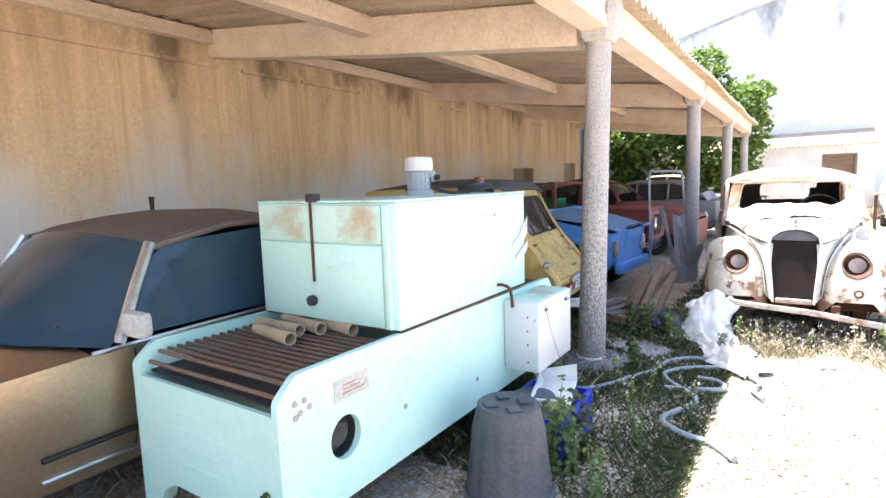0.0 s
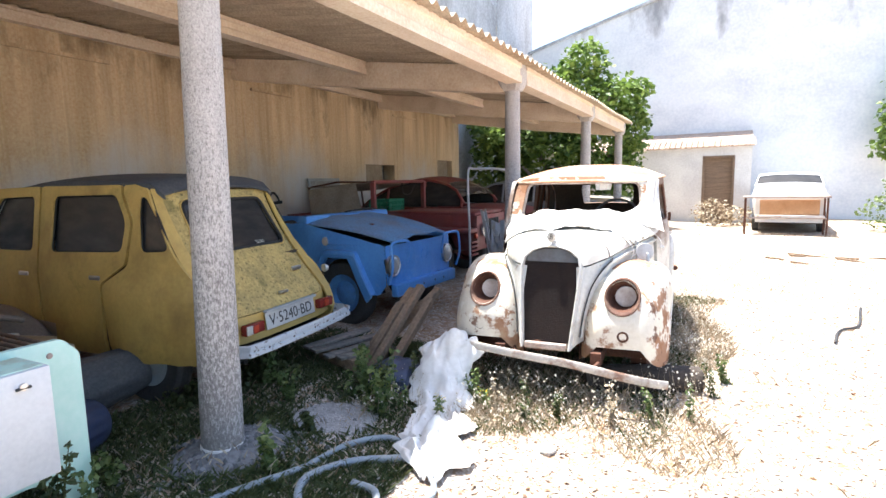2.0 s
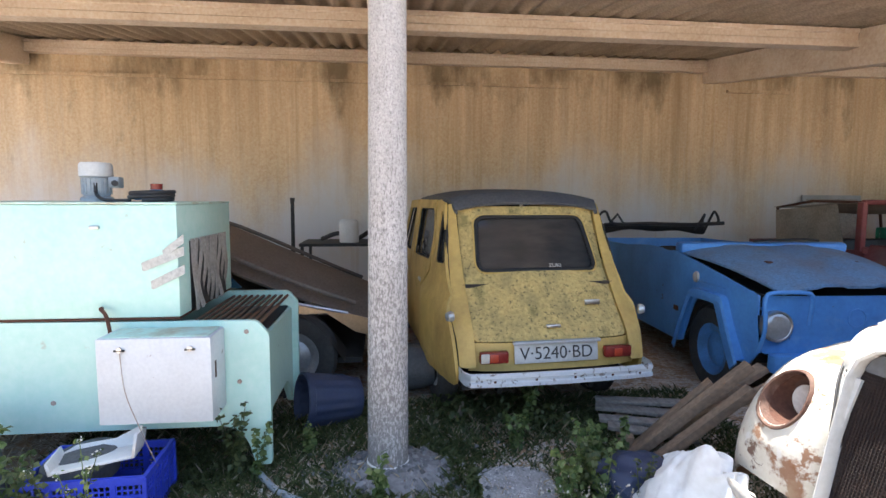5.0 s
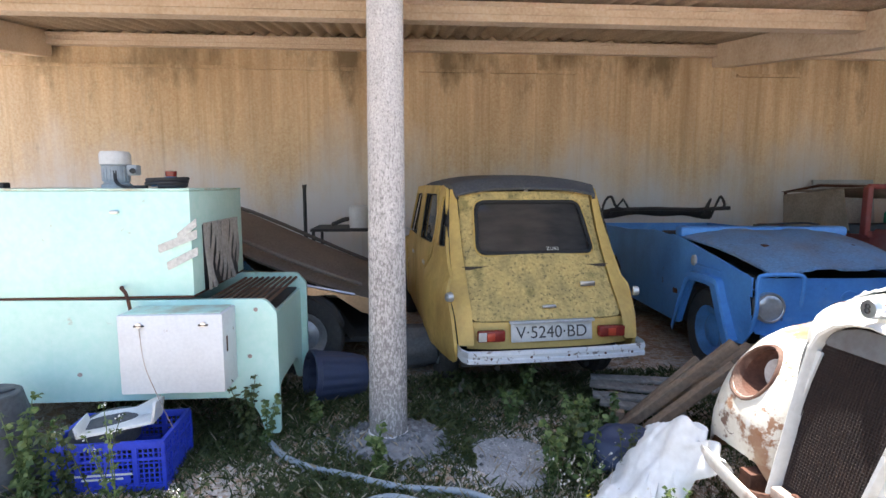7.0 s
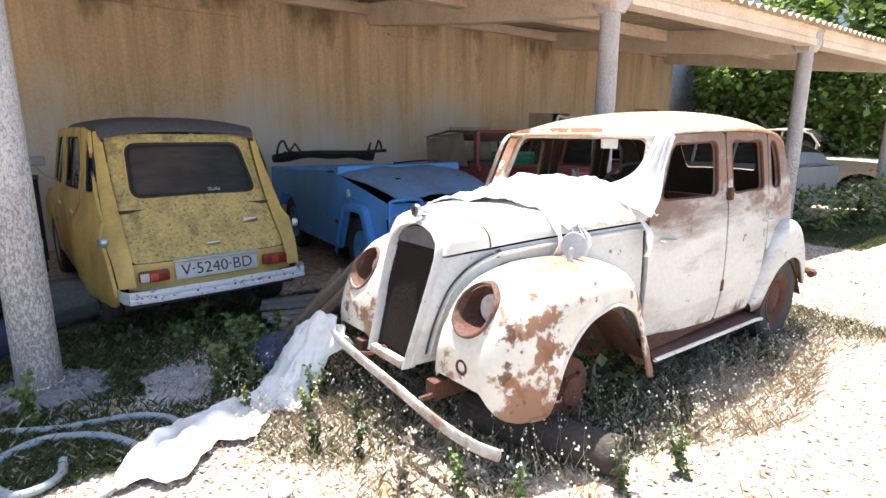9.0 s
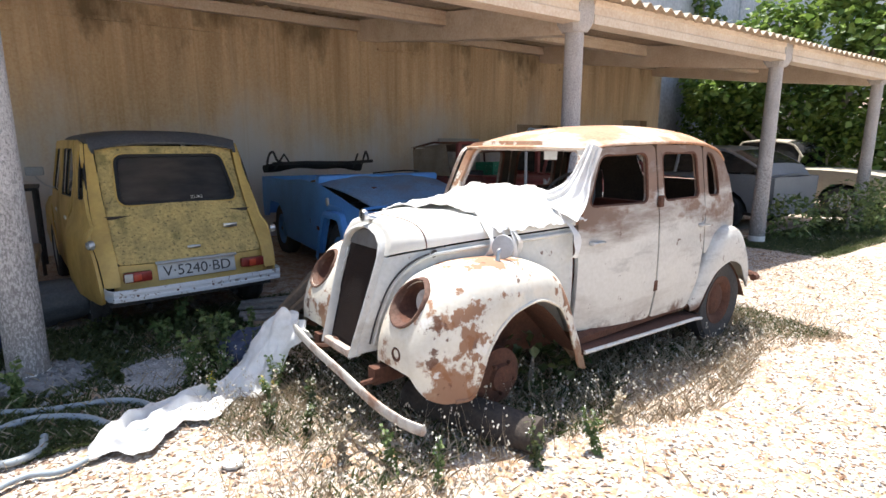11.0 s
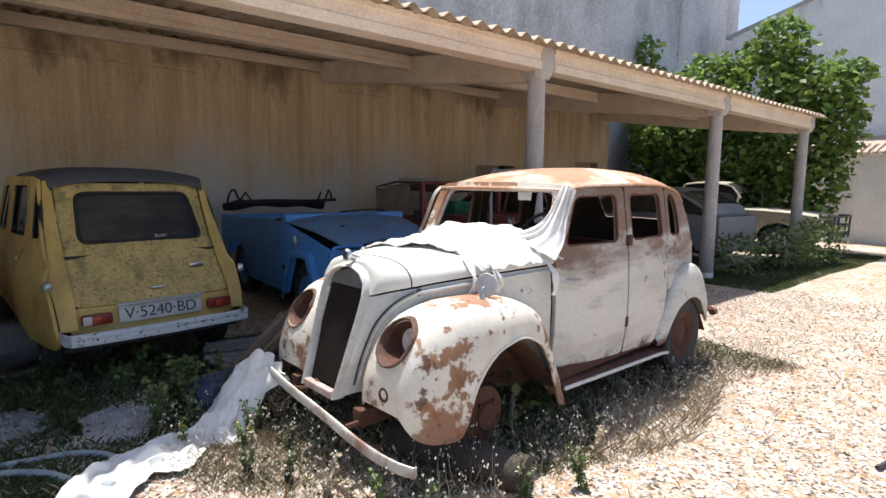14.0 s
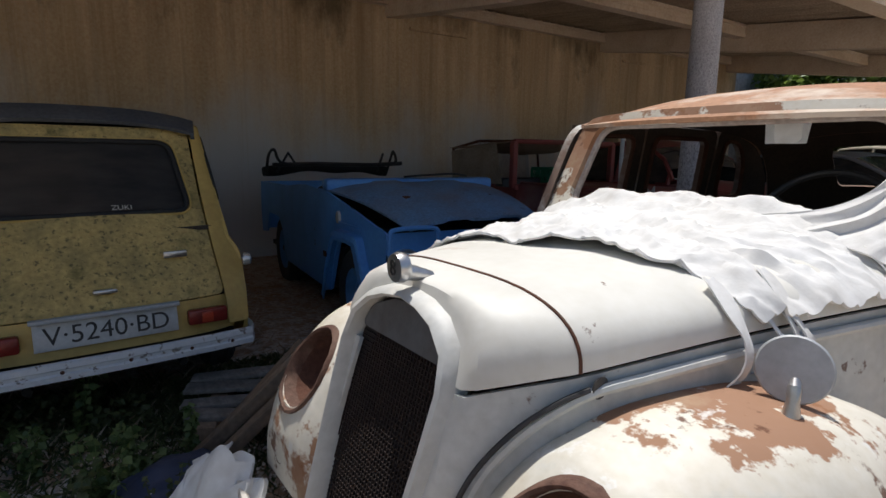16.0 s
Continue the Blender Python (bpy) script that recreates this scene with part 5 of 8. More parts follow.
vl = part("plug", lathe([(0.0, 0.0), (0.04, 0.0), (0.042, 0.02), (0.03, 0.03), (0.032, 0.055), (0.0, 0.056)], 20, pose(-1.66, 3.05, HZ + 0.02)), M_bluevalve, machine, "blue and red power plug on its cable")
part("plug_cap", lathe([(0.028, 0.056), (0.03, 0.085), (0.0, 0.088)], 18, pose(-1.66, 3.05, HZ + 0.02)), M_redlens, vl)
part("plug_body", tube([(-1.68, 2.99, HZ + 0.045), (-1.70, 2.93, HZ + 0.04)], 0.02, 10), M_bluevalve, vl)
pts = [(-1.66 + 0.10 * math.cos(a) - 0.002 * a, 3.02 + 0.10 * math.sin(a), HZ + 0.022 + 0.003 * a) for a in [0.35 * k for k in range(42)]]
part("cable", tube(pts, 0.011, 8), M_black, machine, "black cable lying in coils")
part("cable_tail", tube(spline([(-1.66, 2.92, HZ + 0.02), (-1.68, 2.80, HZ + 0.02), (-1.76, 2.72, HZ + 0.05), (-1.775, 2.71, HZ + 0.11)], 6), 0.009, 8), M_black, machine)
# control box
cb = part("control_box", box(FX + 0.004, -1.235, 2.925, 3.425, 0.385, 0.785, None, 0.006), M_greybox, machine, "pale grey control box with two twist catches")
part("lid_top", box(FX + 0.02, -1.25, 2.95, 3.41, 0.786, 0.79), M_mintrust, cb)
for y in (3.03, 3.335):
    ct = part("catch", lathe([(0.0, 0.0), (0.013, 0.0), (0.013, 0.012), (0.0, 0.013)], 14, pose(-1.235, y, 0.735, 0, 90, 0)), M_chrome, cb)
    part("catch_wing", box(-1.234, -1.222, y - 0.024, y + 0.024, 0.727, 0.737, None, 0.004), M_black, ct)
part("edge_rust", box(-1.30, -1.28, 3.426, 3.4275, 0.58, 0.66), M_rust, cb)
for z in (0.70, 0.62, 0.54, 0.44):
    part("rivet", lathe([(0.006, 0.0), (0.004, 0.003), (0.0, 0.0035)], 8, pose(-1.30, 2.9245, z, 90, 0, 0)), M_rust, cb)
part("conduit", tube(spline([(FX + 0.0, 2.86, 0.885), (FX + 0.03, 2.87, 0.885), (FX + 0.055, 2.90, 0.86), (FX + 0.06, 2.915, 0.80), (FX + 0.06, 2.92, 0.75)], 6), 0.009, 8), M_rust, machine)
part("stay_wire", tube(spline([(-1.23, 3.03, 0.72), (-1.2, 3.06, 0.55), (-1.18, 3.12, 0.40), (-1.16, 3.2, 0.22)], 5), 0.0022, 5), M_rustlight, machine)
for y, z in ((2.05, 0.50), (2.63, 0.42), (3.53, 0.755), (3.49, 0.50), (1.49, 0.73), (1.53, 0.73), (1.51, 0.69), (1.55, 0.70), (1.49, 0.68)):
    part("bolt", lathe([(0.012, 0.0), (0.010, 0.005), (0.0, 0.006)], 10, pose(FX + 0.0005, y, z, 0, 90, 0)), M_rustlight, machine)
lb = part("maker_label", box(FX + 0.001, FX + 0.003, 1.66, 1.84, 0.665, 0.745), M_tape, machine, "faded maker's label")
for k in range(3):
    part("label_line", box(FX + 0.003, FX + 0.004, 1.70, 1.70 + 0.11 - 0.02 * k, 0.685 + 0.016 * k, 0.691 + 0.016 * k), M_clay, lb)
# the motor stands a little further along the hood
for ob in [mt, *mt.children]:
    for v in ob.data.vertices:
        v.co.y += 0.09
# the infeed end is long: stretch everything ahead of the control box
for ob in machine.children_recursive:
    for v in ob.data.vertices:
        if v.co.y < 2.9:
            v.co.y = 2.9 - (2.9 - v.co.y) * 1.07
# loose clay tubes on the rollers
for x, y, a, l in ((-2.00, 1.55, 80, 0.30), (-2.08, 1.65, 87, 0.31), (-2.02, 1.74, 79, 0.33), (-1.87, 1.79, 80, 0.33)):
    m = pose(x, y, 0.815, 0, 0, a - 90) @ pose(0, 0, 0, 0, 90, 0)
    single("clay_tube", lathe([(0.018, -l / 2), (0.024, -l / 2), (0.030, l / 2), (0.024, l / 2), (0.018, -l / 2)], 16), M_claytube, "short tan tapered tube lying on the rollers", "tube", m, "tubes on the rollers")

# ---- yellow hatchback, local x across, y forward ----
dyane = thing("yellow_hatchback", "mossy yellow small hatchback with grey vinyl roof and dusty windows", "car", pose(-1.76, 5.055, 0, 0, 0, 95.3) @ Matrix.Diagonal((1.03, 1.03, 1.018, 1)))
D_w = [(0.0, 0.515), (0.15, 0.54), (0.4, 0.585), (0.8, 0.625), (1.2, 0.64), (2.4, 0.63), (2.8, 0.60)]
D_y = [(0.40, 0.055), (0.55, 0.10), (0.75, 0.265), (0.95, 0.415), (1.15, 0.535), (1.36, 0.635)]


def d_side(y, z):
    w = smooth_table(D_w, y) - 0.15 * max(0, z - 0.82)
    if z < 0.80 and y < 1.08:
        k = min(1, (1.08 - y) / 0.25) * min(1, (0.80 - z) / 0.06)
        w += 0.055 * k * (0.7 + 0.3 * math.sin((z - 0.2) * 5))
    return w - 0.03 * max(0, 0.4 - z) / 0.2


side_parts = {
    "rear_quarter": ([(0.10, 0.36), (0.16, 0.29), (0.98, 0.28), (1.03, 0.75), (0.80, 0.88), (0.76, 1.15), (0.86, 1.33), (0.86, 1.385), (0.66, 1.365), (0.56, 1.15), (0.44, 0.95), (0.30, 0.79), (0.14, 0.57), (0.09, 0.42)],
                     [(0.47, 0.975), (0.69, 0.965), (0.72, 1.20), (0.71, 1.31), (0.66, 1.305), (0.57, 1.18)], 0.03),
    "rear_door": ([(1.06, 0.29), (1.72, 0.29), (1.72, 1.385), (0.885, 1.385), (0.885, 1.33), (0.785, 1.15), (0.825, 0.89), (1.05, 0.76)],
                  [(0.86, 0.965), (1.60, 0.95), (1.58, 1.32), (0.93, 1.325), (0.83, 1.15)], 0.03),
    "front_door": ([(1.74, 0.29), (2.52, 0.30), (2.56, 0.93), (2.26, 1.375), (1.74, 1.385)],
                   [(1.80, 0.95), (2.47, 0.95), (2.22, 1.31), (1.80, 1.32)], 0.03)}
for side in (-1, 1):
    for name, (outline, hole, rad) in side_parts.items():
        h = rounded(hole, 0.05, 4)
        p = part(name, sheet(rounded(outline, rad), [h], lambda u, v: (side * d_side(u, v), u, v), 0.07), M_yellow, dyane, "ochre yellow door dulled by dust" if "door" in name else "dented yellow rear quarter")
        solid(p, 0.02, 1.0 if side < 0 else -1.0)
        part("pane", sheet(h, [], lambda u, v: (side * (d_side(u, v) - 0.012), u, v), 0.2), M_darkglass, p, "dusty side window")
        part("seal", tube([(side * (d_side(q[0], q[1]) + 0.001), q[0], q[1]) for q in h + h[:1]], 0.008, 6), M_rubber, p)
        if "door" in name:
            hy = 1.03 if name == "rear_door" else 1.82
            xx = side * (d_side(hy + 0.06, 0.80) + 0.012)
            part("door_handle", box(xx - 0.016, xx + 0.016, hy + 0.02, hy + 0.13, 0.785, 0.815, None, 0.008), M_chrome, p, "chrome door handle")
    # corner between side and tailgate
    rings = []
    for i in range(13):
        z = 0.42 + 0.94 * i / 12
        y = smooth_table(D_y, z)
        xs = d_side(y + 0.03, z)
        rings.append([(side * 0.485, y + 0.002, z), (side * (0.485 * 0.4 + xs * 0.6), y + 0.004, z), (side * xs * 0.99, y + 0.022, z)])
    solid(part("rear_pillar", loft(rings, closed=False), M_yellow, dyane), 0.012)
    wheel_t = tagged(new("wheel"), "dusty wheel with black tyre")
    wheel_t.parent = dyane
    wheel(wheel_t, side * 0.56, 0.72, 0.275, 0.285, 0.13, 0 if side > 0 else 180, M_motorgrey, None, 0.02)
    w2 = tagged(new("wheel"), "dusty wheel with black tyre")
    w2.parent = dyane
    wheel(w2, side * 0.58, 3.05, 0.275, 0.285, 0.13, 0 if side > 0 else 180, M_motorgrey, None, 0.02)
    # front wing
    rings = []
    for i in range(17):
        t = i / 16
        y = 2.5 + 1.12 * t
        top = 0.90 - 0.10 * t ** 2 - (0.25 * (t - 0.8) / 0.2 if t > 0.8 else 0)
        bot = 0.30 + 0.30 * max(0, math.sin(math.pi * min(1, max(0, (t - 0.18) / 0.62))))
        rings.append([(side * 0.44, y, top - 0.02), (side * 0.54, y, top), (side * 0.62, y, top - 0.04), (side * 0.655, y, top - 0.12), (side * 0.66, y, min(top - 0.13, (top + bot) / 2)), (side * 0.64, y, min(bot, top - 0.14))])
    solid(part("front_wing", loft(rings, closed=False), M_yellow, dyane), 0.01)
    mr = part("door_mirror", tube(spline([(side * 0.60, 2.40, 0.95), (side * 0.68, 2.42, 0.98), (side * 0.74, 2.42, 1.05), (side * 0.75, 2.42, 1.09)], 4), 0.007, 6), M_chrome, dyane, "small round-cornered door mirror")
    part("mirror_head", box(side * 0.75 - 0.07, side * 0.75 + 0.07, 2.405, 2.435, 1.07, 1.15, None, 0.013), M_motorgrey, mr)
hw = rounded([(-0.385, 0.935), (0.42, 0.935), (0.375, 1.275), (-0.36, 1.275)], 0.07, 6)


def d_back(u, v):
    rib = 0.010 if -0.10 < u < 0.12 and v < 0.93 else 0.0
    return (u, smooth_table(D_y, v) - 0.012 - rib + 0.04 * (abs(u) / 0.5) ** 3, v)


hatch = part("tailgate", sheet(rounded([(-0.483, 0.555), (0.483, 0.555), (0.475, 1.345), (-0.475, 1.345)], 0.03), [hw], d_back, 0.045), M_hatch, dyane, "tailgate speckled with black lichen")
solid(hatch, 0.02)
part("rear_window", sheet(hw, [], lambda u, v: (u, smooth_table(D_y, v) + 0.004 + 0.04 * (abs(u) / 0.5) ** 3, v), 0.1), M_darkglass, hatch, "dusty rear window")
part("window_seal", tube([Vector(d_back(q[0], q[1])) + Vector((0, -0.002, 0)) for q in hw + hw[:1]], 0.013, 8), M_rubber, hatch)
bright = [(q[0] * 1.045, 1.105 + (q[1] - 1.105) * 1.07) for q in hw]
part("window_trim", tube([Vector(d_back(q[0], q[1])) + Vector((0, -0.004, 0)) for q in bright + bright[:1]], 0.006, 6), M_yellow, hatch)
text(hatch, "ZUKI", 0.038, pose(0.12, 0.388, 0.965, 52, 0, 0), M_tape, 0.0006)
part("tailgate_handle", box(-0.045, 0.045, 0.10, 0.125, 0.625, 0.645, None, 0.008), M_chrome, hatch, "small chrome tailgate handle")
part("makers_badge", box(0.25, 0.35, 0.215, 0.232, 0.735, 0.765, None, 0.004), M_chrome, hatch)
# tail panel, plate, lamps, bumper
solid(part("tail_panel", sheet([(-0.52, 0.39), (0.52, 0.39), (0.50, 0.548), (-0.50, 0.548)], [], lambda u, v: (u, 0.055 + 0.25 * (v - 0.40) + 0.05 * (abs(u) / 0.5) ** 4, v), 0.08), M_yellow, dyane), 0.015)
pm = pose(0.0, 0.058, 0.487, 82, 0, 0)
plate = part("number_plate", box(-0.26, 0.26, -0.055, 0.055, 0, 0.006, pm, 0.0015), M_plate, dyane, "weathered number plate V-5240-BD")
text(plate, "V\u00b75240\u00b7BD", 0.105, pm @ pose(0, -0.002, 0.0065), M_black, 0.0008, width=0.98)
part("plate_lamp_bar", box(-0.27, 0.27, 0.035, 0.065, 0.548, 0.565, None, 0.004), M_motorgrey, dyane)
for side in (-1, 1):
    lamp = part("tail_lamp", box(side * 0.385 - 0.085, side * 0.385 + 0.085, 0.025, 0.075, 0.445, 0.515, None, 0.012), M_redlens, dyane, "rectangular red tail lamp")
    x0 = side * 0.385
    part("lens", box(x0 - 0.03, x0 + 0.02, 0.018, 0.03, 0.455, 0.503, None, 0.005), M_amberlens, lamp)
    if side < 0:
        part("reversing_lens", box(x0 - 0.082, x0 - 0.032, 0.019, 0.03, 0.452, 0.508, None, 0.005), M_clearlens, lamp)
    part("side_reflector", lathe([(0.0, 0.0), (0.03, 0.0), (0.034, 0.012), (0.026, 0.035), (0.0, 0.042)], 18, pose(side * 0.60, 0.19, 0.70, 0, 90 * side, -20 * side)), M_lampglass, dyane)
bpath = [(-0.58, 0.10), (-0.575, 0.0), (-0.55, -0.055), (-0.38, -0.075), (0, -0.085), (0.38, -0.075), (0.55, -0.055), (0.575, 0.0), (0.58, 0.10)]
bprof = [(0.0, 0.345), (0.014, 0.35), (0.016, 0.372), (0.006, 0.378), (0.006, 0.392), (0.016, 0.398), (0.014, 0.42), (0.0, 0.425), (-0.012, 0.385)]
part("rear_bumper", loft([[(x, y - a, z) for a, z in bprof] for x, y in bpath], True, True), M_greybump, dyane, "chipped pale grey rear bumper")
for k in (-0.42, -0.18, 0.05, 0.28, 0.45):
    part("bumper_stud", lathe([(0.008, 0), (0.0, 0.006)], 8, pose(k, -0.098, 0.385, 90, 0, 0)), M_rust, dyane)
# roof, screen, bonnet
rings = []
for i in range(19):
    t = i / 18
    y = 0.575 + 1.72 * t
    e = 1.385 + 0.035 * math.sin(math.pi * min(1, t * 1.15)) - 0.03 * max(0, t - 0.8) * 5
    rings.append([(0.53 * u * (1 if t > 0.1 else 0.94 + 0.6 * t), y, e + 0.05 * (1 - abs(u) ** 3) - (0.062 * (1.0 if abs(u) < 2 else 0) if t == 0 else 0) - (0.03 if abs(u) == 1 else 0)) for u in [-1, -1 + 1e-4] + [k / 8 for k in range(-7, 8)] + [1 - 1e-4, 1]])
solid(part("vinyl_roof", loft(rings, closed=False), M_vinyl, dyane, "grey vinyl roll-back roof"), 0.02)
part("windscreen", loft([[(-0.53, 2.55, 0.93), (0.53, 2.55, 0.93)], [(-0.47, 2.27, 1.38), (0.47, 2.27, 1.38)]], closed=False), M_darkglass, dyane, "dusty windscreen")
rings = [[(u * w, y, z + 0.05 * (1 - abs(u) ** 2.5)) for u in [k / 8 for k in range(-8, 9)]] for y, w, z in ((2.52, 0.57, 0.90), (2.8, 0.53, 0.87), (3.2, 0.47, 0.82), (3.55, 0.42, 0.75), (3.68, 0.40, 0.62), (3.70, 0.40, 0.35))]
solid(part("bonnet", loft(rings, closed=False), M_yellow, dyane), 0.01)
part("floor_pan", box(-0.55, 0.55, 0.12, 3.6, 0.27, 0.30), M_rubber, dyane)
part("parcel_shelf", box(-0.5, 0.5, 0.35, 0.75, 0.84, 0.86), M_inside, dyane)
for x in (-0.28, 0.28):
    part("front_seat", box(x - 0.2, x + 0.2, 1.55, 1.68, 0.45, 1.05, None, 0.04), M_inside, dyane)
part("rear_seat", box(-0.5, 0.5, 0.80, 0.95, 0.45, 0.95, None, 0.04), M_inside, dyane)
for x in (-0.3, 0.3):
    part("spring_arm", tube([(x, 0.2, 0.22), (x, 0.75, 0.26)], 0.02, 6), M_rubber, dyane)

def shorten(car, at, k):
    """Draws all that lies past y = at (short of it where k is negative) together by k; wheels move whole."""
    for ob in car.children:
        if ob.type == "EMPTY":
            ys = [v.co.y for c in ob.children for v in c.data.vertices]
            mid = (min(ys) + max(ys)) / 2
            if (mid - at) * (1 if k > 0 else -1) > 0:
                ob.matrix_local = pose(0, (at - mid) * (1 - abs(k)), 0)
            continue
        for me in [ob.data] + [c.data for c in ob.children]:
            for v in me.vertices:
                if (v.co.y - at) * (1 if k > 0 else -1) > 0:
                    v.co.y = at - (at - v.co.y) * abs(k)


shorten(dyane, 0.6, 0.88)

# ---- blue open utility car, local x across, y to the rear ----
kube = thing("blue_utility_car", "bright blue slab-sided open utility car with flaking paint and ajar bonnet", "car", pose(-1.64, 7.04, 0, 0, 0, 87))
def k_w(y):
    return smooth_table([(0.0, 0.60), (0.3, 0.625), (0.8, 0.66), (1.2, 0.69), (3.4, 0.70)], y)


def k_top(y):
    return lerp_table([(0.05, 0.80), (1.15, 0.99), (3.5, 1.0)], y)


arch = [(0.30, 0.30), (0.36, 0.56), (0.46, 0.665), (0.84, 0.67), (0.98, 0.52), (1.06, 0.30)]
for side in (-1, 1):
    out = [(0.03, 0.42), (0.12, 0.33), (0.29, 0.32)] + arch + [(1.12, 0.28), (2.35, 0.28), (2.45, 0.55), (2.6, 0.66), (3.0, 0.66), (3.15, 0.45), (3.4, 0.42), (3.42, 0.95), (2.2, 0.97), (1.85, 1.0), (1.15, 0.99), (0.5, 0.885), (0.04, 0.80)]
    panel = part("side_panel", sheet([Vector(p) for p in out], [], lambda u, v: (side * (k_w(u) + 0.012 * math.sin((v - 0.3) * 4.4) - (0.012 if (0.775 < v < 0.785) else 0)), u, v), 0.06), M_blue, kube, "blue side with pressed ribs")
    solid(panel, 0.015, 1.0 if side < 0 else -1.0)
    # wing flare over the wheel
    pts = [(0.17, 0.34), (0.30, 0.55), (0.39, 0.715), (0.42, 0.74), (0.60, 0.75), (0.84, 0.745), (0.88, 0.72), (1.00, 0.50), (1.10, 0.29)]
    rings = [[(side * (k_w(y) - 0.01), y, z + 0.01), (side * (k_w(y) + 0.075), y, z), (side * (k_w(y) + 0.085), y, z - 0.035)] for y, z in pts]
    solid(part("wing_flare", loft(rings, closed=False), M_blue, kube), 0.012)
    rings = [[(side * (k_w(y) + 0.08), y, z - 0.02), (side * (k_w(y) + 0.075), y + (0.09 if i < 4 else (-0.02 if i > 5 else 0)), z - 0.065 - (0.02 if i < 3 else 0))] for i, (y, z) in enumerate(pts)]
    solid(part("flare_skirt", loft(rings, closed=False), M_blue, kube), 0.012)
    # lamp and its guard
    lm = pose(side * 0.515, 0.005, 0.605, 90, 0, 0)
    lamp = part("headlamp", lathe([(0.10, -0.06), (0.104, 0.0), (0.102, 0.022), (0.09, 0.026), (0.086, 0.02)], 28, lm), M_chrome, kube, "round headlamp in a bright ring")
    part("lens", lathe([(0.088, 0.018), (0.07, 0.032), (0.04, 0.04), (0.0, 0.043)], 24, lm), M_lampglass, lamp)
    g = spline([(side * 0.655, -0.05, 0.45), (side * 0.655, -0.11, 0.60), (side * 0.65, -0.10, 0.79), (side * 0.61, -0.09, 0.835), (side * 0.38, -0.08, 0.835), (side * 0.335, -0.08, 0.79), (side * 0.33, -0.05, 0.62)], 5)
    part("lamp_guard", tube(g, 0.014, 8), M_blue, kube)
    ind = part("indicator", lathe([(0.0, 0.0), (0.055, 0.0), (0.058, 0.01), (0.045, 0.014)], 20, pose(side * (k_w(0.9) + 0.004), 0.86, 0.83, 0, 90 * side, 0)), M_blue, kube)
    part("indicator_lens", lathe([(0.045, 0.012), (0.04, 0.03), (0.0, 0.036)], 18, pose(side * (k_w(0.9) + 0.004), 0.86, 0.83, 0, 90 * side, 0)), M_clearlens, ind)
    for z0, z1, y0, y1 in ((0.80, 0.81, 0.35, 0.80), (0.74, 0.75, 1.22, 2.0), (0.56, 0.57, 1.25, 1.95), (0.42, 0.43, 1.25, 1.95)):
        part("pressed_rib", box(side * (k_w(1.5) + 0.012) - 0.006, side * (k_w(1.5) + 0.012) + 0.006, y0, y1, z0, z1, None, 0.003), M_blue, kube)
    part("door_gap", box(side * (k_w(1.2) + 0.011) - 0.003, side * (k_w(1.2) + 0.011) + 0.003, 1.175, 1.185, 0.33, 0.97), M_rubber, kube)
    part("door_hinge", box(side * (k_w(1.2) + 0.02) - 0.012, side * (k_w(1.2) + 0.02) + 0.012, 1.13, 1.20, 0.52, 0.56, None, 0.005), M_rust, kube)
    for yy in (0.66, 2.80):
        w = tagged(new("wheel"), "blue steel wheel with a black tyre")
        w.parent = kube
        wheel(w, side * 0.57, yy, 0.31, 0.325, 0.17, 0 if side > 0 else 180, M_bluewheel, None, 0.015)
    part("inner_arch", loft([[(side * 0.38, 0.25 + 0.85 * k / 10, 0.30 + 0.36 * math.sin(math.pi * k / 10)), (side * 0.66, 0.25 + 0.85 * k / 10, 0.30 + 0.36 * math.sin(math.pi * k / 10))] for k in range(11)], closed=False), M_rubber, kube)
solid(part("front_panel", sheet(rounded([(-0.595, 0.42), (0.595, 0.42), (0.595, 0.80), (-0.595, 0.80)], 0.03), [], lambda u, v: (u, 0.03 - 0.03 * (1 - abs(u) / 0.60) + 0.06 * (v - 0.6) - (0.012 if abs(abs(u) - 0.16) < 0.03 and v < 0.7 else 0), v), 0.05), M_blue, kube), 0.012)
part("front_emblem", tube([(0.06 * math.cos(a), -0.035, 0.66 + 0.06 * math.sin(a)) for a in [2 * math.pi * k / 24 for k in range(25)]], 0.005, 6), M_blue, kube)
part("front_bumper", box(-0.57, 0.57, -0.10, 0.0, 0.31, 0.43, None, 0.015), M_blue, kube, "blue box-section bumper, chipped")
for x in (-0.25, -0.1, 0.12, 0.3):
    part("bumper_hole", lathe([(0.012, 0), (0.0, 0.003)], 10, pose(x, -0.10, 0.37, 90, 0, 0)), M_black, kube)
# bonnet, ajar
rings = []
for i in range(13):
    t = i / 12
    y = -0.06 + 1.22 * t
    z = 0.875 + 0.175 * t + 0.03 * math.sin(math.pi * t)
    w = 0.50 + 0.19 * t
    rings.append([(w * u, y + 0.03 * abs(u) ** 3, z - 0.05 * abs(u) ** 4 + (0.012 if 0.2 < abs(u) < 0.55 else 0)) for u in [k / 12 for k in range(-12, 13)]])
solid(part("bonnet", loft(rings, closed=False), M_bluetop, kube, "dusty blue bonnet standing ajar"), 0.018)
part("luggage_well", box(-0.52, 0.52, 0.05, 1.1, 0.70, 0.79), M_rubber, kube)
part("scuttle", box(-0.70, 0.70, 1.14, 1.27, 0.985, 1.075, None, 0.03), M_blue, kube)
part("wiper_bar", tube(spline([(-0.1, 1.15, 1.085), (0.1, 1.10, 1.10), (0.3, 1.12, 1.105), (0.45, 1.15, 1.09)], 5), 0.009, 6), M_rubber, kube)
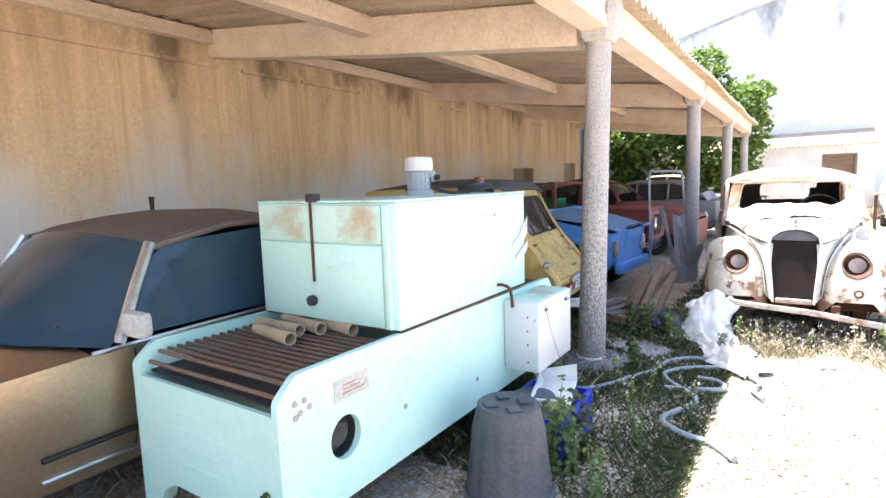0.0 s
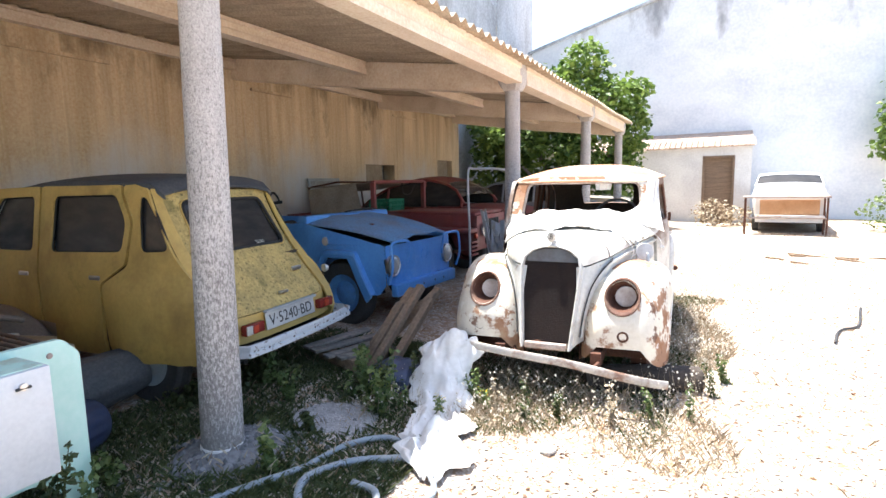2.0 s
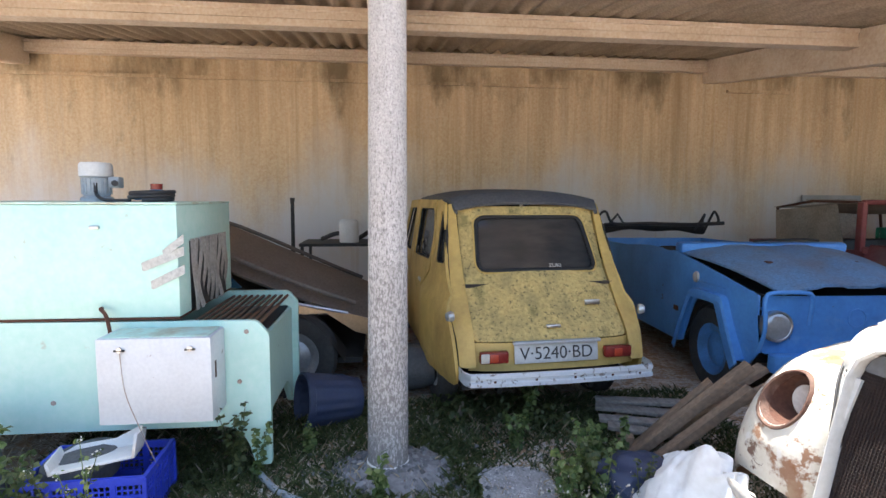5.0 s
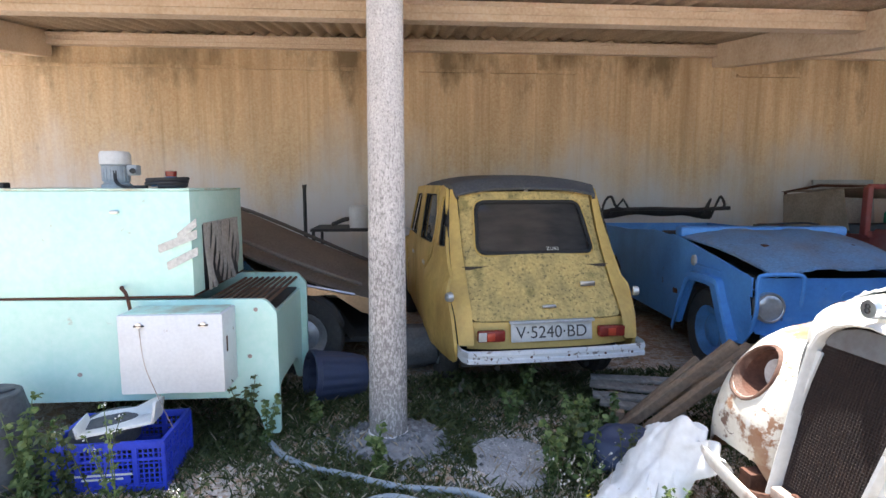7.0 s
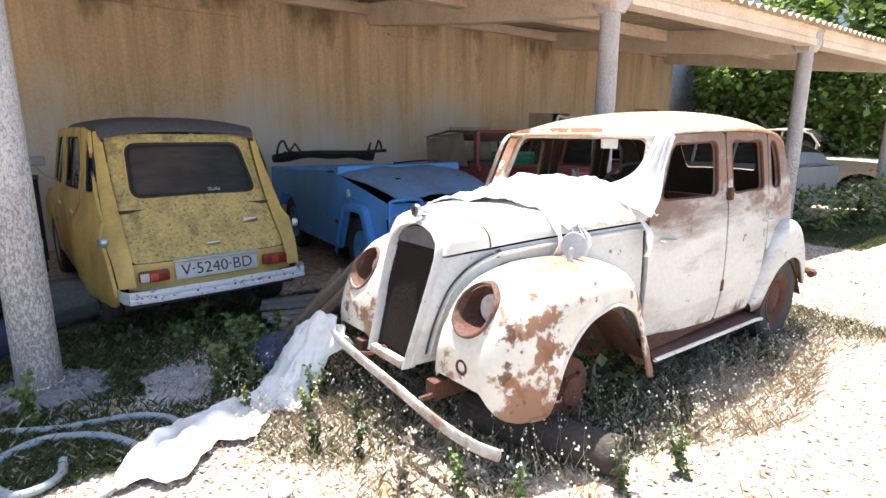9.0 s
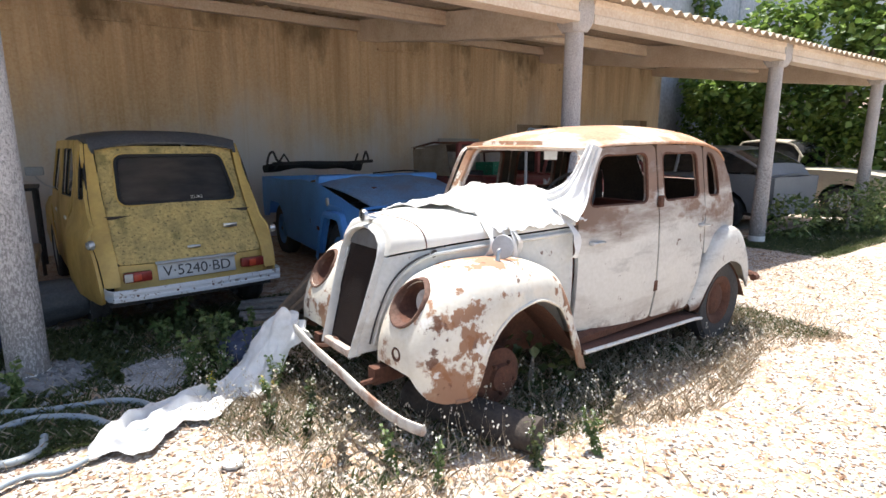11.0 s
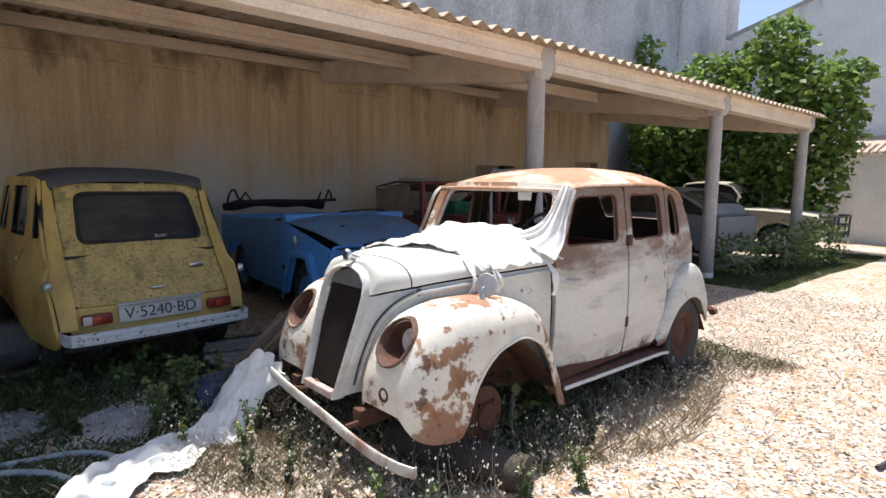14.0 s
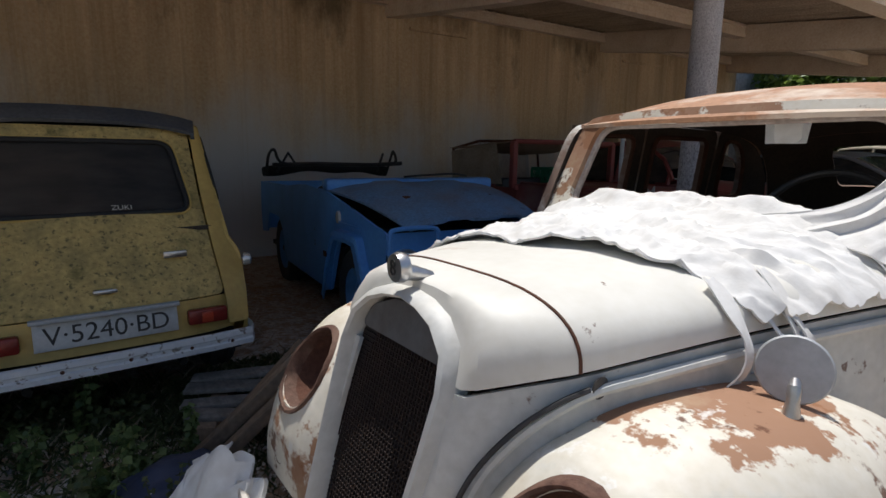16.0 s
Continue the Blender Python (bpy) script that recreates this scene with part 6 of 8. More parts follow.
for x in (-0.33, 0.30):
    part("bonnet_rest", box(x - 0.02, x + 0.02, 0.45, 0.52, 0.955, 0.985, None, 0.006), M_rust, kube)
part("dashboard", box(-0.66, 0.66, 1.27, 1.33, 0.75, 1.0), M_rubber, kube)
part("floor_pan", box(-0.62, 0.62, 1.1, 3.4, 0.28, 0.32), M_rubber, kube)
part("tail_panel", box(-0.68, 0.68, 3.38, 3.42, 0.45, 0.95), M_blue, kube)
for x in (-0.32, 0.32):
    part("seat", box(x - 0.22, x + 0.22, 1.85, 1.97, 0.45, 0.98, None, 0.04), M_inside, kube)
# folded hood frame
fr = part("hood_frame", tube([(-0.66, 2.55, 1.13), (-0.2, 2.62, 1.14), (0.35, 2.60, 1.13), (0.70, 2.55, 1.15)], 0.022, 8), M_black, kube, "folded black hood irons")
for side in (-1, 1):
    part("hood_bow", tube(spline([(side * 0.66, 2.9, 1.02), (side * 0.66, 2.75, 1.22), (side * 0.63, 2.62, 1.28), (side * 0.60, 2.50, 1.16), (side * 0.40, 2.55, 1.13)], 4), 0.015, 6), M_black, fr)
    part("hood_bow", tube([(side * 0.55, 2.9, 1.05), (side * 0.50, 2.6, 1.25), (side * 0.44, 2.55, 1.13)], 0.013, 6), M_black, fr)
part("folded_canvas", tube(spline([(-0.68, 2.95, 1.05), (-0.2, 3.0, 1.09), (0.3, 3.0, 1.08), (0.68, 2.95, 1.05)], 5), [0.05 + 0.012 * math.sin(k) for k in range(16)], 10), M_rubber, kube)

for ob in [fr, *fr.children] + [c for c in kube.children if c.name.startswith("folded_canvas")]:
    for v in ob.data.vertices:
        v.co.y += 0.42
        v.co.x = v.co.x * 1.03
shorten(kube, 1.14, -0.80)

# ---- bronze fastback, local x across (towards the yard), y to the rear ----
fast = thing("bronze_fastback_car", "dusty bronze fastback saloon, sky reflection coloured into its windows", "car", pose(-3.28, -0.55, 0, 0, 0, 0))
def f_w(y):
    return smooth_table([(0, 0.66), (0.4, 0.78), (1.2, 0.83), (2.6, 0.84), (3.6, 0.80), (4.5, 0.62)], y)


def f_belt(y):
    return smooth_table([(0, 0.62), (0.5, 0.72), (1.5, 0.80), (2.5, 0.82), (3.0, 0.80), (3.5, 0.755), (3.95, 0.68), (4.4, 0.56)], y)


def f_roof(y):
    return smooth_table([(1.40, 0.82), (1.64, 1.0), (1.88, 1.235), (2.1, 1.29), (2.5, 1.32), (2.9, 1.28), (3.3, 1.14), (3.7, 0.96), (4.2, 0.75), (4.55, 0.62)], y)


for side in (-1, 1):
    def fx(y, z):
        b = f_belt(y)
        return side * (f_w(y) - (0.30 * (z - b) if z > b else 0.35 * (b - z) ** 2))
    low = [(0.1, 0.40), (0.15, 0.26), (0.43, 0.25), (0.50, 0.48), (0.68, 0.58), (0.93, 0.58), (1.10, 0.48), (1.18, 0.25), (3.45, 0.25), (3.52, 0.50), (3.68, 0.60), (4.15, 0.60), (4.35, 0.45), (4.5, 0.40), (4.52, 0.52)]
    up = [(y, f_belt(y)) for y in (4.3, 3.9, 3.5, 3.0, 2.5, 2.0, 1.5, 1.0, 0.5, 0.12)]
    bodyside = part("body_side", sheet([Vector(p) for p in low + up], [], lambda u, v: (fx(u, v), u, v), 0.09), M_bronze, fast, "bronze metallic flank")
    solid(bodyside, 0.015, 1.0 if side < 0 else -1.0)
    part("door_seam", tube([(fx(1.72, z) + side * 0.001, 1.72, z) for z in (0.30, 0.5, 0.7, 0.79)], 0.004, 4), M_rubber, fast)
    part("rub_strip", tube([(fx(y, 0.42) + side * 0.008, y, 0.42) for y in (1.35, 1.8, 2.4, 3.0, 3.4)], 0.012, 6), M_rubber, fast)
    part("sill_strip", tube([(fx(y, 0.32) + side * 0.008, y, 0.32) for y in (1.35, 1.8, 2.4, 3.0, 3.4)], 0.010, 6), M_chrome, fast)
    part("belt_strip", tube([(fx(y, f_belt(y)) + side * 0.004, y, f_belt(y) + 0.005) for y in (1.55, 2.0, 2.5, 3.0, 3.5, 3.9, 4.3)], 0.011, 6), M_chrome, fast, "thin chrome belt strip")
    def gx(y, z):
        return fx(y, z) + side * 0.0
    for a, b in (((1.62, 0.83), (2.52, 1.22)), ((2.58, 0.84), (3.42, 1.22))):
        if a[0] < 2:
            g = [(1.72, 0.835), (2.52, 0.845), (2.52, 1.25), (1.96, 1.215), (1.86, 1.14)]
        else:
            g = [(2.58, 0.845), (3.6, 0.80), (3.35, 1.03), (2.95, 1.19), (2.58, 1.24)]
        part("side_window", sheet(rounded(g, 0.02), [], lambda u, v: (gx(u, v) - side * 0.012, u, v), 0.2), M_skyglass, fast, "dusty side window with sky reflection put into its blue colour")
    part("pillar_front", tube([(fx(1.66, 0.82), 1.66, 0.82), (fx(1.78, 1.04), 1.78, 1.04), (fx(1.89, 1.225), 1.89, 1.225)], 0.026, 8), M_chrome, fast)
    part("pillar_mid", tube([(fx(2.55, 0.83), 2.55, 0.83), (fx(2.55, 1.25), 2.55, 1.255)], 0.026, 8), M_rubber, fast)
    part("roof_rail", tube([(fx(y, f_roof(y) - 0.03), y, f_roof(y) - 0.03) for y in (1.88, 2.3, 2.6, 2.9, 3.2, 3.5, 3.8, 4.1, 4.35)], 0.018, 8), M_bronzetop, fast)
    m1 = part("door_mirror", tube([(fx(1.72, 0.86), 1.72, 0.85), (fx(1.72, 0.86) + side * 0.07, 1.70, 0.88)], 0.014, 8), M_black, fast, "pale square door mirror")
    part("mirror_shell", box(side * 0.87 - 0.02, side * 0.87 + 0.13, 1.66, 1.73, 0.855, 0.965, None, 0.025), M_tape, m1)
    for yy in (0.81, 3.92):
        w = tagged(new("wheel"), "wheel with dulled silver disc")
        w.parent = fast
        wheel(w, side * 0.71, yy, 0.30, 0.31, 0.17, 0 if side > 0 else 180, M_whitehub, None, 0.02)
        part("inner_arch", loft([[(side * 0.5, yy - 0.36 + 0.72 * k / 8, 0.28 + 0.34 * math.sin(math.pi * k / 8)), (side * 0.80, yy - 0.36 + 0.72 * k / 8, 0.28 + 0.34 * math.sin(math.pi * k / 8))] for k in range(9)], closed=False), M_rubber, fast)
rings = [[(u * (f_w(y) - 0.02), y, f_belt(y) + (0.10 if y < 1.5 else 0.05) * (1 - abs(u) ** 2.2) * min(1, y / 0.4)) for u in [k / 10 for k in range(-10, 11)]] for y in (0.05, 0.12, 0.3, 0.6, 0.9, 1.2, 1.55)]
solid(part("bonnet", loft(rings, closed=False), M_bronze, fast), 0.01)
def roof_row(y):
    w = f_w(y) - 0.30 * (f_roof(y) - f_belt(y)) + 0.01
    drop = 0.11 * max(0.0, min(1.0, (y - 2.5) / 0.7))
    bow = 0.22 * max(0, min(1, (1.95 - y) / 0.5))
    return [(u * w, y - bow * (1 - u * u) + bow * 0.9 * u * u, f_roof(y) - 0.02 - drop + (0.055 + drop) * (1 - abs(u) ** 2.4)) for u in [k / 10 for k in range(-10, 11)]]
solid(part("roof_panel", loft([roof_row(y) for y in (1.88, 2.0, 2.2, 2.4, 2.7, 3.0, 3.2, 3.4, 3.6, 3.8, 4.0, 4.2, 4.4, 4.52)], closed=False), M_bronzetop, fast, "dust-covered fastback roof"), 0.02)
part("windscreen", loft([roof_row(y) for y in (1.42, 1.5, 1.6, 1.7, 1.8, 1.89)], closed=False), M_skyglass, fast, "dusty windscreen")
part("wiper", tube([(0.0, 1.42, 0.885), (0.35, 1.46, 0.90), (0.62, 1.52, 0.90)], 0.008, 6), M_black, fast)
part("nose", loft([[(u * (f_w(0.05) - 0.02), 0.06 - 0.08 * (1 - abs(u) ** 2), z) for u in [k / 6 for k in range(-6, 7)]] for z in (0.25, 0.45, 0.62)], closed=False), M_bronze, fast)
part("tail", loft([[(u * 0.62, 4.52 + 0.03 * (1 - abs(u)), z) for u in [k / 6 for k in range(-6, 7)]] for z in (0.30, 0.45, 0.60)], closed=False), M_bronze, fast)
part("rear_bumper", box(-0.66, 0.66, 4.5, 4.60, 0.36, 0.46, None, 0.02), M_chrome, fast)
part("floor_pan", box(-0.72, 0.72, 0.2, 4.4, 0.24, 0.28), M_rubber, fast)
part("dash", box(-0.7, 0.7, 1.45, 1.75, 0.62, 0.80, None, 0.04), M_inside, fast)
part("seats", box(-0.65, 0.65, 2.45, 2.62, 0.4, 0.95, None, 0.05), M_inside, fast)

# ---- vehicles further back ----
def plain_car(name, label, m, width, belt, roof, paint, roof_paint, glass_mat, wheels, r=0.30, sill=0.26, category="car", screens=(0.35, 0.65), tumble=0.28, low=0.30):
    """A closed car: belt and roof are (y, z) tables from nose (y = 0) to tail; width is a (y, half width) table."""
    car = thing(name, label, category, m)
    y0, y1 = belt[0][0], belt[-1][0]
    bz = lambda y: smooth_table(belt, y)
    rz = lambda y: smooth_table(roof, y)
    wd = lambda y: smooth_table(width, y)
    n = 26
    ys = [y0 + (y1 - y0) * i / n for i in range(n + 1)]
    for side in (-1, 1):
        out = [(y1, low + 0.1), (y1, bz(y1))] + [(y, bz(y)) for y in ys[::-1][1:-1]] + [(y0, bz(y0)), (y0, low + 0.1), (y0 + 0.06, sill)]
        for wy in wheels:
            out += [(wy + (r + 0.07) * math.cos(a), max(sill, r + (r + 0.07) * math.sin(a))) for a in [math.pi * (1 - k / 8) for k in range(9)]]
        out += [(y1 - 0.06, sill)]
        f = lambda y, z: (side * (wd(y) - (tumble * (z - bz(y)) if z > bz(y) else 0.25 * (bz(y) - z) ** 2)), y, z)
        p = part("body_side", sheet([Vector(q) for q in out], [], f, 0.10), paint, car)
        solid(p, 0.012, 1.0 if side < 0 else -1.0)
        top = [y for y in ys if rz(y) > bz(y) + 0.12]
        a, b = top[0], top[-1]
        k = 3
        for i in range(k - 1 if b - a < 1.7 else k):
            kk = k - 1 if b - a < 1.7 else k
            g0, g1 = a + (b - a) * i / kk + 0.03, a + (b - a) * (i + 1) / kk - 0.03
            seg = [g0 + (g1 - g0) * j / 6 for j in range(7)]
            poly = [(y, bz(y) + 0.02) for y in seg] + [(y, max(bz(y) + 0.05, rz(y) - 0.055)) for y in seg[::-1]]
            part("side_window", sheet([Vector(q) for q in poly], [], lambda y, z: tuple(Vector(f(y, z)) - Vector((side * 0.012, 0, 0))), 0.2), glass_mat, car, "dusty side window")
            part("pillar", tube([f(g0 - 0.03, bz(g0)), f(g0 - 0.03, max(bz(g0), rz(g0 - 0.03) - 0.03))], 0.025, 6), paint, car)
        part("roof_rail", tube([f(y, max(bz(y), rz(y) - 0.03)) for y in [a - 0.05 + (b - a + 0.1) * j / 14 for j in range(15)]], 0.024, 6), paint, car)
        for wy in wheels:
            w = tagged(new("wheel"), "wheel with a dark tyre")
            w.parent = car
            wheel(w, side * (wd(wy) - 0.09), wy, r - 0.012, r, 0.16, 0 if side > 0 else 180, M_whitehub, None, 0.012)
            part("inner_arch", loft([[(side * (wd(wy) - 0.35), wy - r * 1.15 + 2.3 * r * k / 8, r + r * 1.05 * math.sin(math.pi * k / 8)), (side * (wd(wy) - 0.02), wy - r * 1.15 + 2.3 * r * k / 8, r + r * 1.05 * math.sin(math.pi * k / 8))] for k in range(9)], closed=False), M_rubber, car)
    def row(y, z0, dz):
        w = wd(y) - tumble * max(0, z0 - bz(y)) + 0.008
        return [(u * w, y, z0 - 0.01 + dz * (1 - abs(u) ** 2.4)) for u in [k / 8 for k in range(-8, 9)]]
    solid(part("bonnet", loft([row(y, bz(y), 0.05) for y in [y0 + 0.01 + (a - y0) * j / 8 for j in range(9)]], closed=False), paint, car), 0.01)
    tail = [y for y in ys if y >= b - 1e-6]
    if len(tail) > 1:
        solid(part("boot_lid", loft([row(y, max(bz(y), rz(y) if y == b else bz(y)), 0.04) for y in tail], closed=False), roof_paint, car), 0.01)
    zmax = max(z for _, z in roof)
    high = [y for y in ys if rz(y) > zmax - 0.10]
    solid(part("roof_panel", loft([row(y, rz(y), 0.045) for y in high], closed=False), roof_paint, car), 0.015)
    part("windscreen", loft([row(y, rz(y), 0.04) for y in [a + (high[0] - a) * j / 5 for j in range(6)]], closed=False), glass_mat, car, "dusty windscreen")
    part("rear_window", loft([row(y, rz(y), 0.04) for y in [high[-1] + (b - high[-1]) * j / 5 for j in range(6)]], closed=False), glass_mat, car, "dusty rear window")
    for y, nm in ((y0 + 0.005, "front_panel"), (y1 - 0.005, "tail_panel")):
        part(nm, loft([[(u * (wd(y) - 0.01), y, z) for u in (-1, -0.5, 0, 0.5, 1)] for z in (sill, low + 0.15, bz(y))], closed=False), paint, car)
    part("floor_pan", box(-wd((y0 + y1) / 2) + 0.1, wd((y0 + y1) / 2) - 0.1, y0 + 0.1, y1 - 0.1, sill - 0.02, sill + 0.02), M_rubber, car)
    part("seat_row", box(-0.55, 0.55, (a + b) / 2, (a + b) / 2 + 0.14, 0.4, 0.98, None, 0.04), M_inside, car)
    return car


# red round-backed car, nose to the yard
beetle = plain_car("red_round_car", "dusty dull red round-backed small car", pose(-1.60, 11.15, 0, 0, 0, 88), [(0, 0.50), (0.5, 0.66), (1.2, 0.72), (3.0, 0.70), (4.0, 0.50)],
                   [(0, 0.66), (0.25, 0.82), (0.8, 0.93), (1.3, 0.95), (2.6, 0.95), (3.4, 0.85), (4.0, 0.60)],
                   [(0, 0.66), (1.25, 0.94), (1.45, 1.22), (1.75, 1.38), (2.2, 1.45), (2.7, 1.38), (3.2, 1.18), (3.6, 0.94), (4.0, 0.62)], M_redcar, M_redcar, M_darkglass, (0.75, 3.15), 0.32)
for side in (-1, 1):
    rr = wing_rings(side, ([(0.05, 0.55), (0.2, 0.72), (0.5, 0.80), (0.9, 0.76), (1.3, 0.5), (1.5, 0.32)], [(0.05, 0.4), (0.3, 0.35), (0.5, 0.62), (1.0, 0.62), (1.2, 0.34), (1.5, 0.28)], [(0.05, 0.74), (0.5, 0.80), (1.5, 0.74)], [(0.05, 0.5), (1.5, 0.66)], [(0.05, 0.4), (1.5, 0.3)]), 0.05, 1.5, 18)
    solid(part("front_wing", loft(rr, closed=False), M_redcar, beetle), 0.01)
    lampb = part("headlamp", lathe([(0.09, -0.05), (0.095, 0.02), (0.08, 0.035), (0.0, 0.045)], 20, pose(side * 0.62, 0.06, 0.66, 80, 0, 0)), M_lampglass, beetle)
# silver hatchback, tail to the yard
plain_car("silver_hatchback", "silver grey hatchback under dust", pose(-5.4, 14.35, 0, 0, 0, -92), [(0, 0.70), (0.5, 0.78), (3.2, 0.80), (3.75, 0.72)],
          [(0, 0.66), (1.0, 0.84), (3.2, 0.92), (3.75, 0.88)], [(0, 0.6), (0.95, 0.84), (1.5, 1.22), (1.9, 1.35), (2.8, 1.34), (3.3, 1.16), (3.65, 0.92), (3.75, 0.8)], M_greycar, M_greycar, M_darkglass, (0.7, 3.0), 0.29)

# beige off-roader with a bull bar, nose to the yard
truck = plain_car("beige_off_roader", "beige off-road wagon with black bull bar", pose(-1.15, 17.4, 0, 0, 0, 91) @ Matrix.Diagonal((0.92, 0.95, 0.84, 1)), [(0, 0.76), (0.5, 0.82), (4.2, 0.82)],
                  [(0, 0.95), (0.3, 1.02), (1.4, 1.08), (4.2, 1.08)], [(0, 0.9), (1.35, 1.08), (1.6, 1.45), (1.85, 1.72), (2.4, 1.78), (2.9, 1.74), (3.05, 1.35), (3.15, 1.09), (4.2, 1.07)], M_truck, M_truck, M_darkglass, (0.75, 3.3), 0.36, 0.42, "car", low=0.42)
for z in (0.55, 0.75, 0.98):
    part("bull_bar", tube(spline([(-0.72, 0.0, z), (-0.66, -0.22, z), (0, -0.27, z), (0.66, -0.22, z), (0.72, 0.0, z)], 4), 0.024, 8), M_black, truck, "black tubular bull bar")
for x in (-0.62, -0.3, 0.3, 0.62):
    part("bull_bar_post", tube([(x, -0.23, 0.45), (x, -0.24, 1.0)], 0.022, 8), M_black, truck)
part("grille", box(-0.42, 0.42, -0.03, 0.0, 0.66, 0.88, None, 0.01), M_black, truck)
for x in (-0.56, 0.56):
    part("headlamp", lathe([(0.11, 0.0), (0.11, 0.03), (0.0, 0.045)], 20, pose(x, 0.0, 0.76, 90, 0, 0)), M_lampglass, truck)
part("front_bumper", box(-0.78, 0.78, -0.14, 0.0, 0.46, 0.60, None, 0.02), M_chrome, truck)

# pale car seen far off in the sun, with a rusted boot
pale = plain_car("pale_old_car", "sun-bleached pale old car with a rusted boot", pose(2.65, 21.3, 0, 0, 0, 176), [(0, 0.66), (0.6, 0.78), (3.4, 0.78), (4.0, 0.70)],
                 [(0, 0.72), (1.2, 0.90), (2.8, 0.92), (3.4, 0.90), (4.0, 0.84)], [(0, 0.7), (1.2, 0.90), (1.6, 1.28), (2.0, 1.42), (2.5, 1.40), (2.95, 1.15), (3.15, 0.92), (4.0, 0.8)], M_palecar, M_palecar, M_darkglass, (0.75, 3.2), 0.3)
part("rusted_panel", box(-0.60, 0.60, 4.0, 4.02, 0.42, 0.80, None, 0.008), M_rustboot, pale, "orange rusted tail panel")
part("tail_bumper", box(-0.7, 0.7, 4.02, 4.10, 0.36, 0.44, None, 0.015), M_whitemetal, pale)
rack = thing("metal_rack", "rusty metal table frame standing by the pale car", "table", pose(2.15, 17.0, 0))
part("shelf_top", box(-0.75, 0.95, -0.25, 0.25, 0.86, 0.90), M_rustlight, rack)
for x in (-0.7, 0.9):
    for y in (-0.2, 0.2):
        part("leg", tube([(x, y, 0.0), (x, y, 0.87)], 0.022, 6), M_rust, rack)
part("side_rail", tube([(-0.7, -0.2, 0.4), (0.9, -0.2, 0.4)], 0.018, 6), M_rustlight, rack)

# ---- red open jeep with torn canvas ----
jeep = thing("red_open_jeep", "derelict red open jeep with torn tan canvas top", "car", pose(-2.02, 9.42, 0, 0, 0, 90))
for side in (-1, 1):
    solid(part("side_panel", sheet([(0.05, 0.45), (0.35, 0.45), (0.45, 0.66), (1.0, 0.68), (1.15, 0.40), (2.1, 0.40), (2.2, 0.62), (2.75, 0.62), (2.9, 0.42), (3.2, 0.42), (3.2, 0.92), (1.5, 0.92), (1.45, 0.98), (0.05, 0.92)], [], lambda u, v: (side * (0.50 if u < 1.45 else 0.70), u, v), 0.2), M_redcar, jeep), 0.015)
    part("wing", box(side * 0.62 - 0.14, side * 0.62 + 0.14, 0.02, 1.15, 0.70, 0.76, None, 0.02), M_redcar, jeep)
    for yy in (0.7, 2.5):
        w = tagged(new("wheel"), "wheel with a dark tyre")
        w.parent = jeep
        wheel(w, side * 0.62, yy, 0.33, 0.345, 0.17, 0 if side > 0 else 180, M_redcar, None, 0.015)
    part("screen_post", box(side * 0.735 - 0.03, side * 0.735 + 0.03, 1.50, 1.57, 0.92, 1.40, None, 0.012), M_redcar, jeep, "red windscreen post")
    part("hood_rail", tube([(side * 0.72, 1.53, 1.40), (side * 0.70, 2.2, 1.41), (side * 0.68, 2.76, 1.33)], 0.016, 6), M_rust, jeep)
    part("hood_stick", tube([(side * 0.68, 2.70, 0.92), (side * 0.68, 2.76, 1.33)], 0.016, 6), M_rust, jeep)
    part("headlamp", lathe([(0.09, 0.0), (0.095, 0.03), (0.0, 0.045)], 18, pose(side * 0.34, 0.0, 0.72, 90, 0, 0)), M_lampglass, jeep)
    part("turn_lamp", lathe([(0.035, 0.0), (0.035, 0.03), (0.0, 0.035)], 14, pose(side * 0.60, 0.015, 0.66, 90, 0, 0)), M_amberlens, jeep)
part("front_panel", box(-0.52, 0.52, 0.02, 0.05, 0.45, 0.92, None, 0.01), M_redcar, jeep)
for k in range(8):
    part("grille_slot", box(-0.24 + k * 0.065, -0.21 + k * 0.065, 0.005, 0.02, 0.52, 0.86), M_black, jeep)
for k in range(4):
    part("front_louvre", box(-0.74, -0.52, 0.0, 0.03, 0.40 + k * 0.055, 0.425 + k * 0.055, None, 0.005), M_redcar, jeep)
part("bonnet", box(-0.51, 0.51, 0.05, 1.46, 0.92, 0.965, None, 0.02), M_redcar, jeep)
part("header_bar", tube([(-0.735, 1.53, 1.40), (0.735, 1.53, 1.40)], 0.026, 8), M_redcar, jeep)
part("screen_sill", box(-0.74, 0.74, 1.49, 1.56, 0.90, 0.96, None, 0.01), M_redcar, jeep)
part("floor_pan", box(-0.66, 0.66, 0.3, 3.15, 0.42, 0.46), M_rust, jeep)
part("tail_panel", box(-0.7, 0.7, 3.18, 3.21, 0.45, 0.92), M_redcar, jeep)
solid(part("torn_canvas", loft([[(-0.74 + 1.48 * k / 14, 1.55 + 1.2 * i / 10, 1.40 - 0.06 * i / 10 - 0.10 * math.sin(math.pi * k / 14) * math.sin(math.pi * i / 10) + 0.02 * noise.noise(Vector((k * 0.4, i * 0.5, 0)))) for k in range(15)] for i in range(11)], closed=False), M_canvas, jeep, "sagging tan canvas"), 0.006)
solid(part("side_curtain", sheet([(1.75, 0.95), (2.70, 0.93), (2.74, 1.30), (1.85, 1.38)], [], lambda u, v: (-0.71 + 0.02 * math.sin(u * 9), u, v), 0.12), M_canvas, jeep), 0.005)
part("spare_seat", box(-0.5, 0.5, 2.0, 2.16, 0.46, 1.0, None, 0.05), M_black, jeep)
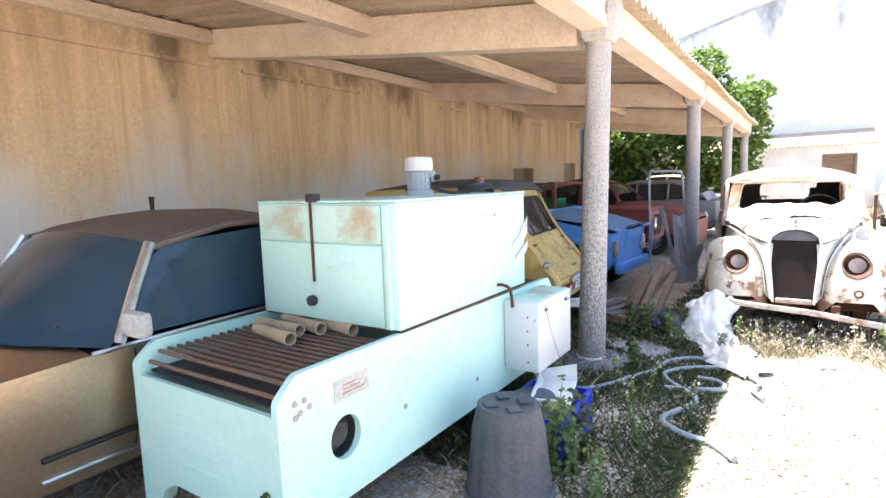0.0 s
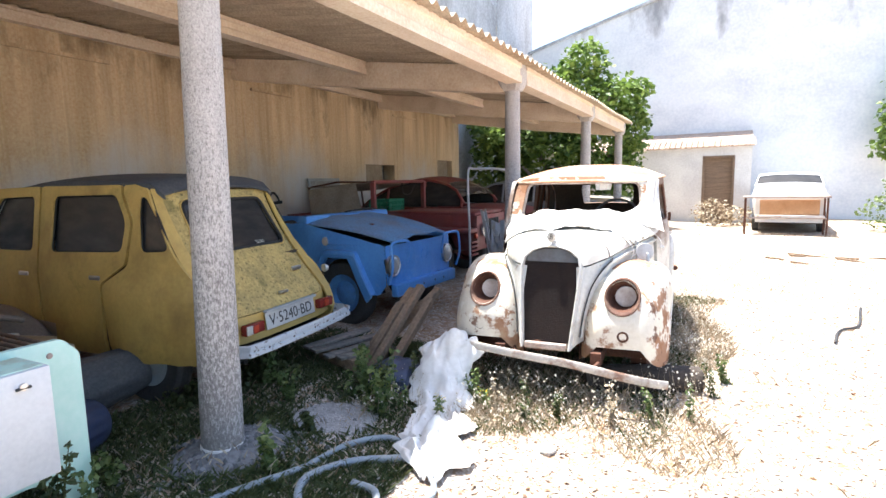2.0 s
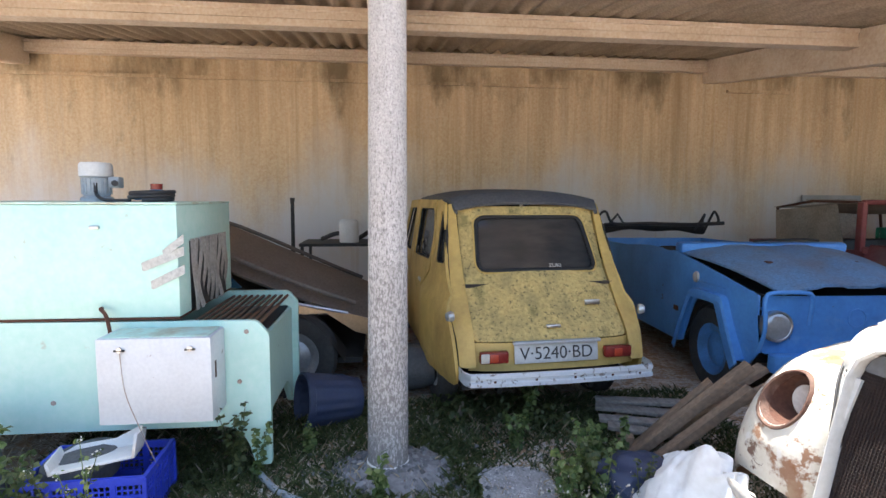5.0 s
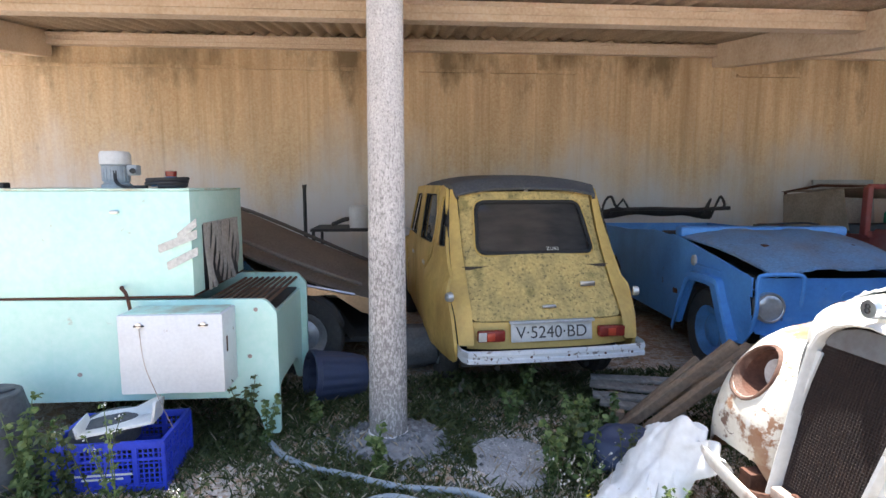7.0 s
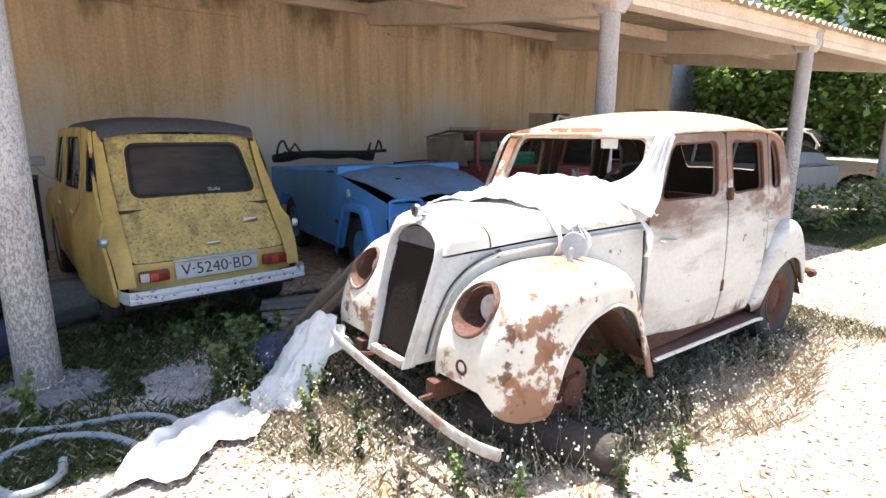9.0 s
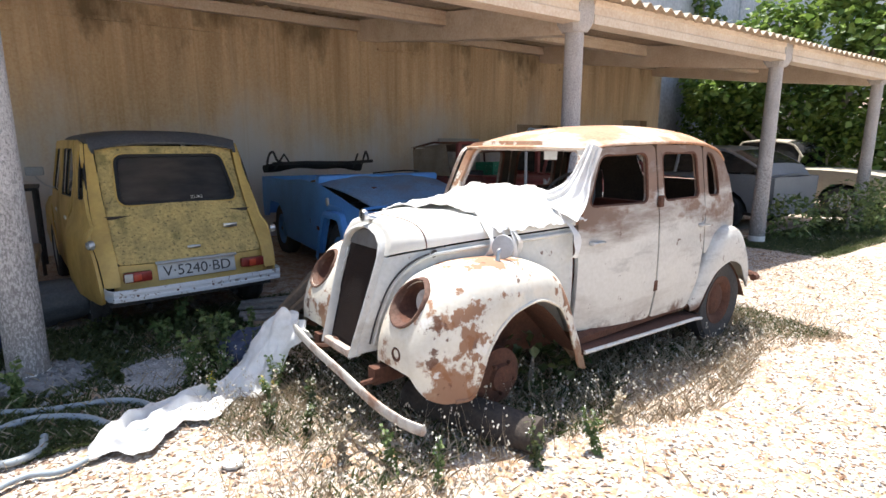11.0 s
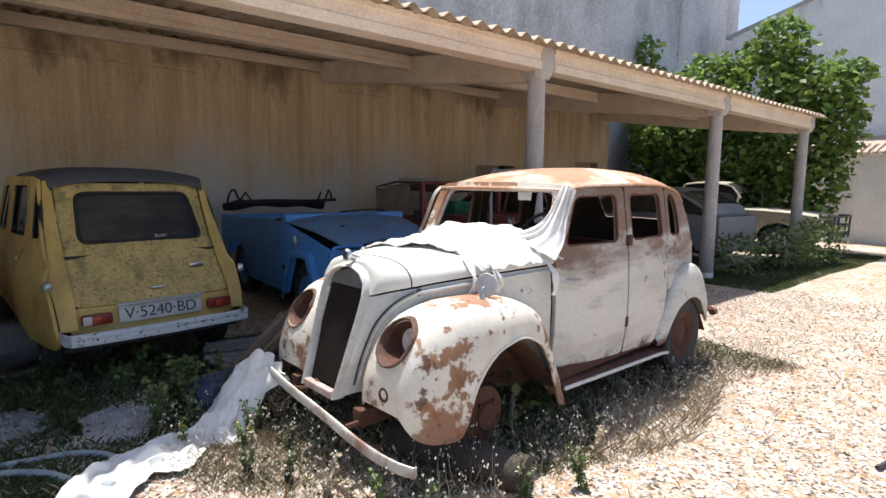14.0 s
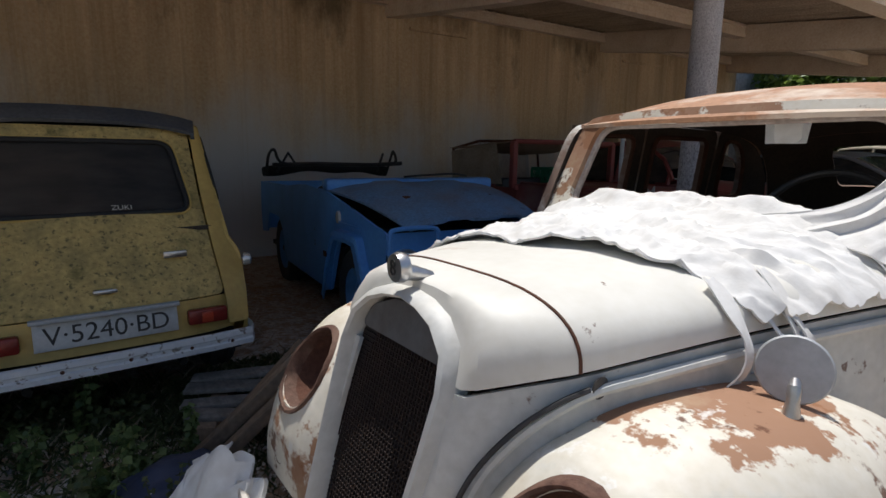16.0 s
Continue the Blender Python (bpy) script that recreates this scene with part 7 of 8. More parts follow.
part("hanging_cord", tube(spline([(0.1, 1.56, 1.37), (0.2, 1.6, 1.22), (0.4, 1.6, 1.20), (0.55, 1.58, 1.36)], 5), 0.01, 6), M_rubber, jeep)


def plastic_crate(name, label, m, sx, sy, sz, material, group=""):
    c = thing(name, label, "crate", m, group)
    part("base", box(-sx / 2, sx / 2, -sy / 2, sy / 2, 0, 0.012), material, c)
    part("rim", loft([[(x * (sx / 2 + g), y * (sy / 2 + g), z) for x, y in ((1, -1), (1, 1), (-1, 1), (-1, -1))] for g, z in ((-0.012, sz - 0.03), (0.006, sz - 0.03), (0.006, sz), (-0.012, sz), (-0.012, sz - 0.03))]), material, c)
    for ax, l, d in (("x", sx, sy), ("y", sy, sx)):
        for s in (-1, 1):
            holes = []
            nx, nz = max(3, int(l / 0.022)), max(3, int((sz - 0.05) / 0.022))
            bm = bmesh.new()
            def slab(u0, u1, z0, z1, t=0.004):
                if ax == "x":
                    add_box(bm, u0, u1, s * d / 2 - t, s * d / 2 + t, z0, z1)
                else:
                    add_box(bm, s * d / 2 - t, s * d / 2 + t, u0, u1, z0, z1)
            for i in range(nx + 1):
                u = -l / 2 + l * i / nx
                slab(u - 0.0035, u + 0.0035, 0.01, sz - 0.02, 0.002)
            for j in range(nz + 1):
                z = 0.012 + (sz - 0.045) * j / nz
                slab(-l / 2, l / 2, z - 0.0035, z + 0.0035, 0.0022)
            for i in range(5):
                u = -l / 2 + l * i / 4
                slab(u - 0.010, u + 0.010, 0.0, sz - 0.01, 0.007)
            slab(-l / 2, l / 2, 0.0, 0.03, 0.006)
            slab(-l / 2, l / 2, sz * 0.62, sz * 0.62 + 0.014, 0.006)
            slab(-l * 0.2, l * 0.2, sz * 0.18, sz * 0.42, 0.005)
            part("lattice_side", bm, material, c)
    return c


plastic_crate("green_crate", "green plastic crate stacked in the open jeep", pose(-4.02, 9.75, 0.86, 0, 0, 4), 0.36, 0.5, 0.26, M_green)
plastic_crate("green_crate", "green plastic crate stacked in the open jeep", pose(-4.02, 9.75, 0.60, 0, 0, -3), 0.36, 0.5, 0.26, M_green)
tt = thing("jeep_bench", "dark tool box under the green crates", "box", pose(-4.02, 9.75, 0))
part("chest", box(-0.2, 0.2, -0.3, 0.3, 0.47, 0.595, None, 0.01), M_black, tt)

# tubular frame and sheet scrap leaning by the jeep
frm = thing("tube_frame", "bent grey tubular metal frame leaning on scrap", "frame")
part("bent_tube", tube(spline([(-1.90, 8.35, 0.02), (-1.93, 8.40, 0.8), (-1.95, 8.42, 1.48), (-1.88, 8.5, 1.54), (-1.62, 8.72, 1.53), (-1.57, 8.78, 1.45), (-1.50, 8.76, 0.75), (-1.46, 8.74, 0.02)], 6), 0.016, 8), M_scrap, frm)
scr1 = thing("sheet_scrap", "crumpled galvanised sheet scrap stood against the jeep", "scrap metal")
for k, (x, y, a, w, h, t) in enumerate(((-1.42, 8.05, 20, 0.16, 0.95, -18), (-1.35, 8.18, -15, 0.12, 0.80, 14), (-1.30, 8.00, 60, 0.22, 0.55, 10), (-1.48, 8.2, 40, 0.07, 1.15, -28))):
    bm = loft([[(-w / 2 + w * i / 6, 0.02 * math.sin(i * 1.7 + j), h * j / 8 + 0.02 * math.sin(i + j)) for i in range(7)] for j in range(9)], closed=False)
    bmesh.ops.transform(bm, matrix=pose(x, y, 0, t, 0, a), verts=bm.verts)
    solid(part("sheet_piece", bm, M_scrap, scr1), 0.006)
lp = thing("leaning_panel", "dark framed glass panel leaning on the wall", "panel", pose(-5.55, 10.3, 0.0, -8, 0, 90))
part("pane", box(-0.42, 0.42, -0.008, 0.008, 0.05, 1.45), M_strip, lp)
for x0, x1, z0, z1 in ((-0.45, -0.40, 0.0, 1.5), (0.40, 0.45, 0.0, 1.5), (-0.45, 0.45, 0.0, 0.05), (-0.45, 0.45, 1.45, 1.5)):
    part("frame_bar", box(x0, x1, -0.015, 0.015, z0, z1), M_scrap, lp)

# table with canister by the wall
tb = thing("work_table", "black metal table crowded with junk by the wall", "table", pose(-4.95, 3.55, 0))
part("table_top", box(-0.35, 0.35, -0.45, 0.5, 0.90, 0.93), M_black, tb)
for x in (-0.32, 0.32):
    for y in (-0.42, 0.47):
        part("leg", tube([(x, y, 0), (x, y, 0.91)], 0.018, 6), M_black, tb)
single("white_canister", lathe([(0.0, 0.0), (0.105, 0.0), (0.108, 0.02), (0.108, 0.22), (0.10, 0.24), (0.085, 0.245), (0.085, 0.255), (0.0, 0.258)], 24), M_whiteplastic, "white plastic canister on the black table", "canister", pose(-4.80, 3.62, 0.931))
pol = single("iron_post", tube([(0, 0, 0), (0, 0, 1.35), (0.0, 0.0, 1.42)], [0.025, 0.022, 0.03], 8), M_black, "black iron post by the wall", "post", pose(-5.45, 2.9, 0))
bm = bmesh.new()
add_tube(bm, spline([(0, -0.3, 0.03), (0.1, -0.1, 0.10), (0.05, 0.1, 0.04), (0.15, 0.25, 0.12), (0.2, 0.3, 0.03)], 5), 0.025, 8)
single("junk_pipe", bm, M_black, "bent black pipe lying on the table", "pipe", pose(-4.98, 3.6, 0.925))

# ---- shed roof tiles ----
shed_roof = tagged(new("shed_roof"), "row of curved clay tiles along the shed", "", "", "structure")
bm = lathe([(0.075, 0.0), (0.062, 0.42)], 7, None, 180)
bmesh.ops.transform(bm, matrix=pose(0, 0, 0, -72, 0, 0), verts=bm.verts)
tile_me = finish(bm, "roof_tile", M_tile)
bm = box(-6.1, 1.78, 20.72, 22.6, 0, 0.05)
for v in bm.verts:
    v.co.z += 2.26 + (v.co.y - 20.72) * 0.28 + (v.co.x - 1.7) * 0.01
part("roof_bed", bm, M_tile, shed_roof)
for r_ in range(2):
    for k in range(50):
        o = new("roof_tile", tile_me)
        o.parent = shed_roof
        x = 1.74 - k * 0.158
        o.matrix_local = pose(x, 20.66 + r_ * 0.38, 2.33 + r_ * 0.108 + (x - 1.7) * 0.01 + 0.008 * math.sin(k * 2.3), 0, 0, 2 * math.sin(k * 1.9))
dr = thing("door_1", "dark weathered plank door standing in the shed doorway", "door", pose(0.84, 20.93, 0), "", "structure")
part("door_leaf", box(-0.40, 0.40, -0.02, 0.02, 0.02, 1.95), M_brownwood, dr)
for x0, x1, z0, z1 in ((-0.44, -0.38, 0, 2.0), (0.38, 0.44, 0, 2.0), (-0.44, 0.44, 1.94, 2.0)):
    part("door_frame", box(x0, x1, -0.15, -0.03, z0, z1), M_brownwood, dr)

# ---- clutter on the ground ----
bc = plastic_crate("blue_crate", "bright blue plastic crate on the ground before the machine", pose(-1.20, 2.74, 0.0, 0, 0, 3), 0.36, 0.50, 0.24, M_crate)
for k, (w_, z) in enumerate(((0.26, 0.085), (0.18, 0.065))):
    part("white_print", box(0.1875, 0.1885, -w_ / 2 - 0.02, w_ / 2 - 0.02, z, z + 0.010), M_whiteplastic, bc)
tub = single("black_tub", lathe([(0.0, 0.02), (0.14, 0.02), (0.165, 0.10), (0.15, 0.13), (0.10, 0.15), (0.0, 0.155)], 20), M_bin, "black plastic tub lying in the blue crate", "tub", pose(-1.23, 2.66, 0.13, 8, 5, 0))
tray = thing("white_tray", "broken white polystyrene tray on the blue crate", "tray", pose(-1.15, 2.76, 0.265, 6, -8, 12))
part("tray_base", box(-0.10, 0.10, -0.16, 0.16, 0, 0.014, None, 0.004), M_whiteplastic, tray)
solid(part("tray_wall", sheet([(-0.16, 0.0), (0.16, 0.0), (0.16, 0.09), (0.05, 0.055), (-0.06, 0.06), (-0.16, 0.04)], [], lambda u, v: (-0.10 - 0.2 * v, u, v), 0.05), M_whiteplastic, tray), 0.012)
solid(part("tray_wall", sheet([(-0.10, 0.0), (0.10, 0.0), (0.11, 0.10), (-0.10, 0.08)], [], lambda u, v: (u, 0.16 + 0.25 * v, v), 0.05), M_whiteplastic, tray), 0.012)
solid(part("tray_wall", sheet([(-0.10, 0.0), (0.10, 0.0), (0.09, 0.05), (-0.10, 0.07)], [], lambda u, v: (u, -0.16 - 0.25 * v, v), 0.05), M_whiteplastic, tray), 0.012)


def ribbed_bin(name, label, m, r0, r1, h, material, ribs=20):
    """A tapered moulded bin with ribs; r0 at the foot, r1 at the top."""
    b = thing(name, label, "bin", m)
    rings = []
    for i in range(9):
        z = h * i / 8
        r = r0 + (r1 - r0) * i / 8
        if i == 8:
            r *= 0.96
        rings.append([((r + (0.008 if k % 4 < 2 and 0 < i < 7 else 0)) * math.cos(2 * math.pi * k / (ribs * 4)), (r + (0.008 if k % 4 < 2 and 0 < i < 7 else 0)) * math.sin(2 * math.pi * k / (ribs * 4)), z) for k in range(ribs * 4)])
    bm = loft(rings)
    for v in bm.verts:
        v.co += Vector((1, 1, 0)) * 0.006 * noise.noise(v.co * 4)
    part("wall", bm, material, b)
    part("bottom_disc", lathe([(r1 * 0.955, h), (r1 * 0.9, h + 0.006), (r1 * 0.5, h - 0.004), (0.0, h - 0.004)], ribs * 2), material, b)
    part("rim_band", lathe([(r0, 0.0), (r0 + 0.012, 0.005), (r0 + 0.012, 0.04), (r0, 0.045)], ribs * 2), material, b)
    for k in range(4):
        part("foot_pad", box(r1 * 0.35, r1 * 0.75, -0.028, 0.028, h, h + 0.010, pose(0, 0, 0, 0, 0, 45 + 90 * k), 0.003), material, b)
    return b


ribbed_bin("upturned_bin", "faded black plastic bin standing upside down", pose(-1.14, 2.16, 0.0), 0.20, 0.15, 0.44, M_bin, 14)
ribbed_bin("fallen_bin", "dark navy ribbed plastic bin lying on its side", pose(-2.02, 3.50, 0.17, 97, 0, 204), 0.165, 0.14, 0.36, M_navy, 16)
ribbed_bin("fallen_bin", "dirty grey plastic bin lying on its side", pose(-2.58, 3.96, 0.18, 84, 0, 172), 0.17, 0.15, 0.42, M_bin, 10)

# planks and broken pallet
pallet = thing("broken_pallet", "grey weathered broken pallet boards lying in a heap", "pallet")
for x, y, z, a, tilt, l, w in ((-1.90, 5.66, 0.135, 72, -2, 0.60, 0.10), (-1.77, 5.62, 0.125, 68, 0, 0.62, 0.10), (-1.64, 5.56, 0.115, 70, -1, 0.56, 0.09), (-1.52, 5.52, 0.105, 65, 2, 0.48, 0.09)):
    part("board", box(-l / 2, l / 2, -w / 2, w / 2, -0.011, 0.011, pose(x, y, z, 0, tilt, a), 0.003), M_plank, pallet)
for x, y, a in ((-1.72, 5.44, -20), (-1.68, 5.74, -20)):
    part("bearer", box(-0.25, 0.25, -0.04, 0.04, 0.0, 0.10, pose(x, y, 0.0, 0, 0, a), 0.004), M_brownwood, pallet)
for p0, p1, w, h in (((-1.34, 5.28, 0.04), (-1.22, 5.87, 0.58), 0.06, 0.05), ((-1.20, 5.28, 0.04), (-1.10, 5.80, 0.50), 0.065, 0.045), ((-1.46, 5.38, 0.05), (-1.34, 5.74, 0.46), 0.08, 0.025), ((-1.42, 5.50, 0.14), (-1.16, 6.05, 0.52), 0.07, 0.045), ((-1.50, 5.60, 0.14), (-1.42, 6.10, 0.50), 0.10, 0.03)):
    a, b = Vector(p0), Vector(p1)
    q = (b - a).to_track_quat("X", "Z").to_matrix().to_4x4()
    l = (b - a).length
    single("timber", box(0, l, -w / 2, w / 2, -h / 2, h / 2, None, 0.004), M_brownwood, "brown rough timber leaning on the pallet boards", "timber", Matrix.Translation(a) @ q, "timbers in the heap")
bm = bmesh.new()
bmesh.ops.create_icosphere(bm, subdivisions=4, radius=1)
for v in bm.verts:
    n = noise.noise(v.co * 2.2) * 0.18 + noise.noise(v.co * 6) * 0.06
    v.co = Vector((v.co.x * 0.17 * (1 + n), v.co.y * 0.21 * (1 + n), 0.10 + v.co.z * 0.11 * (1 + n)))
single("navy_bag", bm, M_navy, "crumpled navy cushion beside the timbers", "bag", pose(-1.06, 5.20, 0.0, 0, 0, 20))

# hoses
def hose(points, r=0.017):
    pts = [(x, y, max(z, ground_z(x, y) + r)) for x, y, z in [tuple(p) for p in spline([(x, y, 0.02) for x, y in points], 8)]]
    single("garden_hose", tube(pts, r, 10), M_hose, "grey garden hose snaking over the ground", "hose", None, "garden hoses")


hose([(-1.45, 3.35), (-1.22, 3.52), (-1.05, 3.76), (-0.92, 4.05), (-0.87, 4.38), (-0.72, 4.55), (-0.55, 4.52)])
hose([(-0.40, 4.52), (-0.51, 4.41), (-0.73, 4.27), (-0.83, 4.08), (-0.78, 3.92), (-0.58, 3.72), (-0.60, 3.52), (-0.69, 3.28), (-0.55, 3.14), (-0.40, 3.10), (-0.28, 2.98)], 0.02)
hose([(-0.78, 3.78), (-0.62, 3.86), (-0.47, 3.93), (-0.44, 4.02), (-0.50, 4.10), (-0.62, 4.11)], 0.018)
hose([(-0.30, 4.30), (-0.24, 4.18), (-0.28, 4.05), (-0.20, 3.90)], 0.014)
bm = tube([(x, y, ground_z(x, y) + 0.02) for x, y in [(1.75 + 0.03 * k, 7.5 + 0.09 * k + 0.15 * math.sin(k * 0.5)) for k in range(16)]], 0.012, 6)
single("black_cable", bm, M_black, "thin black cable lying on the sunlit ground", "cable")

# spilled grey gravel by the pillar
def patch(name, cx, cy, rx, ry, h, material, label):
    bm = bmesh.new()
    rows = []
    for i in range(15):
        t = i / 14
        rows.append([(cx + rx * t * math.cos(a) * (1 + 0.2 * noise.noise(Vector((math.cos(a) * 2, math.sin(a) * 2, 5)))), cy + ry * t * math.sin(a) * (1 + 0.2 * noise.noise(Vector((math.cos(a) * 2, math.sin(a) * 2, 9)))), 0) for a in [2 * math.pi * k / 40 for k in range(40)]])
    rows = [[Vector((x, y, ground_z(x, y) + 0.004 + h * (1 - (i / 14) ** 2) + 0.010 * noise.noise(Vector((x * 22, y * 22, 3))) * (1 - i / 14) - (0.03 if i == 14 else 0))) for x, y, z in r] for i, r in enumerate(rows)]
    add_loft(bm, rows)
    tagged(new(name, finish(bm, name, material, 180)), label, "gravel", "", "stuff")


patch("gravel_spill", -1.16, 4.66, 0.30, 0.24, 0.006, M_cement, "pale grey gravel spilled beside the pillar")
patch("mortar_heap", -1.33, 4.06, 0.28, 0.34, 0.012, mat("dark_mortar", (0.17, 0.17, 0.175), (0.28, 0.28, 0.28), 8, 0.95, bump=0.6, fine=40), "dark crumbled mortar round the pillar foot")

# twigs and scraps far out in the yard
rnd = random.Random(5)
for k in range(26):
    x, y, a, l = 1.6 + rnd.random() * 3.4, 12.2 + rnd.random() * 1.2, rnd.random() * 180, 0.15 + rnd.random() * 0.5
    single("broken_stick", box(-l / 2, l / 2, -0.02, 0.02, 0, 0.03, None, 0.004), M_brownwood, "broken brown stick lying in the yard", "stick", pose(x, y, ground_z(x, y), 0, rnd.uniform(-6, 2), a), "sticks in the yard")
single("white_stone", lathe([(0.0, 0.0), (0.045, 0.005), (0.05, 0.02), (0.03, 0.035), (0.0, 0.04)], 9), M_whiteplastic, "white stone lying on dry ground", "stone", pose(0.10, 4.80, ground_z(0.1, 4.8)))

# ---- plants ----
def leaves(name, centres, size, material, parent, label="", seed=1, flat=0.5, lobes=False):
    """Many small folded leaves, each at a given centre."""
    r = random.Random(seed)
    verts, faces = [], []
    for c in centres:
        s = size * r.uniform(0.6, 1.3)
        d = Vector((r.uniform(-1, 1), r.uniform(-1, 1), r.uniform(-0.9, 0.3))).normalized()
        n = Vector((r.uniform(-1, 1), r.uniform(-1, 1), r.uniform(0.2, 1.6))).normalized()
        w = d.cross(n).normalized() * s * 0.42
        up = w.cross(d).normalized() * s * 0.10
        o = len(verts)
        c = Vector(c)
        verts += [c, c + d * s * 0.45 + w + up, c + d * s, c + d * s * 0.45 - w + up]
        faces += [(o, o + 1, o + 2), (o, o + 2, o + 3)]
    me = bpy.data.meshes.new(name)
    me.from_pydata(verts, [], faces)
    me.materials.append(material)
    ob = new(name, me)
    ob["kind"] = "stuff"
    if parent:
        ob.parent = parent
    if label:
        ob["label"] = label
    return ob


def crown_points(lobes, n, seed):
    """Points near the skin of several overlapping lobes (centre, radii)."""
    r = random.Random(seed)
    out = []
    tot = sum(b[0] * b[1] * b[2] for _, b in lobes) ** 1.0
    for c, b in lobes:
        k = int(n * (b[0] * b[1] * b[2]) ** 0.67 / sum((q[0] * q[1] * q[2]) ** 0.67 for _, q in lobes))
        for _ in range(k):
            d = Vector((r.gauss(0, 1), r.gauss(0, 1), r.gauss(0, 1))).normalized()
            rad = r.uniform(0.35, 1.0) ** 0.5
            j = 1 + 0.35 * noise.noise(d * 2.5 + Vector(c))
            if noise.noise(d * 5 + Vector(c) * 3) < -0.28:
                continue
            out.append(Vector(c) + Vector((d.x * b[0], d.y * b[1], d.z * b[2])) * rad * j)
    return out


fig = thing("fig_tree", "broad leafy fig tree crowding the end of the shelter", "tree", pose(0.06, 0.15, 0) @ Matrix.Diagonal((0.97, 0.95, 0.96, 1)))
limbs = [[(-3.4, 19.6, 0), (-3.3, 19.5, 0.8), (-3.0, 19.3, 1.8), (-2.4, 19.0, 3.2), (-1.8, 18.9, 4.2)], [(-3.4, 19.6, 0), (-3.7, 19.4, 1.2), (-4.3, 19.1, 2.4), (-4.8, 18.9, 3.6)], [(-3.3, 19.6, 0.4), (-2.6, 19.8, 1.6), (-1.6, 19.5, 2.8)], [(-3.5, 19.6, 0.3), (-4.0, 18.7, 1.2), (-4.6, 18.2, 2.0)]]
for k, l in enumerate(limbs):
    part("trunk" if k == 0 else "limb", tube(spline(l, 5), [0.14 * (1 - 0.8 * i / (5 * (len(l) - 1))) for i in range(5 * (len(l) - 1) + 1)], 8), M_bark, fig)
lob = [((-5.4, 18.6, 1.9), (0.9, 0.9, 1.4)), ((-5.6, 18.6, 3.1), (0.7, 0.7, 0.8)), ((-4.6, 18.7, 2.9), (0.9, 0.8, 0.9)), ((-3.9, 19.4, 2.0), (1.5, 1.2, 1.3)), ((-2.5, 19.2, 2.4), (1.3, 1.1, 1.2)), ((-3.2, 19.2, 3.8), (1.3, 1.1, 1.1)), ((-2.0, 19.0, 3.6), (0.95, 0.9, 0.9)), ((-1.5, 19.1, 2.9), (0.55, 0.6, 0.8)), ((-2.8, 19.0, 4.9), (0.7, 0.6, 0.6)), ((-4.3, 19.0, 4.2), (0.9, 0.8, 0.7)), ((-5.0, 18.6, 2.4), (0.8, 0.9, 1.1)), ((-3.4, 18.9, 1.0), (1.8, 0.8, 0.9)), ((-1.25, 19.15, 4.0), (0.35, 0.35, 0.3)), ((-5.3, 17.6, 2.7), (0.35, 0.5, 0.35)), ((-1.75, 19.2, 1.6), (0.5, 0.5, 0.9))]
leaves("crown", crown_points(lob, 20000, 3), 0.17, M_figleaf, fig, "large bright green fig leaves", 4)
sap = thing("wall_sapling", "small sapling growing out of the house wall", "plant", pose(0, 0, 0))
part("stem", tube([(-6.15, 18.2, 4.0), (-5.95, 18.2, 4.6), (-5.9, 18.1, 5.1)], 0.02, 6), M_bark, sap)
leaves("foliage", crown_points([((-5.85, 18.15, 5.0), (0.35, 0.35, 0.45)), ((-5.85, 18.5, 4.5), (0.3, 0.3, 0.3))], 300, 8), 0.15, M_figleaf, sap, "", 9)

def bush(name, label, lobes, n, size, material, seed, stems):
    b = thing(name, label, "bush", pose(0, 0, 0))
    for s in stems:
        part("stem", tube(s, 0.025, 6, True, 0.3), M_bark, b)
    leaves("foliage", crown_points(lobes, n, seed), size, material, b, "", seed)
    return b


bush("climbing_shrub", "dark leafy shrub climbing the pale gable wall", [((5.9, 21.8, 3.9), (1.0, 0.5, 0.6)), ((5.4, 21.9, 2.9), (0.6, 0.4, 0.7)), ((6.8, 21.6, 3.2), (1.3, 0.7, 1.4)), ((5.3, 21.9, 2.2), (0.6, 0.4, 0.4))], 4200, 0.15, M_figleaf, 11, [[(6.2, 22.0, 0), (6.0, 21.9, 1.5), (5.8, 21.8, 3.0)]])
bush("grey_shrub", "grey-green sprawling shrub in the sun", [((5.2, 18.3, 0.9), (0.9, 0.8, 1.0)), ((5.9, 18.0, 1.6), (1.0, 0.8, 0.9)), ((4.5, 18.4, 0.45), (0.6, 0.6, 0.5)), ((5.9, 17.2, 0.5), (1.1, 0.8, 0.6)), ((7.2, 18.0, 1.2), (1.0, 0.8, 1.2))], 4200, 0.09, M_bushleaf, 12, [[(6.0, 18.2, 0), (6.1, 18.2, 1.2)]])
bush("yellow_weed_clump", "pale yellow-green weeds before the shed", [((0.75, 19.2, 0.35), (0.55, 0.35, 0.45)), ((1.4, 19.6, 0.25), (0.4, 0.3, 0.3))], 900, 0.08, M_straw, 13, [[(0.75, 19.2, 0), (0.75, 19.2, 0.5)]])
bush("weed_clump", "yellow-flowered weeds between the pillars", [((-1.0, 14.6, 0.35), (0.5, 0.8, 0.45)), ((-0.9, 16.0, 0.4), (0.4, 0.7, 0.5)), ((-1.3, 13.3, 0.3), (0.4, 0.6, 0.4))], 2600, 0.07, M_bushleaf, 14, [[(-1.0, 14.6, 0), (-1.0, 14.6, 0.5)]])
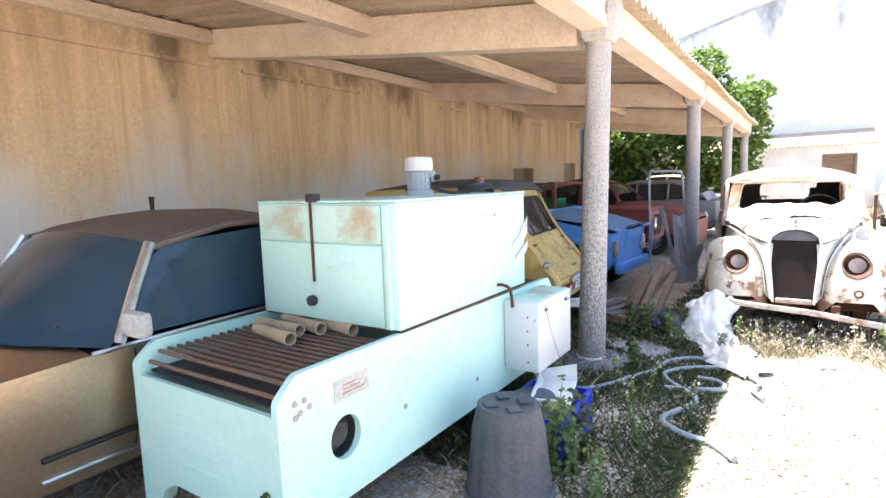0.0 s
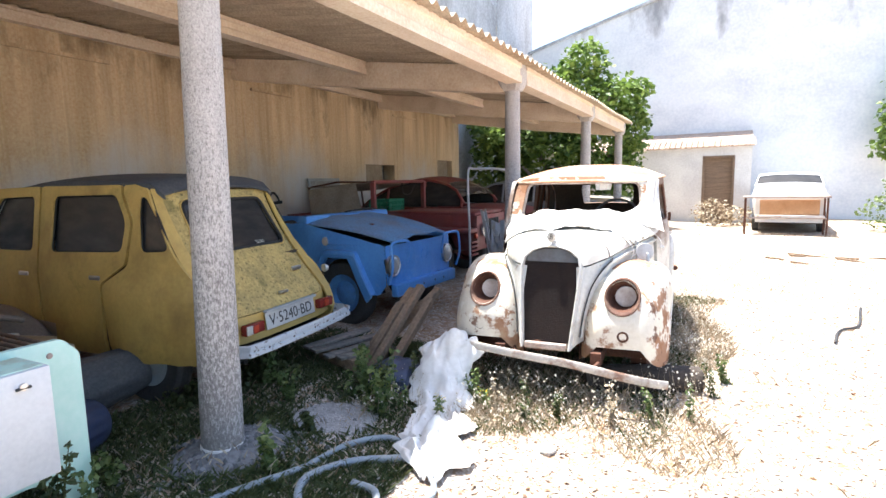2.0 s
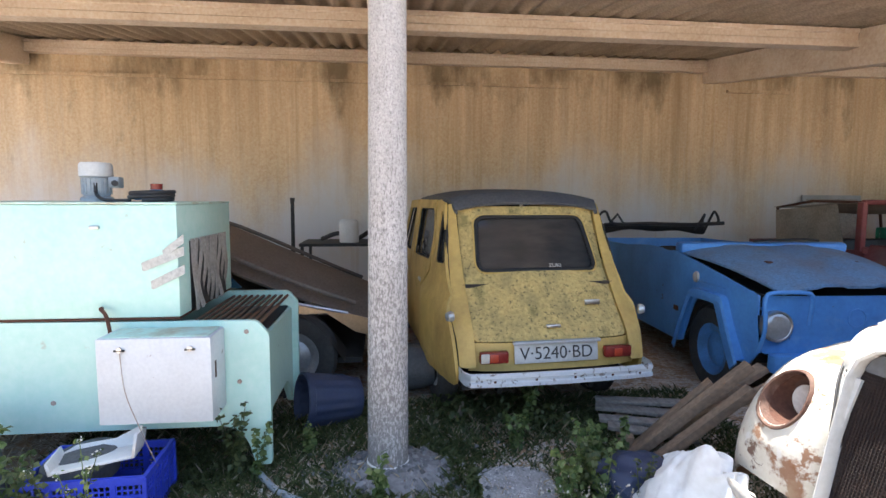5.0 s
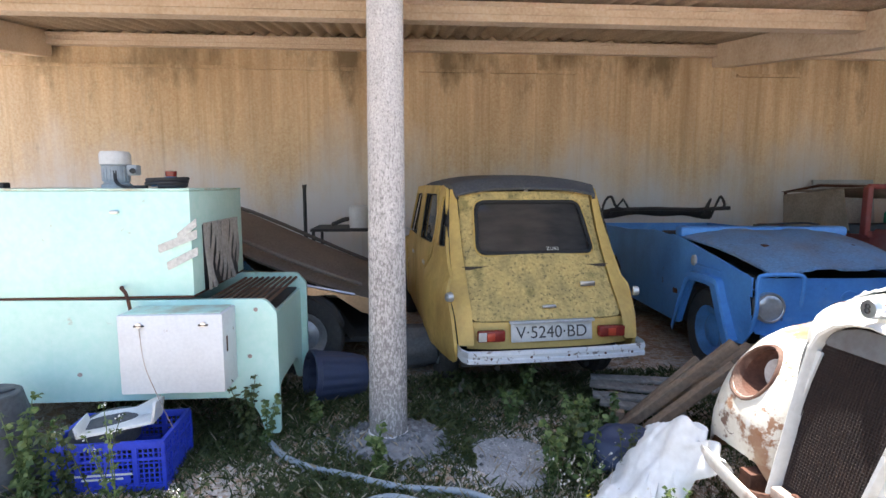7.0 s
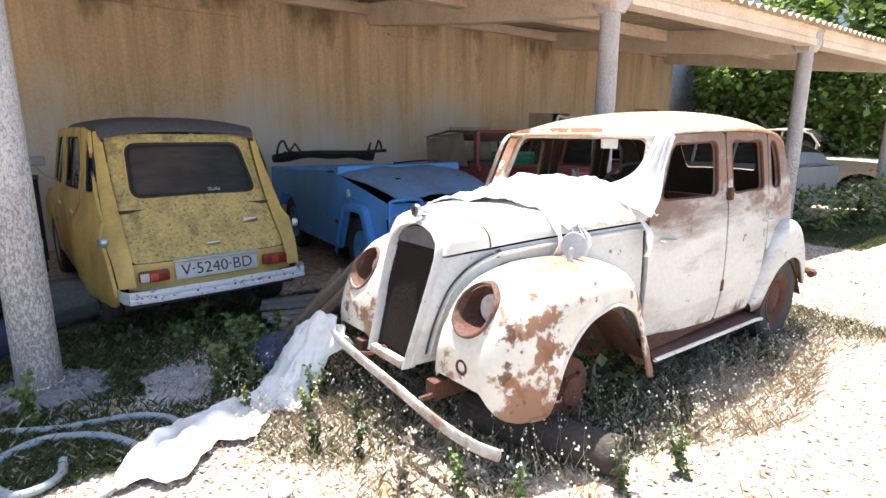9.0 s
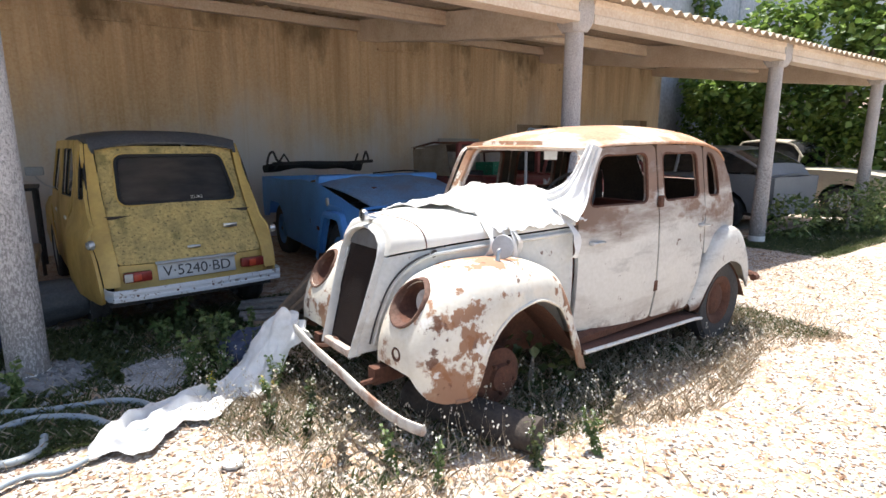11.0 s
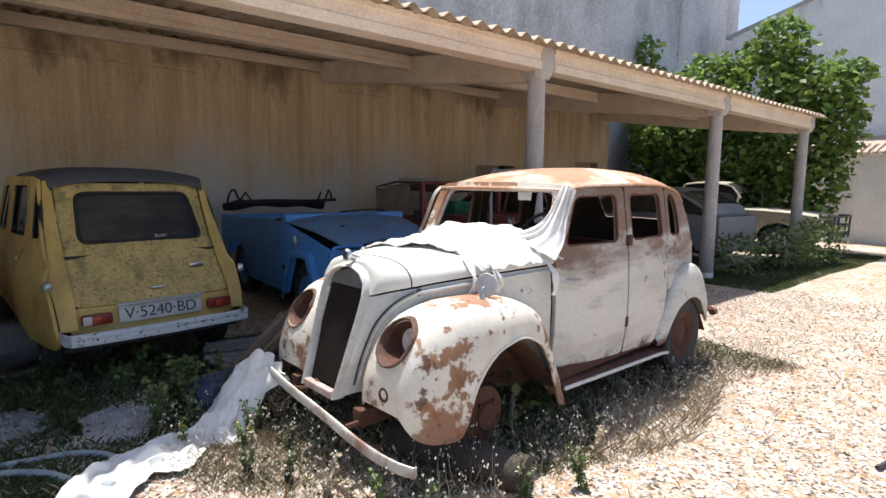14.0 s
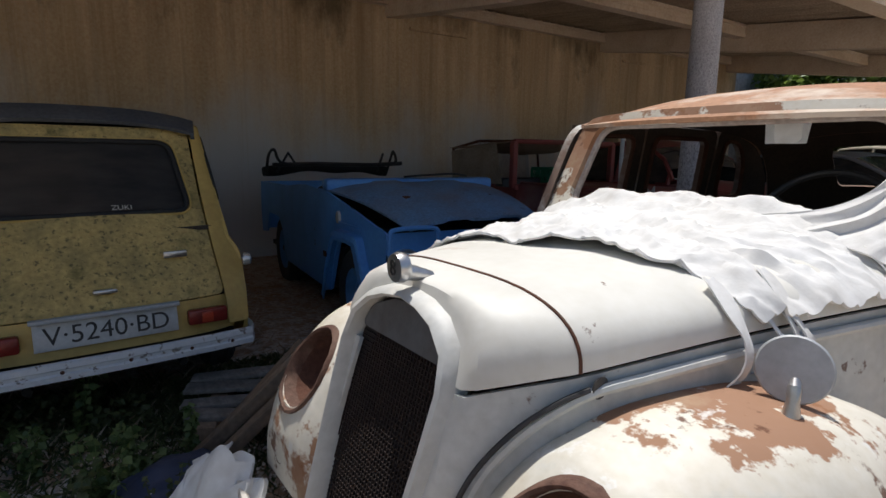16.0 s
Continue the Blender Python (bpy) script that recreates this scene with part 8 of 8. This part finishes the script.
bush("weed_clump", "low green weeds growing under the old saloon", [((0.28, 6.45, 0.18), (0.22, 0.32, 0.2)), ((0.1, 6.2, 0.15), (0.25, 0.2, 0.15))], 500, 0.055, M_grass, 15, [[(0.28, 6.4, 0), (0.28, 6.42, 0.2)]])


bush("weed_clump", "low green weeds in the shade behind the yellow hatchback", [((-2.12, 4.45, 0.06), (0.20, 0.16, 0.10)), ((-2.10, 4.78, 0.05), (0.18, 0.20, 0.09)), ((-1.95, 5.05, 0.05), (0.16, 0.14, 0.08))], 900, 0.035, M_grass, 16, [[(-2.1, 4.5, 0), (-2.1, 4.52, 0.1)]])
bush("weed_clump", "green weeds growing up between the timbers", [((-1.22, 5.10, 0.07), (0.18, 0.16, 0.12)), ((-0.98, 4.95, 0.06), (0.16, 0.18, 0.10))], 520, 0.032, M_bushleaf, 17, [[(-1.2, 5.1, 0), (-1.2, 5.1, 0.12)]])


def weed(x, y, h, seed, leaf=M_grass, flower=None, lean=0.12, bushy=1.0):
    r = random.Random(seed)
    z0 = ground_z(x, y) - 0.01
    w = thing("tall_weed", "tall straggly weed with narrow leaves" if flower is None else ("wild weed with pale flower heads" if flower is M_petal else "wild weed with yellow flowers"), "plant", pose(x, y, z0), "weeds")
    for k in range(r.randint(2, 4)):
        dx, dy = r.uniform(-1, 1) * lean * 2, r.uniform(-1, 1) * lean * 2
        hh = h * r.uniform(0.6, 1.0)
        pts = spline([(0.02 * k, 0, 0), (dx * 0.3 * hh, dy * 0.3 * hh, hh * 0.4), (dx * hh, dy * hh, hh)], 5)
        part("stalk", tube(pts, [0.004 * (1 - 0.6 * i / (len(pts) - 1)) for i in range(len(pts))], 5), leaf, w)
        cs = [p + Vector((r.uniform(-1, 1), r.uniform(-1, 1), r.uniform(-0.4, 0.4))) * 0.012 for p in pts[1:] for _ in range(int(5 * bushy))]
        leaves("foliage", cs, (0.036 if x < -0.9 else 0.022) if y < 12 else 0.06, leaf, w, "", seed * 7 + k)
        if flower is not None:
            leaves("flower_head", [pts[-1] + Vector((r.gauss(0, 1), r.gauss(0, 1), r.gauss(-0.6, 1.4))) * 0.007 for _ in range(9)], 0.009, flower, w, "", seed * 9 + k)
    return w


for k, (x, y, h, f) in enumerate(((-1.42, 3.28, 0.42, None), (-1.40, 3.38, 0.34, None), (-0.98, 2.50, 0.45, None), (-0.96, 2.62, 0.40, None), (-1.02, 2.38, 0.50, None), (-0.95, 2.44, 0.42, None), (-1.01, 4.93, 0.40, None), (-1.23, 5.12, 0.42, None), (-1.41, 5.29, 0.30, None), (-2.02, 4.94, 0.28, None), (-0.92, 4.82, 0.34, None), (-1.60, 3.60, 0.20, None), (-0.84, 2.80, 0.50, M_petal), (-0.76, 2.92, 0.55, M_petal), (-1.02, 4.00, 0.26, None), (-1.16, 4.45, 0.18, None), (-0.36, 5.11, 0.22, M_yellowpetal), (-0.48, 5.18, 0.26, None), (-0.10, 5.02, 0.20, None), (-0.95, 5.0, 0.35, None), (-1.15, 4.98, 0.45, None), (-0.90, 5.15, 0.30, None), (-0.55, 4.85, 0.18, M_yellowpetal), (-0.30, 5.1, 0.28, M_petal), (0.05, 5.15, 0.30, M_petal), (0.35, 5.2, 0.32, M_petal), (0.75, 5.45, 0.30, M_petal), (0.85, 5.9, 0.34, M_petal), (0.92, 6.2, 0.30, M_petal), (0.80, 6.5, 0.28, M_petal), (-0.55, 3.30, 0.30, M_petal), (-1.95, 4.9, 0.3, None), (-1.6, 4.75, 0.25, None), (-1.0, 13.9, 0.8, M_yellowpetal), (-0.8, 15.2, 0.9, M_yellowpetal), (-0.7, 16.1, 0.9, M_yellowpetal), (-1.45, 1.05, 0.5, M_petal), (-1.9, 0.75, 0.5, M_petal), (-0.75, 2.2, 0.3, None), (-0.15, 5.25, 0.26, None), (0.55, 5.35, 0.28, None))):
    weed(x, y, h * (0.8 if x > -0.4 else 1), 20 + k, (M_straw if x > -0.4 and k % 2 else M_bushleaf) if k % 3 else M_grass, f)

# grass, straw and litter, past counting
def blades(name, label, material, n, zone, seed, hmin, hmax, width, lean=0.6):
    r = random.Random(seed)
    verts, faces = [], []
    made = 0
    while made < n:
        x, y = r.uniform(-3.6, 6.5), r.uniform(0.5, 18)
        if r.random() > zone(x, y):
            continue
        made += 1
        z = ground_z(x, y) - 0.005
        a = r.uniform(0, 6.283)
        h = r.uniform(hmin, hmax)
        dx, dy = math.cos(a), math.sin(a)
        bx, by = r.uniform(-1, 1) * lean * h, r.uniform(-1, 1) * lean * h
        w = width * r.uniform(0.6, 1.4)
        o = len(verts)
        verts += [(x - dx * w, y - dy * w, z), (x + dx * w, y + dy * w, z), (x + bx * 0.4 + dx * w * 0.7, y + by * 0.4 + dy * w * 0.7, z + h * 0.6), (x + bx, y + by, z + h)]
        faces += [(o, o + 1, o + 2), (o, o + 2, o + 3)]
    me = bpy.data.meshes.new(name)
    me.from_pydata(verts, [], faces)
    me.materials.append(material)
    return tagged(new(name, me), label, "grass", "", "stuff")


def green_zone(x, y):
    c = noise.noise(Vector((x * 1.6, y * 1.6, 2))) * 0.5 + 0.5
    if math.hypot(x + 1.16, (y - 4.66) * 1.2) < 0.26 or math.hypot(x + 1.35, y - 4.06) < 0.27:
        return 0.0
    d = 0.0
    if -2.4 < x < -0.45 and 2.2 < y < 6.2:
        d = 0.9
    if -1.2 < x < 0.62 + 0.14 * math.sin(y * 2.3) + 0.1 * math.sin(y * 5.1) and 4.95 + 0.15 * math.sin(x * 6) < y < 9:
        d = 0.42
    if -1.6 < x < -0.3 and 12 < y < 18:
        d = 0.6
    return d * max(0, c - 0.15) * 1.6


def straw_zone(x, y):
    c = noise.noise(Vector((x * 1.1, y * 1.1, 6))) * 0.5 + 0.5
    d = 0.003
    if -0.9 < x < 0.9 + 0.12 * math.sin(y * 2.9) and 4.9 + 0.12 * math.sin(x * 7) < y < 9.0:
        d = 1.0
    if 0.2 < x < 5 and 9 < y < 18:
        d = 0.012
    if x < -0.5 and y < 6:
        d = 0.10
    return d * max(0.05, c - 0.2)


# blades massed under the shelter also darken the shaded ground
blades("grass", "low green undergrowth, dense and dark to deepen the shade", M_grass, 130000, green_zone, 31, 0.012, 0.055, 0.0048, 1.3)
blades("dry_grass", "dry straw-coloured grass round the old saloon", M_straw, 34000, straw_zone, 32, 0.015, 0.08, 0.0014, 0.9)



def seed_stalks(n, seed):
    """Thin dry stalks with small pale seed heads, round the old saloon and by the shade's edge."""
    r = random.Random(seed)
    stalk, heads = ([], []), ([], [])
    made = 0
    while made < n:
        x, y = r.uniform(-1.1, 1.5), r.uniform(4.7, 9.2)
        edge = 0.95 + 0.12 * math.sin(y * 2.9)
        inside_car = -0.45 < x < 0.35 and y > 5.6
        thick = noise.noise(Vector((x * 1.8, y * 1.8, 9))) * 0.5 + 0.5
        if x > edge or inside_car or r.random() > thick * (1.0 if y < 6.3 or x > 0.55 else 0.4):
            continue
        made += 1
        h = r.uniform(0.06, 0.22) * (1.25 if x > 0.3 and y < 6.5 else 1.0)
        p = Vector((x, y, ground_z(x, y)))
        lean = Vector((r.gauss(0, 0.22), r.gauss(0, 0.22), 1)) * h
        a = r.uniform(0, 3.14)
        w = Vector((math.cos(a), math.sin(a), 0)) * 0.0011
        bend = Vector((r.gauss(0, 0.02), r.gauss(0, 0.02), 0))
        v, f = stalk
        o = len(v)
        m = p + lean * 0.55 + bend
        v += [p - w, p + w, m + w, m - w, p + lean]
        f += [(o, o + 1, o + 2, o + 3), (o + 3, o + 2, o + 4)]
        for k in range(r.randint(1, 3)):
            c = p + lean * r.uniform(0.75, 1.0) + Vector((r.gauss(0, 0.006), r.gauss(0, 0.006), 0))
            s = r.uniform(0.003, 0.0065)
            v, f = heads
            o = len(v)
            v += [c + Vector((s, 0, 0)), c + Vector((0, s, 0)), c - Vector((s, 0, 0)), c - Vector((0, s, 0)), c + Vector((0, 0, s * 1.4)), c - Vector((0, 0, s * 1.2))]
            f += [(o + i, o + (i + 1) % 4, o + 4) for i in range(4)] + [(o + (i + 1) % 4, o + i, o + 5) for i in range(4)]
    for name, (v, f), m, label in (("weed_stalks", stalk, M_straw, "thin dry weed stalks round the old saloon"), ("seed_heads", heads, M_seed, "small pale seed heads on dry weed stalks")):
        me = bpy.data.meshes.new(name)
        me.from_pydata(v, [], f)
        me.materials.append(m)
        tagged(new(name, me), label, "grass", "", "stuff")


M_seed = leaf_mat("pale_seed_head", (0.40, 0.34, 0.25), (0.78, 0.75, 0.67), 0.2, 0.9)
seed_stalks(1700, 61)


def litter(n, seed):
    r = random.Random(seed)
    verts, faces = [], []
    for _ in range(n):
        k = r.random()
        # pale litter kept sparse towards the shelter, so shaded ground looks darker
        x = -0.9 + 5.5 * r.random() ** 1.4 if k < 0.88 else r.uniform(-2.5, -0.3)
        y = 2.0 + 10.5 * r.random() ** 1.5
        z = ground_z(x, y)
        s = r.uniform(0.004, 0.018)
        a = r.uniform(0, 6.283)
        t = r.uniform(0.1, 0.9) * s
        c, d = math.cos(a) * s, math.sin(a) * s
        o = len(verts)
        verts += [(x - c, y - d, z + 0.002), (x + d * 0.5, y - c * 0.5, z + t), (x + c, y + d, z + 0.004), (x - d * 0.5, y + c * 0.5, z + t * 0.6)]
        faces += [(o, o + 1, o + 2, o + 3)]
    me = bpy.data.meshes.new("leaf_litter")
    me.from_pydata(verts, [], faces)
    me.materials.append(M_litter)
    tagged(new("leaf_litter", me), "dead leaves and pale grit strewn over the ground", "litter", "", "stuff")


litter(150000, 41)


def pebbles(name, label, cx, cy, rx, ry, n, smin, smax, material, seed):
    r = random.Random(seed)
    verts, faces = [], []
    for _ in range(n):
        a, q = r.uniform(0, 6.283), abs(r.gauss(0, 0.55))
        x, y = cx + rx * q * math.cos(a), cy + ry * q * math.sin(a)
        s = r.uniform(smin, smax)
        z = ground_z(x, y) + s * 0.4
        o = len(verts)
        verts += [(x + s * r.uniform(0.6, 1), y, z), (x - s * r.uniform(0.6, 1), y, z), (x, y + s * r.uniform(0.6, 1), z), (x, y - s * r.uniform(0.6, 1), z), (x, y, z + s * r.uniform(0.5, 0.9)), (x, y, z - s)]
        faces += [(o + i, o + j, o + 4) for i, j in ((0, 2), (2, 1), (1, 3), (3, 0))]
    me = bpy.data.meshes.new(name)
    me.from_pydata(verts, [], faces)
    me.materials.append(material)
    tagged(new(name, me), label, "gravel", "", "stuff")


M_pebble = leaf_mat("pebble_grey", (0.22, 0.22, 0.22), (0.66, 0.65, 0.63), 0.0, 0.95)
M_lump = leaf_mat("mortar_lump", (0.10, 0.10, 0.10), (0.30, 0.30, 0.30), 0.0, 0.95)
pebbles("loose_gravel", "loose pale gravel beside the pillar", -1.16, 4.66, 0.36, 0.30, 2600, 0.004, 0.012, M_pebble, 51)
pebbles("mortar_rubble", "dark mortar rubble round the pillar foot", -1.33, 4.06, 0.34, 0.40, 900, 0.006, 0.028, M_lump, 52)
pebbles("yard_stones", "small pale stones scattered in the yard", 2.0, 6.5, 3.0, 5.0, 5000, 0.004, 0.014, M_pebble, 53)
